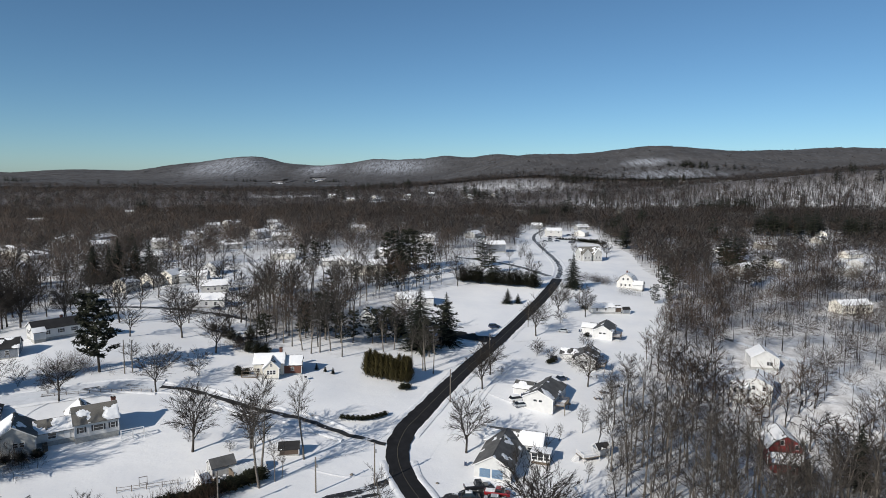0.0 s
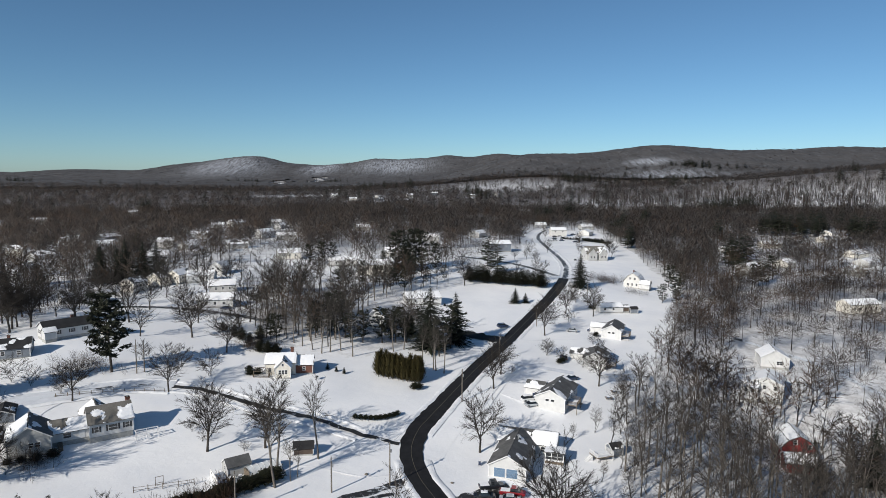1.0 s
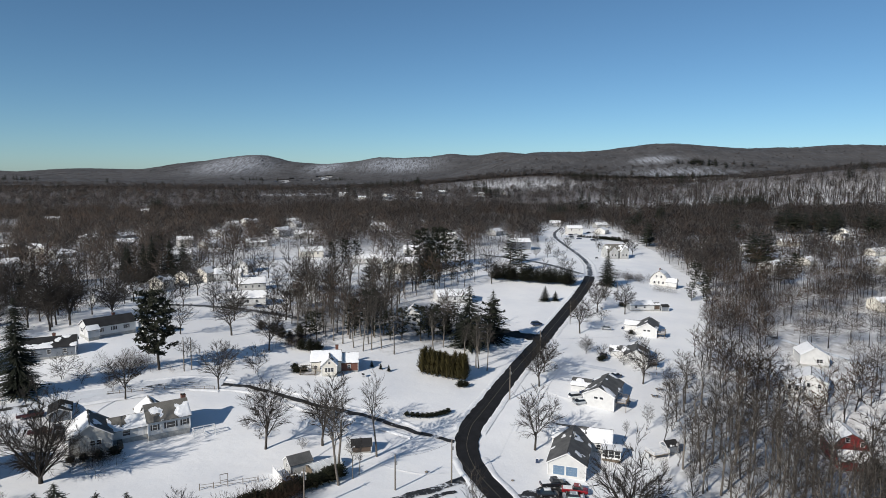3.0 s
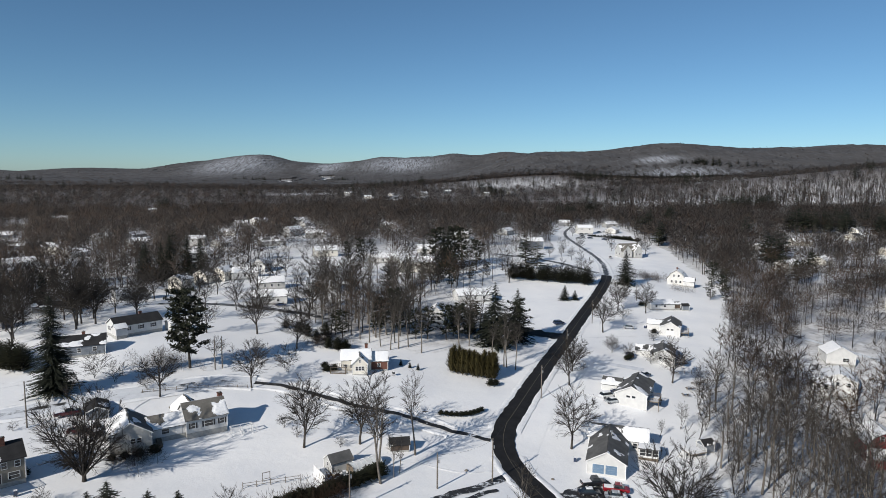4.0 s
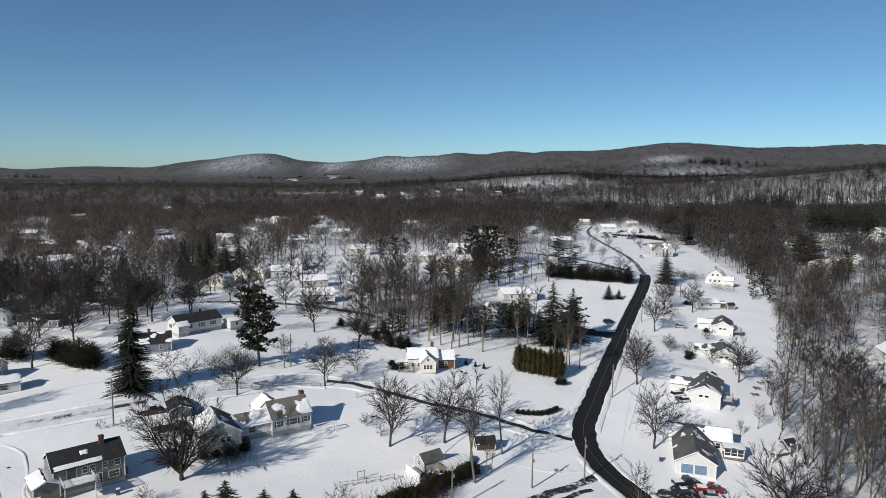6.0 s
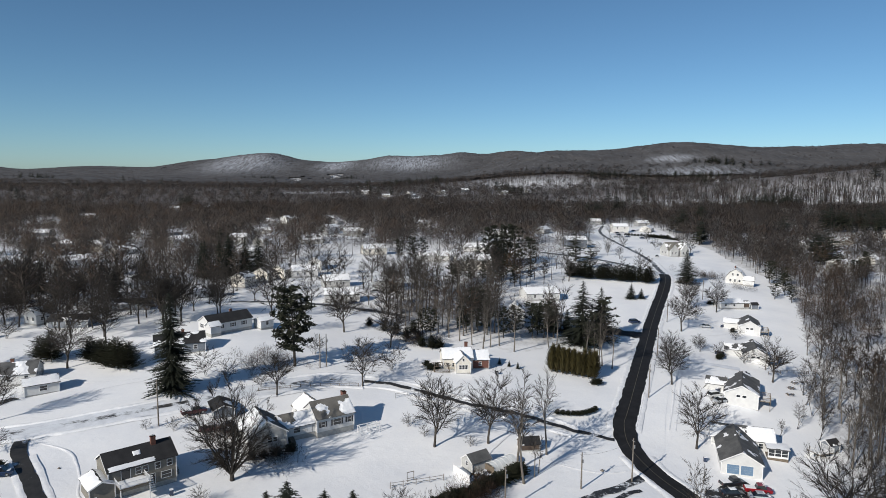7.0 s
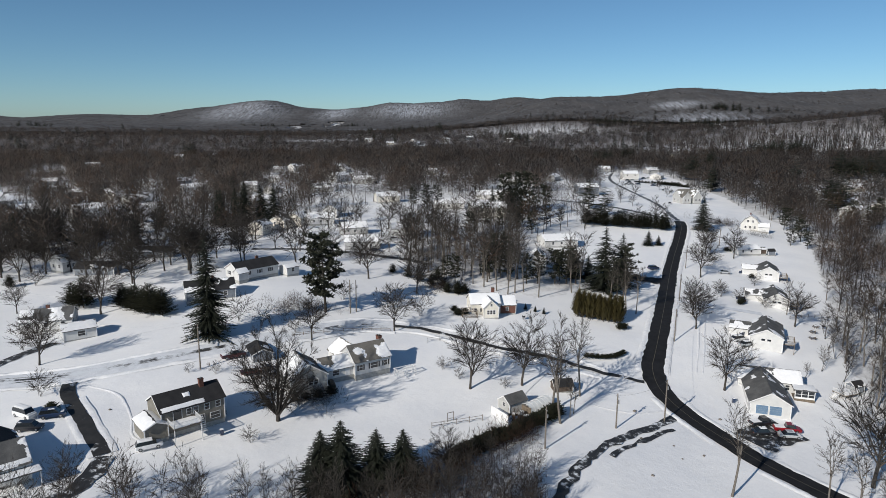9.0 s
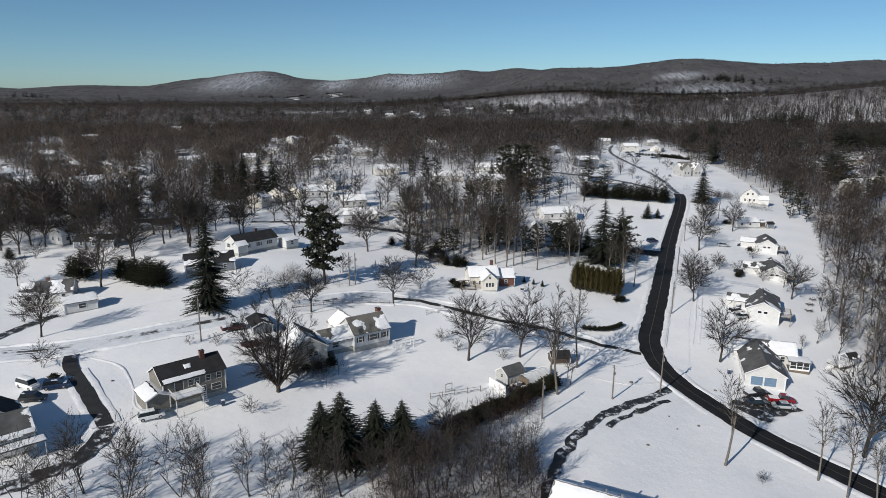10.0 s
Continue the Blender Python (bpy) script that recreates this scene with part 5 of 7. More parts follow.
# ---- bare trees ----
def vase_tree_mesh(seed, H=16.0, stem=0.25, leaders=5, tilt=0.6, limbs=7, subs=5, tw=4, fine=2, reach=0.3, girth=0.014, stems=1, radius=0.42, low=0.2, wide=1.0, rise=0.5):
    """A leafless tree whose trunk parts into several rising leaders, with fine twigs filling a rounded outline."""
    r = random.Random(seed)
    tv, tf, cv, cf = [], [], [], []
    R0, zc, rz = H * radius, H * (1 + low) / 2, H * (1 - low) / 2
    heart = Vector((r.uniform(-0.05, 0.05) * H, r.uniform(-0.05, 0.05) * H, zc))

    def within(p):
        q = p - heart
        m = math.sqrt((q.x * q.x + q.y * q.y) / (R0 * R0) + (q.z / rz) ** 2)
        lump = 1 + 0.22 * noise.noise(Vector((q.x, q.y, q.z)) * (3.5 / H) + Vector((seed, 0, 0)))
        return m < lump

    def fitted(path):
        """The path drawn in towards its root until its tip lies inside the outline."""
        for _ in range(7):
            if within(path[-1]):
                break
            path = [path[0] + (q - path[0]) * 0.86 for q in path]
        return path

    def add(path, radii, sides):
        v, f = tube(path, radii, sides)
        o = len(tv)
        tv.extend(v)
        for a, b, c, d in f:
            tf.extend([(o + a, o + b, o + c), (o + a, o + c, o + d)])

    def sliver(p, q, w):
        w = w * wide * (1.0 if w > 0.06 else 1.25)
        side = (q - p).cross(Vector((r.uniform(-1, 1), r.uniform(-1, 1), r.uniform(-1, 1)))).normalized() * w * 0.5
        mid = p.lerp(q, 0.5) + Vector((r.uniform(-1, 1), r.uniform(-1, 1), r.uniform(-1, 1))) * (q - p).length * 0.07
        o = len(cv)
        if w < 0.065 * wide:
            cv.extend([p - side, p + side, q])
            cf.append((o, o + 1, o + 2))
            return p.lerp(q, 0.5)
        cv.extend([p - side, p + side, mid + side * 0.7, q])
        cf.extend([(o, o + 1, o + 2), (o, o + 2, o + 3)])
        return mid

    def bent(d, a, up=0.0):
        return (d + Vector((r.gauss(0, a), r.gauss(0, a), r.gauss(0, a * 0.7) + up))).normalized()

    def curve(p, d, length, n, wob, up):
        path = [p]
        for i in range(n):
            d = bent(d, wob, up)
            path.append(path[-1] + d * length / n)
        return path

    def along(path, t):
        t = min(t, 0.999) * (len(path) - 1)
        return path[int(t)].lerp(path[int(t) + 1], t % 1)

    for s in range(stems):
        base = Vector((r.uniform(-0.3, 0.3), r.uniform(-0.3, 0.3), -0.4)) if stems > 1 else Vector((0, 0, -0.4))
        d0 = bent(Vector((0, 0, 1)), 0.05 if stems == 1 else 0.22)
        trunk = curve(base, d0, H * stem + 0.4, 3, 0.04, 0.02)
        R = H * girth / stems**0.5
        add(trunk, [R * 1.3, R, R * 0.92, R * 0.85], 7)
        for i in range(leaders):
            az = 6.283 * (i + r.uniform(-0.3, 0.3)) / leaders
            out = tilt * (r.uniform(0.6, 1.3) if i else 0.15)
            d = Vector((math.cos(az) * out, math.sin(az) * out, 1)).normalized()
            ll = H * (1 - stem) * r.uniform(0.85, 1.02) / max(0.8, d.z) * (0.88 if i else 1)
            lead = fitted(curve(along(trunk, r.uniform(0.6, 1.0)), d, ll, 6, 0.065, 0.05))
            rl = R * r.uniform(0.42, 0.62)
            add(lead, [rl * (1 - 0.15 * k) for k in range(7)], 5)
            for j in range(limbs):
                t = 0.1 + 0.9 * (j + r.random()) / limbs
                p = along(lead, t)
                a2 = j * 2.4 + i + r.uniform(-0.6, 0.6)
                bd = (d * rise + Vector((math.cos(a2), math.sin(a2), r.uniform(0.1, 0.6)))).normalized()
                bl = H * reach * (1.15 - 0.65 * t) * r.uniform(0.7, 1.25)
                limb = fitted(curve(p, bd, bl, 4, 0.09, 0.035))
                bl = (limb[-1] - limb[0]).length * 0.4 + bl * 0.6
                rb = rl * (1 - 0.8 * t) * 0.48 + 0.014
                add(limb, [rb, rb * 0.8, rb * 0.6, rb * 0.42, rb * 0.22], 3)
                for k in range(subs):
                    q = along(limb, 0.12 + 0.88 * (k + r.random()) / subs)
                    sd = bent((limb[-1] - limb[0]).normalized() * 0.7 + (q - heart).normalized() * 0.3, 0.33, 0.1)
                    sl = bl * r.uniform(0.4, 0.75)
                    e = q + sd * sl
                    sliver(q, e, 0.07)
                    for g in range(tw):
                        q2 = q.lerp(e, 0.1 + 0.85 * (g + r.random()) / tw)
                        td = bent(sd, 0.36, 0.06)
                        e2 = q2 + td * sl * r.uniform(0.3, 0.62)
                        m2 = sliver(q2, e2, 0.05)
                        for h in range(fine):
                            sliver(m2, m2 + bent(td, 0.38, 0.04) * sl * r.uniform(0.2, 0.45), 0.036)
    return (np.array([tuple(v) for v in tv]), np.array(tf), np.array([tuple(v) for v in cv]), np.array(cf))


def make_tree(arrays, name, label, trunk_mat, twig_mat, category="tree", group=""):
    tv, tf, cv, cf = arrays
    ob = root(name, 0, 0, 0, 0, label, category, group)
    tri_ob("trunk", tv, tf, trunk_mat, ob)
    tri_ob("crown", cv, cf, twig_mat, ob)
    return ob


def stand(ob, x, y, h, own_h, rot, first, squash=1.0):
    """Put a tree, or a copy of it, at a place with a height."""
    s = h / own_h
    m = Matrix.Translation((x, y, gz(x, y))) @ pose(0, 0, 0, 0, 0, rot) @ Matrix.Diagonal((s * squash, s * squash, s, 1))
    if first:
        ob.matrix_world = m
        return ob
    c = copy_thing(ob, Matrix.Identity(4))
    c.matrix_world = m
    return c


BROAD = [vase_tree_mesh(11 + i, 16, 0.26, 6 + i % 2, 0.66, 11, 7, 5, 2, 0.24, 0.0155, radius=0.35 - 0.03 * (i % 3), low=0.22, wide=0.68) for i in range(5)]
BIG = [vase_tree_mesh(19, 20, 0.06, 12, 0.66, 13, 8, 6, 2, 0.18, 0.019, radius=0.37, low=0.06, wide=0.62, rise=0.8)]
YARD = [vase_tree_mesh(111 + i, 15, 0.22, 5, 0.6, 8, 5, 4, 1, 0.26, 0.016, radius=0.34, low=0.2, wide=1.4) for i in range(4)]
TALL = [vase_tree_mesh(31 + i, 20, 0.46, 3, 0.2, 10, 5, 4, 2, 0.15, 0.0095, radius=0.145, low=0.4, wide=0.85, rise=0.9) for i in range(4)]
SMALL = [vase_tree_mesh(51 + i, 6, 0.08, 3, 0.85, 5, 4, 3, 1, 0.34, 0.012, stems=3, radius=0.46, low=0.05, wide=0.9) for i in range(3)]
THICKET = [vase_tree_mesh(61 + i, 14, 0.34, 3, 0.3, 7, 4, 4, 1, 0.18, 0.009, stems=3, radius=0.25, low=0.28, wide=0.6, rise=0.8) for i in range(4)]
WOOD = [vase_tree_mesh(71 + i, 17, 0.44, 3, 0.26, 8, 5, 4, 1, 0.2, 0.0125, radius=0.21 + 0.03 * (i % 3), low=0.4, wide=0.8, rise=0.8) for i in range(6)]
kinds = {}
for key, arrs, own, label, bm in (("broad", BROAD, 16, "broad leafless tree standing on the snowy lawn", bark), ("big", BIG, 20, "great leafless tree branching low beside the gray house", bark), ("yard", YARD, 15, "leafless yard tree among the houses", bark), ("tall", TALL, 20, "tall slender leafless tree", pale_bark), ("small", SMALL, 6, "small leafless garden tree with several stems", bark), ("thicket", THICKET, 14, "leafless many-stemmed tree in a thicket", bark), ("wood", WOOD, 17, "leafless woodland tree with gray bark", pale_bark)):
    kinds[key] = [[make_tree(a, {"broad": "lawn_tree", "big": "lawn_tree", "yard": "yard_tree", "tall": "slender_tree", "small": "garden_tree", "thicket": "thicket_tree", "wood": "woodland_tree"}[key], label, bm, wood_twigs if key in ("wood", "thicket", "tall") else twigs, group={"broad": "bare trees on the lawns", "big": "bare trees on the lawns", "yard": "bare trees of the yards", "tall": "slender trees", "small": "garden trees", "thicket": "thicket trees", "wood": "trees of the near wood"}[key]), own, True] for a in arrs]
tree_rng = random.Random(21)


def plant(key, x, y, h, pick=None, squash=1.0):
    rec = kinds[key][pick if pick is not None else tree_rng.randrange(len(kinds[key]))]
    stand(rec[0], x, y, h, rec[1], tree_rng.uniform(0, 360), rec[2], squash)
    rec[2] = False


for i, (x, y, h) in enumerate([(7.0, 152.0, 16.6), (13.2, 187.7, 14.9), (38.2, 249.5, 17.3), (-55.6, 142.4, 17.0), (-43.3, 145.7, 17.5), (-74.9, 168.4, 14.4), (-87.5, 218.6, 18.6), (-95.0, 158.8, 13.2), 
                                (-153.1, 141.3, 13.5), (-158.7, 179.0, 18.0), (-158.3, 199.1, 16.4), (-70.4, 202.1, 15.7), (-76.3, 290.4, 17.0), (-64.1, 280.4, 17.2), (-191.3, 222.3, 14.8), (-149.8, 230.9, 16.4), (18.5, 113.0, 22.5), (-60.8, 107.0, 10.5), (-136.0, 235.1, 14.0),
                                (-146.3, 213.6, 21.0), (-132.7, 228.3, 16.0), (-143.3, 220.2, 19.0), (-162.2, 205.9, 17.0), (-190.7, 234.4, 18.0), (-182.0, 215.0, 17.0), (-172.0, 226.0, 19.0), (-205.0, 222.0, 18.0), (46.1, 194.4, 14.5), (52.7, 282.6, 15.0), (64.4, 280.5, 15.0), (16.4, 199.4, 13.0), (-77.3, 287.2, 16.0), (-76.8, 259.0, 15.0), (-47.5, 305.1, 17.0), (-198.4, 219.6, 16.0), (-182.4, 179.0, 10.0), (-149.2, 219.4, 21.0), (-210.0, 214.0, 18.0), (-215.0, 222.0, 17.0)]):
    plant("broad", x, y, h, i % 5)
plant("big", -94.7, 123.1, 22.0, 0, 1.05)
for i, (x, y, h) in enumerate([(-37.9, 134.7, 24.0), (-37.0, 129.6, 25.0), (-30.4, 142.5, 21.5), (-34.5, 132.5, 10.4), (-33.4, 134.2, 9.1), (-10.5, 107.0, 20.8), (4.8, 104.2, 16.2), (7.3, 99.6, 16.7), (-4.0, 201.2, 19.4), (-8.4, 204.5, 18.3), (10.5, 97.0, 15), (-1.5, 199.0, 17), (-4.8, 201.8, 18), (-15.2, 219.4, 17), (-41.1, 206.4, 19), (-38.6, 208.2, 21), (-31.1, 206.4, 20), (-44.5, 209, 18), (-35.5, 210.5, 20), (-48.5, 212, 19), (-40.2, 213.5, 18), (-18.5, 216, 18), (-52, 215, 17), (49.1, 205.2, 13)]):
    plant("tall", x, y, h, i % 4)
for i, (x, y, h) in enumerate([(35.0, 225.8, 5.3), (-116.0, 168.3, 7.6), (-109.5, 165.7, 5.7), (-104.8, 169.6, 5.3), (-68.4, 180.9, 8.3), (-192.8, 204.9, 7.3), (-143.4, 125.5, 5.9), (-163.2, 151.6, 7.2), (-100, 162.5, 5), (-97.5, 114.5, 3.5), (-117.8, 137.4, 2.2), (-112, 137.8, 3.2), (-62.0, 150.5, 3.5), (-58, 146.5, 3), (44.5, 210, 6), (52, 270, 6),
                                (60.5, 300, 7), (-47.5, 143.5, 2.6), (20, 200, 2.5), (55, 240, 5), (-78, 186, 7), (-92, 190, 6), (34.4, 221.5, 5.5), (38.8, 216, 5)]):
    plant("small", x, y, h, i % 3, 1.15)
for x, y, h in [(-122, 84, 13), (-115, 88, 14), (-108, 86, 15), (-101, 89, 14), (-96, 85, 14), (-91, 90, 12), (-86, 86, 12), (-104, 80, 14), (-113, 79, 14), (-95, 79, 13), (-124, 78, 14), (-80, 90, 9), (-118, 82, 12),
                (-66, 95, 11), (-60, 98, 10), (-56, 93, 11), (-63, 90, 12), (-53, 99, 10), (-52, 92, 11), (-49, 97, 9), (-68, 89, 11), (-58, 103, 8), (-72, 93, 9), (-85, 92, 11), (-81, 95, 10), (-77, 91, 12), (-73, 96, 9), (-69, 93, 12), (-64.5, 99, 10), (-61, 94, 12), (-55, 97, 11), (-50, 101, 10), (-47, 94, 10), (-57, 107, 8), (-53, 111, 7), (-63, 105, 8), (-67, 103, 7), (-90, 95, 8), (-99, 93, 10), (-110, 92, 10), (-120, 91, 11), (-48, 105, 8), (-45, 108, 8)]:
    plant("thicket", x, y, h)

for x, y, h in [(36, 128, 9), (39, 135, 10), (42, 143, 11), (44, 150, 12), (41, 160, 11), (45, 166, 12), (38, 165, 8), (47, 174, 12), (49, 181, 11), (34, 141, 6), (31, 160, 5), (43, 137, 12), (52, 188, 11), (40, 147.5, 8)]:
    plant("thicket", x, y, h)

# trees of the yards farther back, kept off the houses
yr = np.random.default_rng(17)
yard = np.stack([yr.uniform(-240, 60, 1500), yr.uniform(205, 345, 1500)], -1)
yard = yard[in_clear(yard[:, 0], yard[:, 1]) & ~inside(yard[:, 0], yard[:, 1], WOOD_MIDDLE) & ((yard[:, 0] < -60) | (yard[:, 1] > 330))]
BUILT = [(-181, 221), (-173, 247), (-187, 220), (-192, 217), (-123.8, 207.5), (-113, 213), (-131, 188), (-194, 225), (-50, 190)] + HOME_SPOTS
taken = [(-146.3, 213.6), (-132.7, 228.3), (-162.2, 205.9), (-172, 226), (-77.3, 287.2), (-87.5, 218.6), (-149.8, 230.9), (-136, 235), (-70.4, 202.1)]
for x, y in yard:
    if len(taken) < 130 and all((x - a) ** 2 + (y - c) ** 2 > 90 for a, c in BUILT) and all((x - a) ** 2 + (y - c) ** 2 > (75 if x < -145 else 210 if y < 265 else 175) for a, c in taken):
        taken.append((x, y))
        plant("yard", float(x), float(y), tree_rng.uniform(12, 19))

for x, y in yr.uniform((-262, 226), (-186, 300), (62, 2)):
    if not in_clear(x, y) and all((x - a) ** 2 + (y - c) ** 2 > 60 for a, c in BUILT) and all((x - a) ** 2 + (y - c) ** 2 > 30 for a, c in taken):
        taken.append((x, y))
        plant("yard", float(x), float(y), tree_rng.uniform(14, 20))
for x, y, h in [(88, 562, 10), (106, 512, 9), (113, 538, 11), (75, 470, 10), (60, 452, 12), (47, 431, 9), (55, 433, 8), (59, 419, 9), (98, 470, 9), (118, 455, 12), (123, 481, 13), (126, 500, 12), (70, 600, 12), (96, 620, 12)]:
    plant("yard", x, y, h)

# near wood on the right: trees one by one, the nearest 270
wr = np.random.default_rng(9)
cand = np.stack([wr.uniform(38, 330, 5200), wr.uniform(70, 400, 5200)], -1)
cand = cand[inside(cand[:, 0], cand[:, 1], WOOD_RIGHT)]
homes = np.array([(92.6, 168.6, 11), (89, 160, 8), (102.5, 203, 12), (116, 227, 11), (196, 304, 13), (112, 182, 9), (120, 212, 8), (134, 222, 4), (130, 232, 4), (140, 200, 4), (125, 190, 5), (15, 150, 12), (30, 181, 12), (129.8, 257, 13), (138, 231.5, 12), (141, 202, 13), (173, 247, 15), (183, 290, 14), (152, 216, 10), (150, 280, 9), (170, 330, 12), (118, 165, 8), (122, 150, 9)])
ok = np.ones(len(cand), bool)
for hx, hy, hr in homes:
    ok &= np.hypot(cand[:, 0] - hx, cand[:, 1] - hy) > hr
cand = cand[ok]
kept = []
for p in cand:
    if all((p[0] - q[0]) ** 2 + (p[1] - q[1]) ** 2 > 12.5 for q in kept[-900:]):
        kept.append(p)
kept = np.array(kept)
kept = kept[(kept[:, 1] < 215) | (wr.uniform(0, 1, len(kept)) < 0.86)]
patchy = np.array([noise.noise((a * 0.035, c * 0.028, 12.0)) for a, c in kept])
kept = kept[(kept[:, 1] < 175) | (patchy > -0.36) | (wr.uniform(0, 1, len(kept)) < 0.25)]
rank = np.argsort(np.hypot(kept[:, 0] + 10, kept[:, 1] - 60))
for i in rank[:270]:
    plant("wood", float(kept[i, 0]), float(kept[i, 1]), tree_rng.uniform(12, 19))


def domed(tree, H):
    """Adds, for crown and trunk, normals that point out of the tree, and winds the crown's faces to suit."""
    tv, tf, cv, cf = tree
    heart = cv.mean(axis=0) - np.array((0, 0, 0.12 * H))
    out = cv - heart
    out /= np.linalg.norm(out, axis=1)[:, None] + 1e-9
    out = 0.75 * out + np.array((0, 0, 0.75))
    out /= np.linalg.norm(out, axis=1)[:, None] + 1e-9
    a, b, c = cv[cf[:, 0]], cv[cf[:, 1]], cv[cf[:, 2]]
    back = np.einsum("ij,ij->i", np.cross(b - a, c - a), out[cf[:, 0]]) < 0
    cf = np.where(back[:, None], cf[:, ::-1], cf)
    side = tv * np.array((1, 1, 0)) + np.array((0, 0, 0.001))
    side /= np.linalg.norm(side, axis=1)[:, None] + 1e-9
    return tv, tf, cv, cf, out, side


def mass(name, templates, places, heights, own, mats, label, category="woodland", seed=1, squash=(0.9, 1.2)):
    """Many trees joined: trunks in one mesh, twigs in another; twigs are shaded as a rounded crown."""
    templates = [domed(t, own) for t in templates]
    r = np.random.default_rng(seed)
    ob = root(name, 0, 0, 0, 0, label, category, kind="stuff")
    for part_name, a, b, mat in (("trunks", 0, 1, mats[0]), ("crowns", 2, 3, mats[1])):
        vs, fs, tones, turned, o = [], [], [], [], 0
        rr2 = np.random.default_rng(seed + 7)
        for (x, y), h in zip(places, heights):
            t = templates[rr2.integers(len(templates))]
            v, f = t[a], t[b]
            if not len(v):
                continue
            s, an, q = h / own, rr2.uniform(0, 6.283), rr2.uniform(*squash)
            c, d = np.cos(an), np.sin(an)
            vv = np.empty_like(v)
            vv[:, 0] = (v[:, 0] * c - v[:, 1] * d) * s * q + x
            vv[:, 1] = (v[:, 0] * d + v[:, 1] * c) * s * q + y
            vv[:, 2] = v[:, 2] * s
            nn = np.empty_like(v)
            q0 = t[4] if a else t[5]
            nn[:, 0], nn[:, 1], nn[:, 2] = q0[:, 0] * c - q0[:, 1] * d, q0[:, 0] * d + q0[:, 1] * c, q0[:, 2]
            turned.append(nn)
            vs.append((vv, x, y))
            tones.append(np.full(len(v), rr2.random(), np.float32))
            fs.append(f + o)
            o += len(v)
        z = ground_z(np.array([q[1] for q in vs]), np.array([q[2] for q in vs]))
        for (vv, _, _), zz in zip(vs, z):
            vv[:, 2] += zz
        m = tri_ob(part_name, np.concatenate([q[0] for q in vs]), np.concatenate(fs), mat, ob)
        m.data.shade_smooth()
        m.data.normals_split_custom_set_from_vertices(np.concatenate(turned).astype(np.float32))
        tone = m.data.attributes.new("tone", "FLOAT", "POINT")
        tone.data.foreach_set("value", np.concatenate(tones))
        m["kind"] = "stuff"
    return ob


# far woods: sparse to the eye, so each tree is a trunk and a spray of twigs
def spray(seed, n, w, H=15.0, tw=0.34, radius=0.3, low=0.3, blade=0.2, sweep=0.4):
    """A leafless tree seen from afar: two crossed trunk slivers and upswept blades of twigs that fill a dome."""
    r = random.Random(seed)
    tv = [(-tw / 2, 0, 0), (tw / 2, 0, 0), (tw / 4, 0, H * 0.75), (0, -tw / 2, 0), (0, tw / 2, 0), (0, tw / 4, H * 0.75)]
    tf = [(0, 1, 2), (3, 4, 5)]
    cv, cf = [], []
    heart = Vector((0, 0, H * (1 + low) / 2))
    for i in range(n):
        lift, az = 1 - 1.6 * (i + r.random()) / n, i * 2.4 + r.uniform(-0.5, 0.5)
        flat = math.sqrt(max(0.0, 1 - lift * lift))
        d = Vector((math.cos(az) * flat * radius, math.sin(az) * flat * radius, lift * (1 - low) / 2)) * H
        tip = heart + d * r.uniform(0.6, 1.06)
        way = (d.normalized() + Vector((r.gauss(0, 0.35), r.gauss(0, 0.35), r.gauss(sweep, 0.2)))).normalized()
        b0 = tip - way * H * blade * r.uniform(0.7, 1.3)
        sd = way.cross(Vector((r.uniform(-1, 1), r.uniform(-1, 1), r.uniform(-1, 1)))).normalized() * w
        o = len(cv)
        cv += [tuple(b0), tuple(b0.lerp(tip, 0.65) + sd), tuple(tip)]
        cf.append((o, o + 1, o + 2))
    return np.array(tv), np.array(tf), np.array(cv), np.array(cf)


LIGHT = [vase_tree_mesh(91 + i, 17, 0.28, 3, 0.4, 6, 5, 4, 0, 0.26, 0.011, radius=0.28 + 0.03 * (i % 3), low=0.16, wide=1.9) for i in range(6)]
rest = kept[rank[270:]]
BRUSH = [spray(60 + i, 130, 0.13, 17, 0.32, 0.3, 0.12, 0.2) for i in range(6)]
mass("wood_beyond", BRUSH, rest[240:], wr.uniform(11, 17, len(rest)), 17, (wood_trunk, wood_mass), "bare woodland trees beyond the near wood", seed=22)
rest = rest[:240]
mass("wood_beyond", LIGHT, rest, wr.uniform(11, 17, len(rest)), 17, (wood_trunk, wood_mass), "bare woodland trees behind the near wood", seed=2)
# grove in the middle, between the yards
cm = np.stack([wr.uniform(-76, 0, 1600), wr.uniform(218, 325, 1600)], -1)
cm = cm[inside(cm[:, 0], cm[:, 1], WOOD_MIDDLE)]
keep_m = []
for p in cm:
    if all((p[0] - q[0]) ** 2 + (p[1] - q[1]) ** 2 > (19 if p[1] < 262 else 42) for q in keep_m) and np.hypot(p[0] + 26.6, p[1] - 244) > 6 and not (-35 < p[0] < -15 and 204 < p[1] < 246) and np.hypot(p[0] + 11, p[1] - 291) > 10 and not (-32 < p[0] < -4 and 246 < p[1] < 296):
        keep_m.append(p)
for p in keep_m[:60]:
    plant("wood", float(p[0]), float(p[1]), tree_rng.uniform(13, 20))
mass("middle_grove", LIGHT, keep_m[60:], wr.uniform(12, 20, len(keep_m[60:])), 17, (wood_trunk, wood_mass), "grove of bare trees between the yards", seed=3)


def scatter(n, y0, y1, seed):
    r = np.random.default_rng(seed)
    y = np.sqrt(r.uniform(y0 * y0, y1 * y1, n))
    x = -30 + r.uniform(-1, 1, n) * (0.72 * y + 44)
    return np.stack([x, y], -1), r


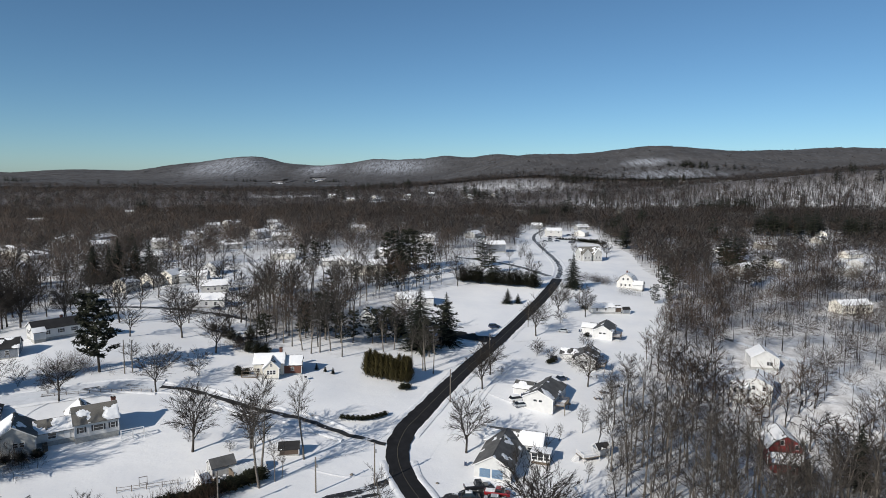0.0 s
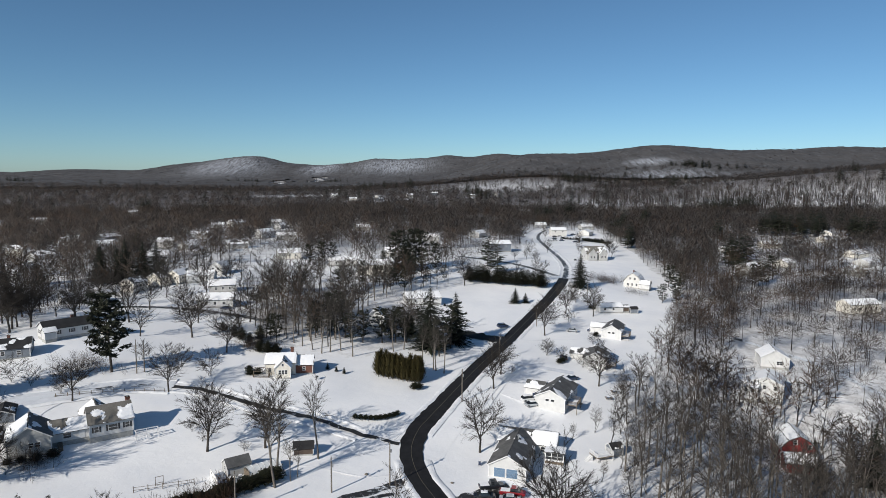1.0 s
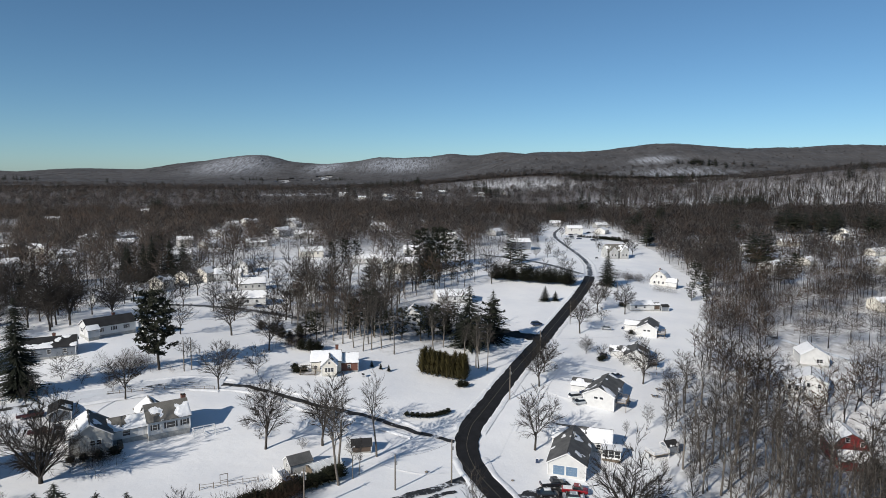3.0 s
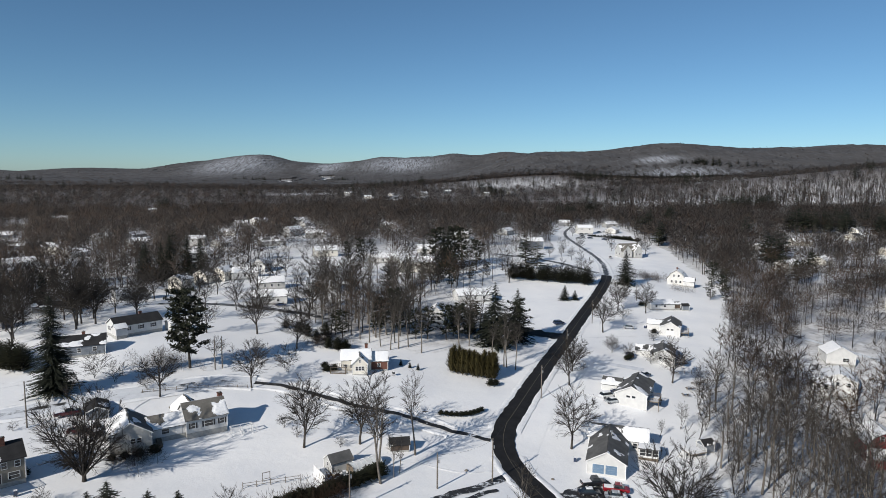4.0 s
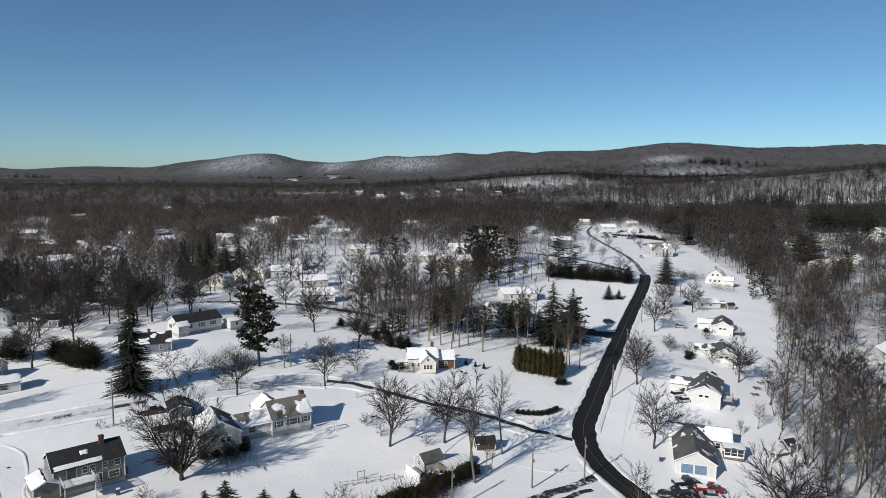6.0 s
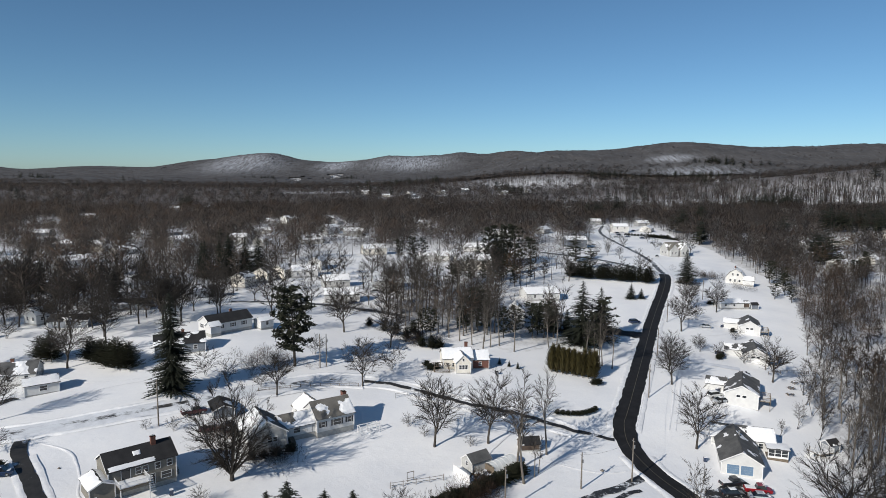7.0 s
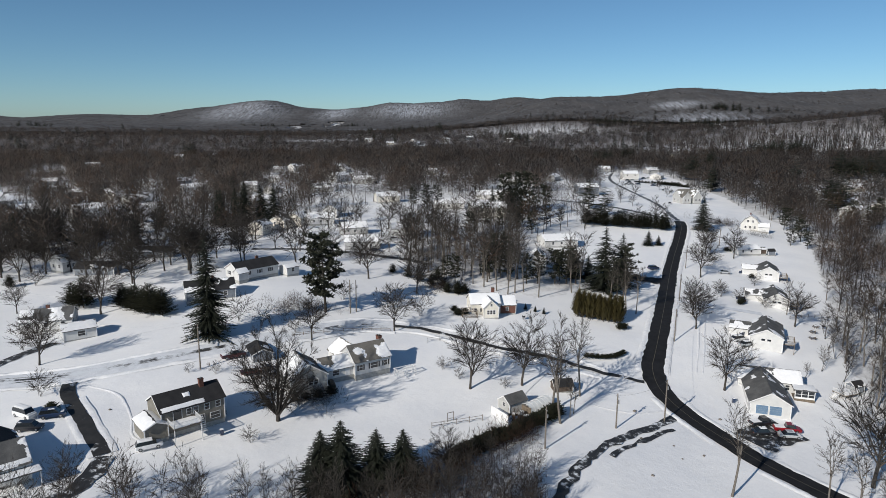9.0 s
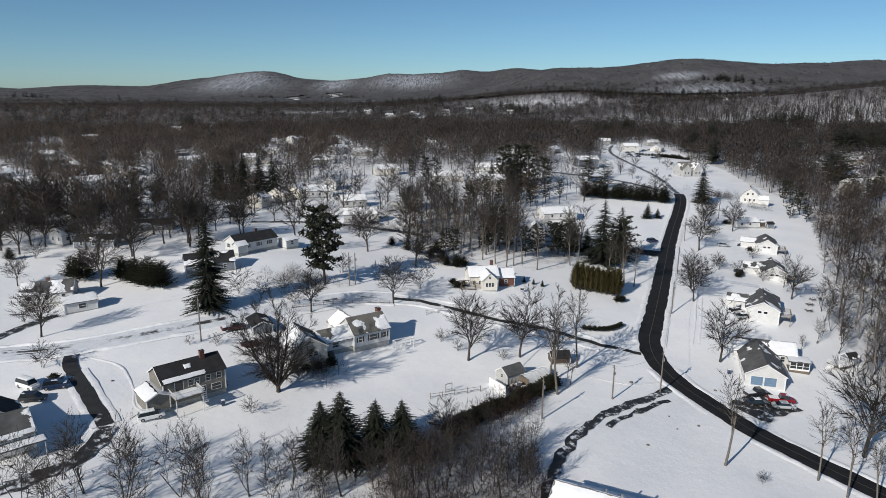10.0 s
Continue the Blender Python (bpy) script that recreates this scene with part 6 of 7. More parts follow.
def thin(p, r, field, at_least):
    """Leave out trees in glades and around houses."""
    k = np.array([noise.noise((a * field, b * field, 2.0)) for a, b in p])
    return p[(k > at_least) & (r.uniform(0, 1, len(p)) < 0.95)]


SPRAYF = [spray(140 + i, 46, 0.3, 15, 0.3, 0.4, 0.1, 0.2) for i in range(8)]
SPRAY = [spray(i, 84, 0.17, 15, 0.3, 0.38, 0.12, 0.2) for i in range(8)]
spots = np.array([(x, y) for x, y, *_ in DISTANT] + [(q[0], q[1]) for q in FAR] + [(-38.5, 355), (-11, 291)])


keep_rng = np.random.default_rng(44)


def away(p, d):
    m = np.ones(len(p), bool)
    for hx, hy in spots:
        m &= np.hypot(p[:, 0] - hx, p[:, 1] - hy + 5) > d
        # the yards run on as thin strips of open ground down the valley
        ux, uy = -hx / math.hypot(hx, hy), -hy / math.hypot(hx, hy)
        along = (p[:, 0] - hx) * ux + (p[:, 1] - hy) * uy
        across = np.abs((p[:, 0] - hx) * uy - (p[:, 1] - hy) * ux)
        m &= (across > 9) | (along < 0) | (along > 95) | (keep_rng.random(len(p)) < (0.22 if hx < -130 else 0.5))
    return p[m]


p1, r1 = scatter(21500, 190, 900, 4)
p1 = p1[~in_clear(p1[:, 0], p1[:, 1]) & ~inside(p1[:, 0], p1[:, 1], WOOD_RIGHT) & ~inside(p1[:, 0], p1[:, 1], WOOD_MIDDLE)]
p1 = away(thin(p1, r1, 0.012, -0.42), 10)
open_yards = np.exp(-(((p1[:, 0] + 20) / 75) ** 2) - ((p1[:, 1] - 385) / 62) ** 2) + 0.75 * np.exp(-(((p1[:, 0] + 112) / 48) ** 2) - ((p1[:, 1] - 365) / 48) ** 2) + 0.8 * np.exp(-(((p1[:, 0] - 30) / 50) ** 2) - ((p1[:, 1] - 450) / 60) ** 2)
patch = np.array([noise.noise((a * 0.05, b * 0.035, 6.0)) for a, b in p1])
dense = (np.abs(p1[:, 0] - 325) < 50) & (p1[:, 1] > 540) & (p1[:, 1] < 615)
p1, patch, open_yards = p1[~dense], patch[~dense], open_yards[~dense]
p1 = p1[(patch > -0.35 + 0.75 * open_yards) | (r1.uniform(0, 1, len(p1)) < 0.12)]
p1 = p1[(p1[:, 1] > 340) | (r1.uniform(0, 1, len(p1)) < 0.62)]
nearer, farther = p1[p1[:, 1] < 430], p1[p1[:, 1] >= 430]
mass("far_wood", LIGHT, nearer[:330], r1.uniform(13, 20, 330), 17, (wood_trunk, valley_mass), "bare trees around the far yards", seed=5)
mass("far_wood", SPRAY, nearer[330:], r1.uniform(11, 18, len(nearer)), 15, (wood_trunk, valley_mass), "bare trees around the far yards", seed=12)
mass("far_wood", SPRAYF, farther, r1.uniform(9, 18, len(farther)) * (1 + 0.3 * np.array([noise.noise((a * 0.02, c * 0.02, 4.0)) for a, c in farther])), 15, (wood_trunk, valley_mass), "bare brown woods filling the valley", seed=6)
p2, r2 = scatter(15500, 900, 1900, 5)
p2 = away(thin(p2, r2, 0.006, -0.5), 13)
slope2 = np.exp(-(((p2[:, 0] - 560) / 420) ** 2) - ((p2[:, 1] - 1040) / 110) ** 2) + 0.7 * np.exp(-(((p2[:, 0] - 170) / 160) ** 2) - ((p2[:, 1] - 1520) / 70) ** 2)
bare_slope = r2.uniform(0, 1, len(p2)) < 0.85 * slope2
stems2, p2 = p2[bare_slope], p2[~bare_slope]
SPRAY2 = [spray(20 + i, 22, 0.55, 15, 0.34, 0.42, 0.1, 0.26) for i in range(6)]
more = np.stack([r2.uniform(230, 900, 5200), r2.uniform(930, 1230, 5200)], -1)
near_slope = np.exp(-(((more[:, 0] - 560) / 400) ** 2) - ((more[:, 1] - 1060) / 110) ** 2)
stems2 = np.concatenate([stems2, more[r2.uniform(0, 1, len(more)) < 0.8 * near_slope]])
STEMS = [spray(220 + i, 16, 0.24, 17, 0.6, 0.2, 0.3, 0.3, 1.2) for i in range(6)]
mass("slope_wood", STEMS, stems2, r2.uniform(13, 20, len(stems2)), 17, (far_mass, far_mass), "slender bare stems standing on a snowy slope", seed=17)
mass("far_wood", SPRAY2, p2, r2.uniform(9, 17, len(p2)), 15, (wood_trunk, far_mass), "bare woods on the far slopes", seed=7)
# closed canopy of the hill woods, with glades where the slopes show snow
cx3, cy3 = np.meshgrid(np.arange(-3300, 3301, 24.0), np.arange(1750, 4300, 24.0))
jig = np.random.default_rng(31)
cx3 = cx3 + jig.uniform(-9, 9, cx3.shape)
cy3 = cy3 + jig.uniform(-9, 9, cy3.shape)
cz3 = ground_z(cx3, cy3) + 6.5 + jig.uniform(-2.2, 2.2, cx3.shape)
glade = np.zeros(cx3.shape)
for ax, ay, sx, sy in ((-1080, 3350, 170, 220), (-240, 3400, 180, 180), (-620, 3450, 90, 180), (620, 1960, 60, 35), (-330, 1900, 110, 70), (-280, 2300, 70, 170), (700, 1680, 130, 80), (640, 1790, 130, 60)):
    glade = np.maximum(glade, np.exp(-(((cx3 - ax) / sx) ** 2) - ((cy3 - ay) / sy) ** 2))
w3 = cx3.shape[1]
fields = np.zeros(cx3.shape)
for ax, ay, sx, sy in ((-735, 2960, 55, 110), (-585, 3030, 36, 150), (-330, 1900, 110, 70), (-280, 2300, 70, 170)):
    fields = np.maximum(fields, np.exp(-(((cx3 - ax) / sx) ** 2) - ((cy3 - ay) / sy) ** 2))
open_land = fields + jig.uniform(-0.5, 0.3, glade.shape) > 0.45
quads3 = [(j * w3 + i, j * w3 + i + 1, (j + 1) * w3 + i + 1, (j + 1) * w3 + i) for j in range(cx3.shape[0] - 1) for i in range(w3 - 1) if not open_land[j, i] and abs(cx3[j, i]) < 0.85 * cy3[j, i]]
canopy = mesh_ob("hill_canopy", np.stack([cx3, cy3, cz3], -1).reshape(-1, 3).tolist(), quads3, hill_mix)
at = canopy.data.attributes.new("glade", "FLOAT", "POINT")
at.data.foreach_set("value", np.clip(glade * 1.3, 0, 1).astype(np.float32).ravel())
tagged(canopy, "closed canopy of bare woods on the far hills", "woodland", kind="stuff")
p3, r3 = scatter(11000, 1850, 4100, 6)
SPRAY3 = [spray(40 + i, 10, 1.3, 15, 0.8, 0.36, 0.1, 0.3) for i in range(6)]
mass("far_wood", SPRAY3, p3, r3.uniform(8, 13, len(p3)), 15, (far_mass, far_mass), "dark woods on the hills at the skyline", seed=8)


# ---- evergreens ----
def conifer_mesh(seed, H=16.0, R=3.6, n=330, droop=0.25, power=0.85, base=0.06, tuft=0.55, ragged=0.25, gap=0.5, sprays=4):
    """A spruce or a clipped evergreen: boughs in uneven whorls, each a row of drooping sprays."""
    r = random.Random(seed)
    tv, tq = tube([Vector((0, 0, -0.4)), Vector((0, 0, H * 0.5)), Vector((0, 0, H * 0.97))], [H * 0.016, H * 0.01, 0.02], 6)
    tf = [t for a, b, c, d in tq for t in ((a, b, c), (a, c, d))]
    cv, cf = [], []
    for i in range(n):
        t = base + (1 - base) * (1 - (1 - i / n) ** 0.75)
        az = i * 2.39996 + r.uniform(-0.3, 0.3)
        z = H * t + r.gauss(0, 0.012 * H)
        lobe = 1 + ragged * (1.1 * noise.noise(Vector((math.cos(az) * 1.4, math.sin(az) * 1.4, t * 9 + seed))) + gap * math.sin(t * 55 + 2 * math.sin(az + seed)))
        length = max(0.12, R * max(0.0, 1 - t) ** power * lobe * r.uniform(1 - ragged * 0.7, 1 + ragged * 0.5) + 0.1)
        out = Vector((math.cos(az), math.sin(az), 0))
        side = Vector((-out.y, out.x, 0))
        tip = out * length + Vector((0, 0, z - length * droop * r.uniform(0.5, 1.5)))
        root_p = out * length * 0.05 + Vector((0, 0, z + 0.1))
        for k in range(sprays):
            at_k = k * 4.0 / sprays
            a = root_p.lerp(tip, 0.15 + 0.24 * at_k)
            w = tuft * (0.45 + 0.22 * length) * (1 - 0.17 * at_k) * r.uniform(0.6, 1.2)
            drop = Vector((0, 0, -w * r.uniform(0.1, 0.8)))
            e = root_p.lerp(tip, min(1.1, 0.15 + 0.24 * at_k + 1.4 / sprays)) + side * r.uniform(-0.5, 0.5) * w
            o = len(cv)
            cv.extend([a, a + side * w * r.uniform(0.6, 1.2) + drop, e + drop * 0.3, a - side * w * r.uniform(0.6, 1.2) + drop])
            cf.extend([(o, o + 1, o + 2), (o, o + 2, o + 3)])
    top = Vector((0, 0, H))
    o = len(cv)
    cv.extend([Vector((0.18, 0, H * 0.93)), Vector((-0.1, 0.15, H * 0.93)), top])
    cf.append((o, o + 1, o + 2))
    return np.array([tuple(v) for v in tv]), np.array(tf), np.array([tuple(v) for v in cv]), np.array(cf)


def pine_mesh(seed, H=16.0, R=4.2, limbs=34, tufts=9, base=0.22):
    """A ragged pine: bare lower trunk, uneven upswept limbs that carry clumps of needles."""
    r = random.Random(seed)
    tv, tf, cv, cf = [], [], [], []

    def add(path, radii, sides):
        v, f = tube(path, radii, sides)
        o = len(tv)
        tv.extend(v)
        for a, b, c, d in f:
            tf.extend([(o + a, o + b, o + c), (o + a, o + c, o + d)])

    lean = Vector((r.uniform(-0.05, 0.05) * H, r.uniform(-0.05, 0.05) * H, 0))
    add([Vector((0, 0, -0.4)), lean * 0.4 + Vector((0, 0, H * 0.5)), lean + Vector((0, 0, H * 0.97))], [H * 0.017, H * 0.012, 0.03], 6)
    for i in range(limbs):
        t = base + (1 - base) * (i + r.random()) / limbs
        az = i * 2.4 + r.uniform(-0.6, 0.6)
        length = R * r.uniform(0.55, 1.2) * (0.35 + 0.75 * math.sin(math.pi * min(1.0, (1.02 - t) / (1 - base) * 0.72 + 0.1)))
        out = Vector((math.cos(az), math.sin(az), r.uniform(-0.05, 0.45)))
        p0 = lean * t + Vector((0, 0, H * t))
        p1 = p0 + out * length
        add([p0, p0.lerp(p1, 0.5) - Vector((0, 0, 0.15)), p1], [0.09, 0.06, 0.02], 3)
        for k in range(tufts):
            c = p0.lerp(p1, 0.3 + 0.75 * (k + r.random()) / tufts) + Vector((r.gauss(0, 0.28), r.gauss(0, 0.28), r.gauss(0.15, 0.22))) * (H / 16)
            for q in range(5):
                d = Vector((r.gauss(0, 1), r.gauss(0, 1), r.gauss(0.3, 0.7))).normalized()
                sd = d.cross(Vector((r.gauss(0, 1), r.gauss(0, 1), r.gauss(0, 1)))).normalized() * 0.17 * (H / 16)
                ln = r.uniform(0.45, 0.95) * (H / 16)
                o = len(cv)
                cv.extend([c - d * ln * 0.4, c + sd, c + d * ln, c - sd])
                cf.extend([(o, o + 1, o + 2), (o, o + 2, o + 3)])
    return np.array([tuple(v) for v in tv]), np.array(tf), np.array([tuple(v) for v in cv]), np.array(cf)


SPRUCE = [conifer_mesh(3 + i, 16, 4.0, 640, 0.16, 0.74, 0.04, 0.34, 0.4, sprays=7) for i in range(3)]
GREAT = [conifer_mesh(8, 25, 5.0, 1500, 0.16, 0.62, 0.05, 0.3, 0.5, sprays=11)]
NARROW = [conifer_mesh(13 + i, 16, 3.8, 320, 0.15, 0.75) for i in range(3)]
PINE = [pine_mesh(23, 16, 3.9, 62, 14, 0.2)] + [pine_mesh(23 + i, 16, 4.0, 38, 10, 0.12 + 0.05 * (i % 2)) for i in range(1, 4)]
ARBOR = [conifer_mesh(33 + i, 5, 1.15, 420, -1.1, 0.5, 0.02, 0.26, 0.3, 0.0) for i in range(3)]
YEW = [conifer_mesh(43 + i, 6, 2.6, 420, -0.35, 0.5, 0.03, 0.26, 0.45, sprays=7) for i in range(2)]
BUSH = [conifer_mesh(53 + i, 1.2, 0.85, 120, -0.3, 0.5, 0.05, 0.3, 0.3) for i in range(2)]
for key, arrs, own, nm, label, mat, grp in (("great", GREAT, 25, "spruce_tree", "towering dark spruce beside the snow-packed lane", spruce_green, "spruces"), ("spruce", SPRUCE, 16, "spruce_tree", "dark green spruce with drooping boughs", spruce_green, "spruces"), ("narrow", NARROW, 16, "fir_tree", "narrow dark evergreen standing in snow", spruce_green, "narrow evergreens"), ("pine", PINE, 16, "pine_tree", "ragged dark pine with open crown", pine_green, "pines"),
                                            ("arbor", ARBOR, 5, "arborvitae", "olive-brown clipped arborvitae in a close row", hedge_olive, "arborvitae row"), ("yew", YEW, 6, "evergreen_bush", "big rounded dark evergreen bush", hedge_dark, "evergreen bushes"), ("bush", BUSH, 1.2, "shrub", "low dark evergreen shrub in the snow", hedge_dark, "low shrubs")):
    kinds[key] = [[make_tree(a, nm, label, bark, mat, "tree" if key not in ("bush", "yew") else "bush", grp), own, True] for a in arrs]
for x, y, h in [(-119.6, 155.9, 25.3)]:
    plant("great", x, y, h, 0, 0.95)
plant("pine", -95.0, 178.7, 21.5, 0, 1.1)
for i, (x, y, h) in enumerate([(-81.9, 101.2, 10.8), (-78.5, 101.0, 12.8), (-73.0, 103.3, 10.4), (-68.5, 104.5, 10.0)]):
    plant("spruce", x, y, h, i % 3, 1.65)
for i, (x, y, h) in enumerate([(-166.7, 184.8, 8.8), (-154.8, 183.8, 7.4), (-148.8, 179.8, 7.6), (-143.2, 176.4, 8.8), (-139.5, 175.0, 7.8), (-170.5, 186, 7), (-200, 203, 4), (-151.5, 182.5, 6.5), (-146, 178.5, 7), (-57.5, 202.5, 4.2), (-60.5, 203.5, 3.6), (-55, 203.2, 3.4), (-66, 212, 4), (-62, 210, 3.5), (-70, 217, 4.5), (-74, 222, 4), (-64, 218, 5), (-80, 228, 3.5)]):
    plant("yew", x, y, h, i % 2, 1.1)
for i, (x, y, h) in enumerate([(-174.6, 328.3, 19.3), (-163.2, 330.3, 23.1), (-149.7, 335.7, 21.2), (-200.5, 317.2, 15.3), (-168.5, 332, 19), (-156, 334, 21), (-178, 333, 18), (-187, 262, 13), (-214, 268, 12), (-224, 256, 14), (-228, 280, 15), (-205, 300, 12), (-236, 262, 15)]):
    plant("spruce", x, y, h, i % 3, 1.25)
for i, (x, y, h) in enumerate([(-6.2, 222.2, 22.6), (2.9, 233.7, 18.8), (-8.5, 237.6, 9), (-13.6, 239.3, 7.5), (68.4, 327.6, 17.5), (32.0, 297.0, 7.1), (36.8, 297.5, 4.8)]):
    plant("spruce", x, y, h, i % 3, 1.25 if h > 10 else 1.5)
for i, (x, y, h) in enumerate([(-28.9, 372, 22), (-21.0, 373, 24), (-13.1, 374, 23), (-24.0, 379, 23), (-17, 380, 22), (-35.0, 366, 16), (-5, 366, 17), (-41.8, 321.9, 12), (-20, 311.3, 10), (-0.6, 343.4, 8), (-10, 330, 9), (-27, 314, 9), (-72, 380, 14), (-66, 384, 13), (-80, 383, 12), (-35.0, 320.4, 9.5), (-40.4, 316, 9), (-30, 322, 8), (-24, 326, 9), (-18, 330, 8)]):
    plant("spruce" if i % 2 and h > 14 else "pine", x, y, h, 1 + i % 2, 1.0)
for i, (x, y, h) in enumerate([(-15, 236, 8), (-38, 238, 10), (-42, 255, 10), (-12, 246, 8), (-50, 300, 11), (-3, 216, 13), (1, 226, 16), (105, 311, 9), (110, 305, 8), (115, 321, 11), (168, 368, 14), (172, 357, 13), (194, 381, 14), (180, 364, 12), (122, 351, 12), (126, 344, 10), (-39.5, 223.2, 12), (-42, 231, 14), (-46, 222, 12), (-18, 245, 8), (-15, 228, 8), (-58, 216, 9), (-61, 220, 8), (-46, 226, 11), (-10.9, 258.9, 7), (-33.4, 219.5, 10), (-29.5, 221, 11), (-23, 223.5, 12), (-18.6, 226, 12.5), (-20.5, 229, 11), (-27, 333, 10), (-21, 340, 11), (-13, 352, 11), (-33, 321, 10), (-25, 327, 10), (-17, 346, 11)]):
    plant("pine", x, y, h, 1 + i % 3, 1.15)
for x, y, h in [(103.9, 152.7, 16.6), (97.5, 176.5, 6), (100.5, 172, 5), (-31.6, 191.1, 2.1), (-34.1, 192.1, 1.9), (-36.9, 193.1, 2.1)]:
    plant("spruce" if h > 10 else "narrow", x, y, h, None, 1.4 if h < 3 else 1.1)
plant("yew", 91.6, 154.4, 6.5, 0)
for i in range(9):
    t = i / 8
    plant("arbor", -21.4 + 12.0 * t + tree_rng.uniform(-0.15, 0.15), 192.0 - 3.0 * t + tree_rng.uniform(-0.25, 0.25), tree_rng.uniform(6.4, 8.2), i % 3, tree_rng.uniform(0.8, 1.0))
    plant("arbor", -20.7 + 12.0 * t, 193.8 - 3.0 * t, tree_rng.uniform(6.4, 8.0), (i + 1) % 3, 0.95)
for i in range(15):
    t = i / 14
    plant("yew", 12 + 37 * t + tree_rng.uniform(-1, 1), 342.5 - 19 * t + tree_rng.uniform(-1, 1), tree_rng.uniform(6.5, 9.5), i % 2, tree_rng.uniform(0.9, 1.15))
for i in range(10):
    t = i / 9
    a = Vector((-24.6, 162.6, 0)).lerp(Vector((-14.0, 166.8, 0)), t)
    plant("bush", a.x + 0.6 * math.sin(t * 3.1), a.y - 1.4 * math.sin(t * 3.14), 1.3, i % 2)
for x, y in ((-106, 122), (-137.5, 119.5), (-88.5, 133.2), (-91, 132), (-93, 130.6), (-86, 135), (-57.5, 183.5), (-55.6, 184.6), (-58.6, 186), (-10.2, 184.6), (-8.8, 185.2), (24.5, 186.5), (38.5, 214.0), (37.2, 212.6), (58.5, 250.6), (66.0, 292.0), (68.2, 291.2)):
    plant("bush", x, y, tree_rng.uniform(1.3, 2.0), None, 1.1)
for i in range(13):
    plant("bush", 105 + i * 2.4, 562 - i * 1.1 + (i % 2) * 0.8, tree_rng.uniform(1.8, 2.8), i % 2)
    plant("bush", 120 + i * 1.3, 552 - i * 1.6, tree_rng.uniform(1.8, 3.0), i % 2)
# dark hedge running down from the garden shed, with scrub in front
for i in range(34):
    t = i / 33
    a = Vector((-37.4, 132.8, 0)).lerp(Vector((-60.5, 111.0, 0)), t)
    plant("bush", a.x + tree_rng.uniform(-0.4, 0.4), a.y + tree_rng.uniform(-0.4, 0.4), tree_rng.uniform(2.4, 3.2), i % 2, 0.9)
SCRUB = [spray(131 + i, 70, 0.04, 3.2, 0.06, 0.5, -0.3, 0.28) for i in range(4)]
sp = np.stack([wr.uniform(-66, -42, 420), wr.uniform(94, 126, 420)], -1)
sp = sp[(np.abs((sp[:, 0] + 49) - (sp[:, 1] - 120) * 1.0) < 5.0) & (sp[:, 1] > 98)]
sp = np.concatenate([sp, np.stack([wr.uniform(-72, -45, 250), wr.uniform(84, 109, 250)], -1), np.stack([wr.uniform(-86, -66, 50), wr.uniform(86, 97, 50)], -1)])
mass("scrub", SCRUB, sp, wr.uniform(2.2, 5.6, len(sp)), 3.2, (scrub_twig, scrub_twig), "tangle of reddish-brown scrub beside the hedge", "scrub", seed=9)
ge = np.stack([wr.uniform(42, 200, 900), wr.uniform(100, 320, 900)], -1)
ge = ge[inside(ge[:, 0], ge[:, 1], WOOD_RIGHT)][:360]
gm = np.stack([wr.uniform(-74, -4, 260), wr.uniform(222, 320, 260)], -1)
ge = np.concatenate([ge, gm[inside(gm[:, 0], gm[:, 1], WOOD_MIDDLE)], np.stack([wr.uniform(-100, -62, 60), 252 + wr.uniform(-4, 4, 60)], -1), np.stack([wr.normal(-103, 6, 40), wr.normal(179, 3, 40)], -1), np.stack([wr.normal(88, 5, 70), wr.normal(355, 7, 70)], -1), np.stack([wr.normal(97, 4, 12), wr.normal(326, 2, 12)], -1), np.stack([wr.uniform(-215, -150, 160), wr.uniform(228, 262, 160)], -1), np.stack([wr.normal(-62, 4, 40), wr.normal(208, 3, 40)], -1), np.stack([wr.normal(-89, 3.0, 26), wr.normal(131, 1.6, 26)], -1), np.stack([wr.normal(-103, 2.5, 18), wr.normal(137.5, 2.0, 18)], -1)])
mass("undergrowth", SCRUB, ge, wr.uniform(2, 5, len(ge)), 3.2, (wood_mass, wood_mass), "bare undergrowth between the woodland trees", "scrub", seed=10)
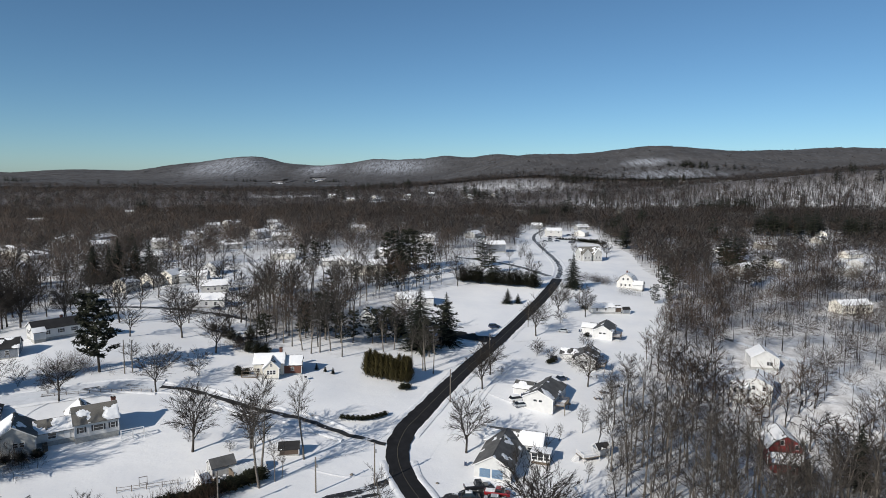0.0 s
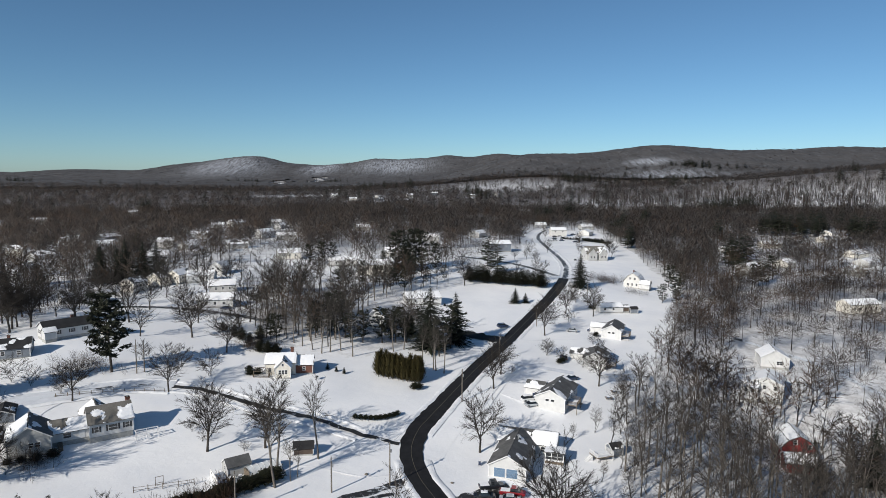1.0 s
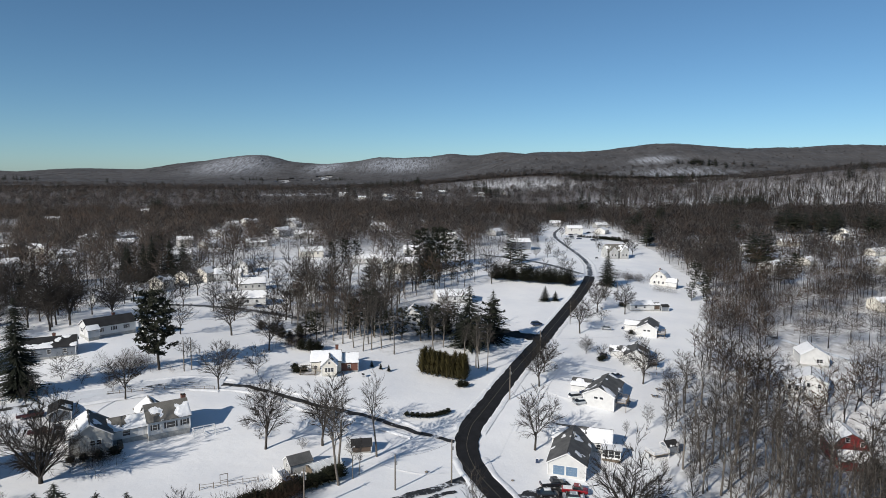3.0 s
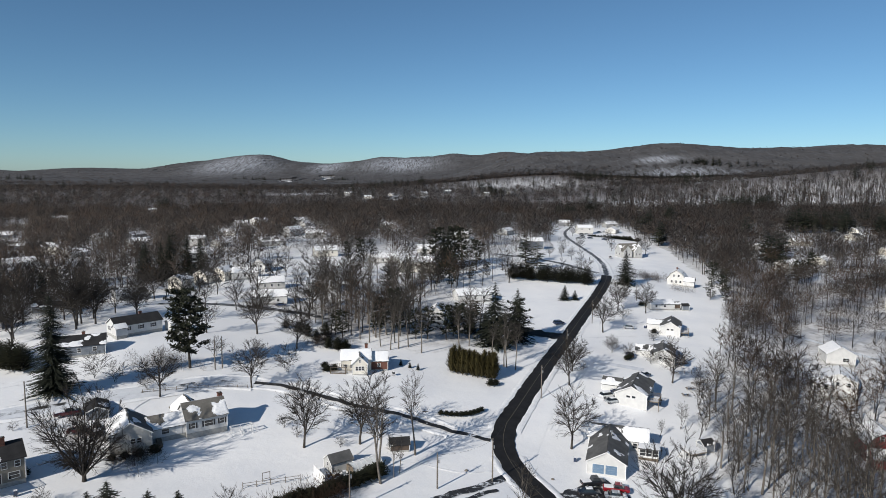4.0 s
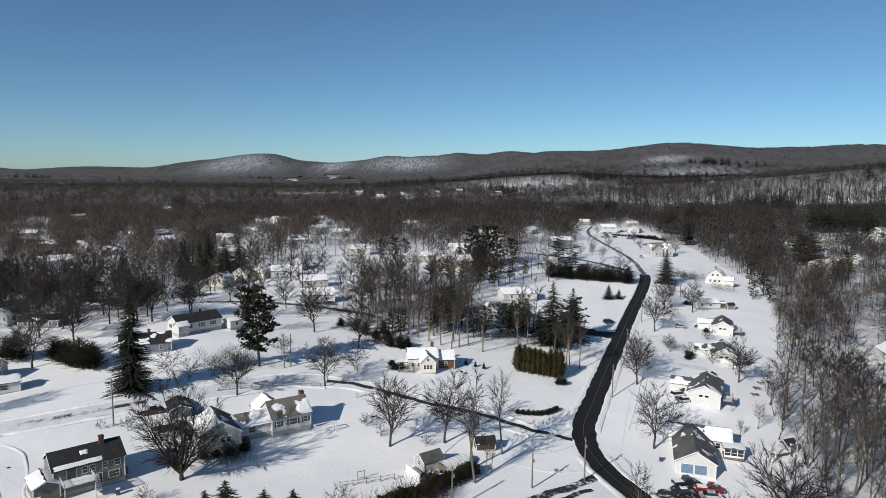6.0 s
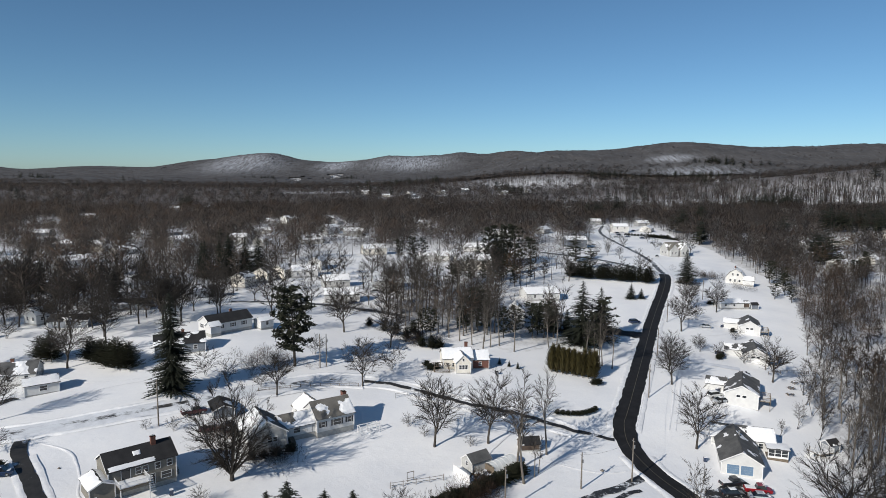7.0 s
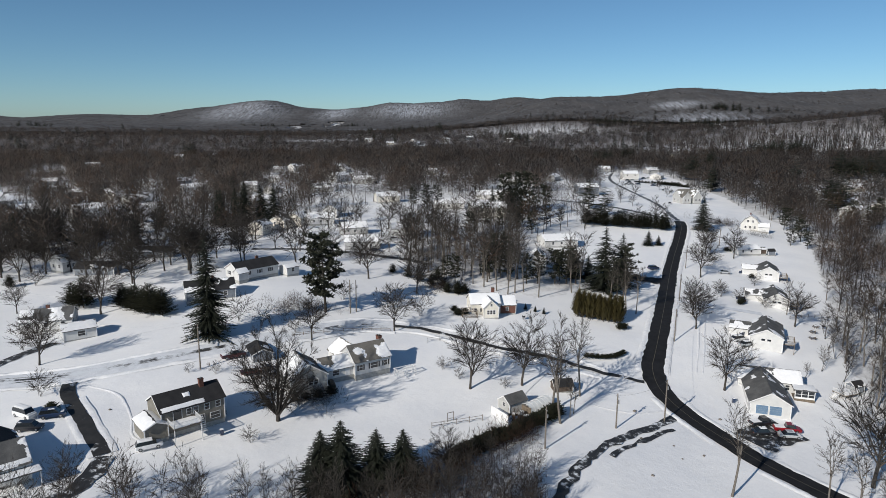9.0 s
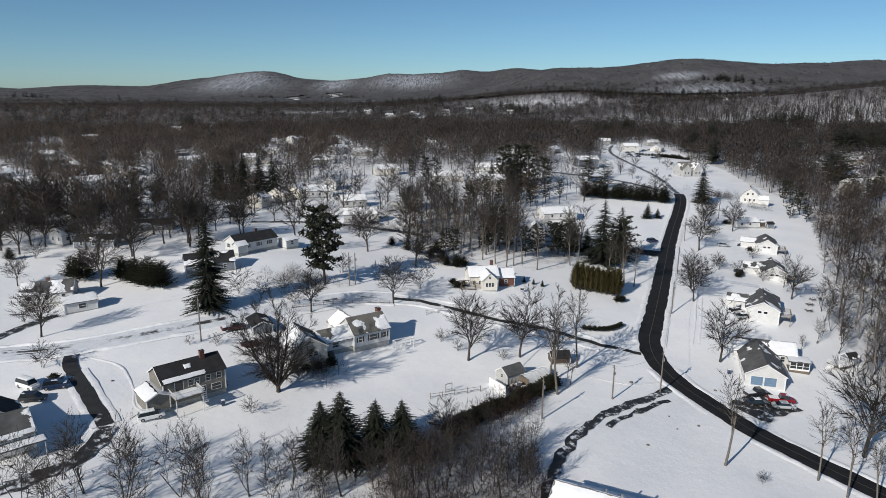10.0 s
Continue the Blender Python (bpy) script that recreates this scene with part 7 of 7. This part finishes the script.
# evergreens among the far woods
fe, rf = scatter(900, 330, 2000, 15)
k = np.array([noise.noise((a * 0.008, b * 0.008, 9.0)) for a, b in fe])
fe = fe[(k > 0.22) & ~in_clear(fe[:, 0], fe[:, 1])]
CLUMPS = [(730, 1890, 45, 12, 34), (330, 618, 20, 10, 24), (368, 676, 18, 9, 15), (430, 935, 30, 8, 26), (380, 905, 10, 8, 9), (204, 672, 6, 5, 5), (157, 598, 6, 5, 5), (153, 775, 6, 5, 6), (114, 725, 6, 5, 4), (-416, 925, 8, 6, 6), (600, 1720, 60, 12, 30), (325, 1600, 12, 9, 10), (394, 590, 14, 8, 12), (66, 1354, 10, 8, 7), (80, 1215, 16, 9, 10), (399, 1637, 30, 10, 14), (311, 1622, 18, 9, 8), (-1308, 2000, 50, 15, 16), (-880, 2960, 60, 14, 16), (-105, 1581, 34, 8, 12), (-180, 1560, 30, 8, 8), (-432, 967, 7, 5, 4), (189, 421, 6, 5, 6), (140, 520, 8, 7, 3), (118, 735, 6, 5, 5), (-491, 2950, 40, 15, 12)]
fe = np.concatenate([np.stack([rf.normal(cx, sx, k2), rf.normal(cy, sy, k2)], -1) for cx, cy, sx, sy, k2 in CLUMPS] + [fe[:90]])
FARGREEN = [conifer_mesh(83 + i, 16, 4.4, 52, -0.05, 0.42, 0.12, 1.2, 0.5) for i in range(3)]
mass("far_evergreens", FARGREEN, fe, rf.uniform(16, 25, len(fe)), 16, (wood_trunk, pine_green), "dark evergreens among the far woods", seed=11, squash=(0.8, 1.3))

# stones and stumps poking through the snow of the near lawn
for x, y, q in ((-23, 112, 0.3), (-21, 126, 0.35), (-15, 124, 0.25), (-10, 121, 0.3), (-19, 138, 0.4), (0, 137.5, 0.35), (-15, 119, 0.2), (-117.5, 124, 0.3), (-88, 106, 0.3), (-127, 121, 0.3)):
    me = bpy.data.meshes.new("stone")
    bm = bmesh.new()
    bmesh.ops.create_icosphere(bm, subdivisions=2, radius=q)
    for vert in bm.verts:
        vert.co *= 1 + 0.35 * noise.noise(vert.co * 3 + Vector((x, y, 0)))
        vert.co.z *= 0.6
    bm.to_mesh(me)
    bm.free()
    me.materials.append(pole_wood)
    st = new("stone", me)
    st.location = (x, y, gz(x, y) - 0.05)
    tagged(st, "small dark stone poking through the snow", "stone", "stones in the lawn")
plant("small", -6, 102, 2.4, 0, 1.0)
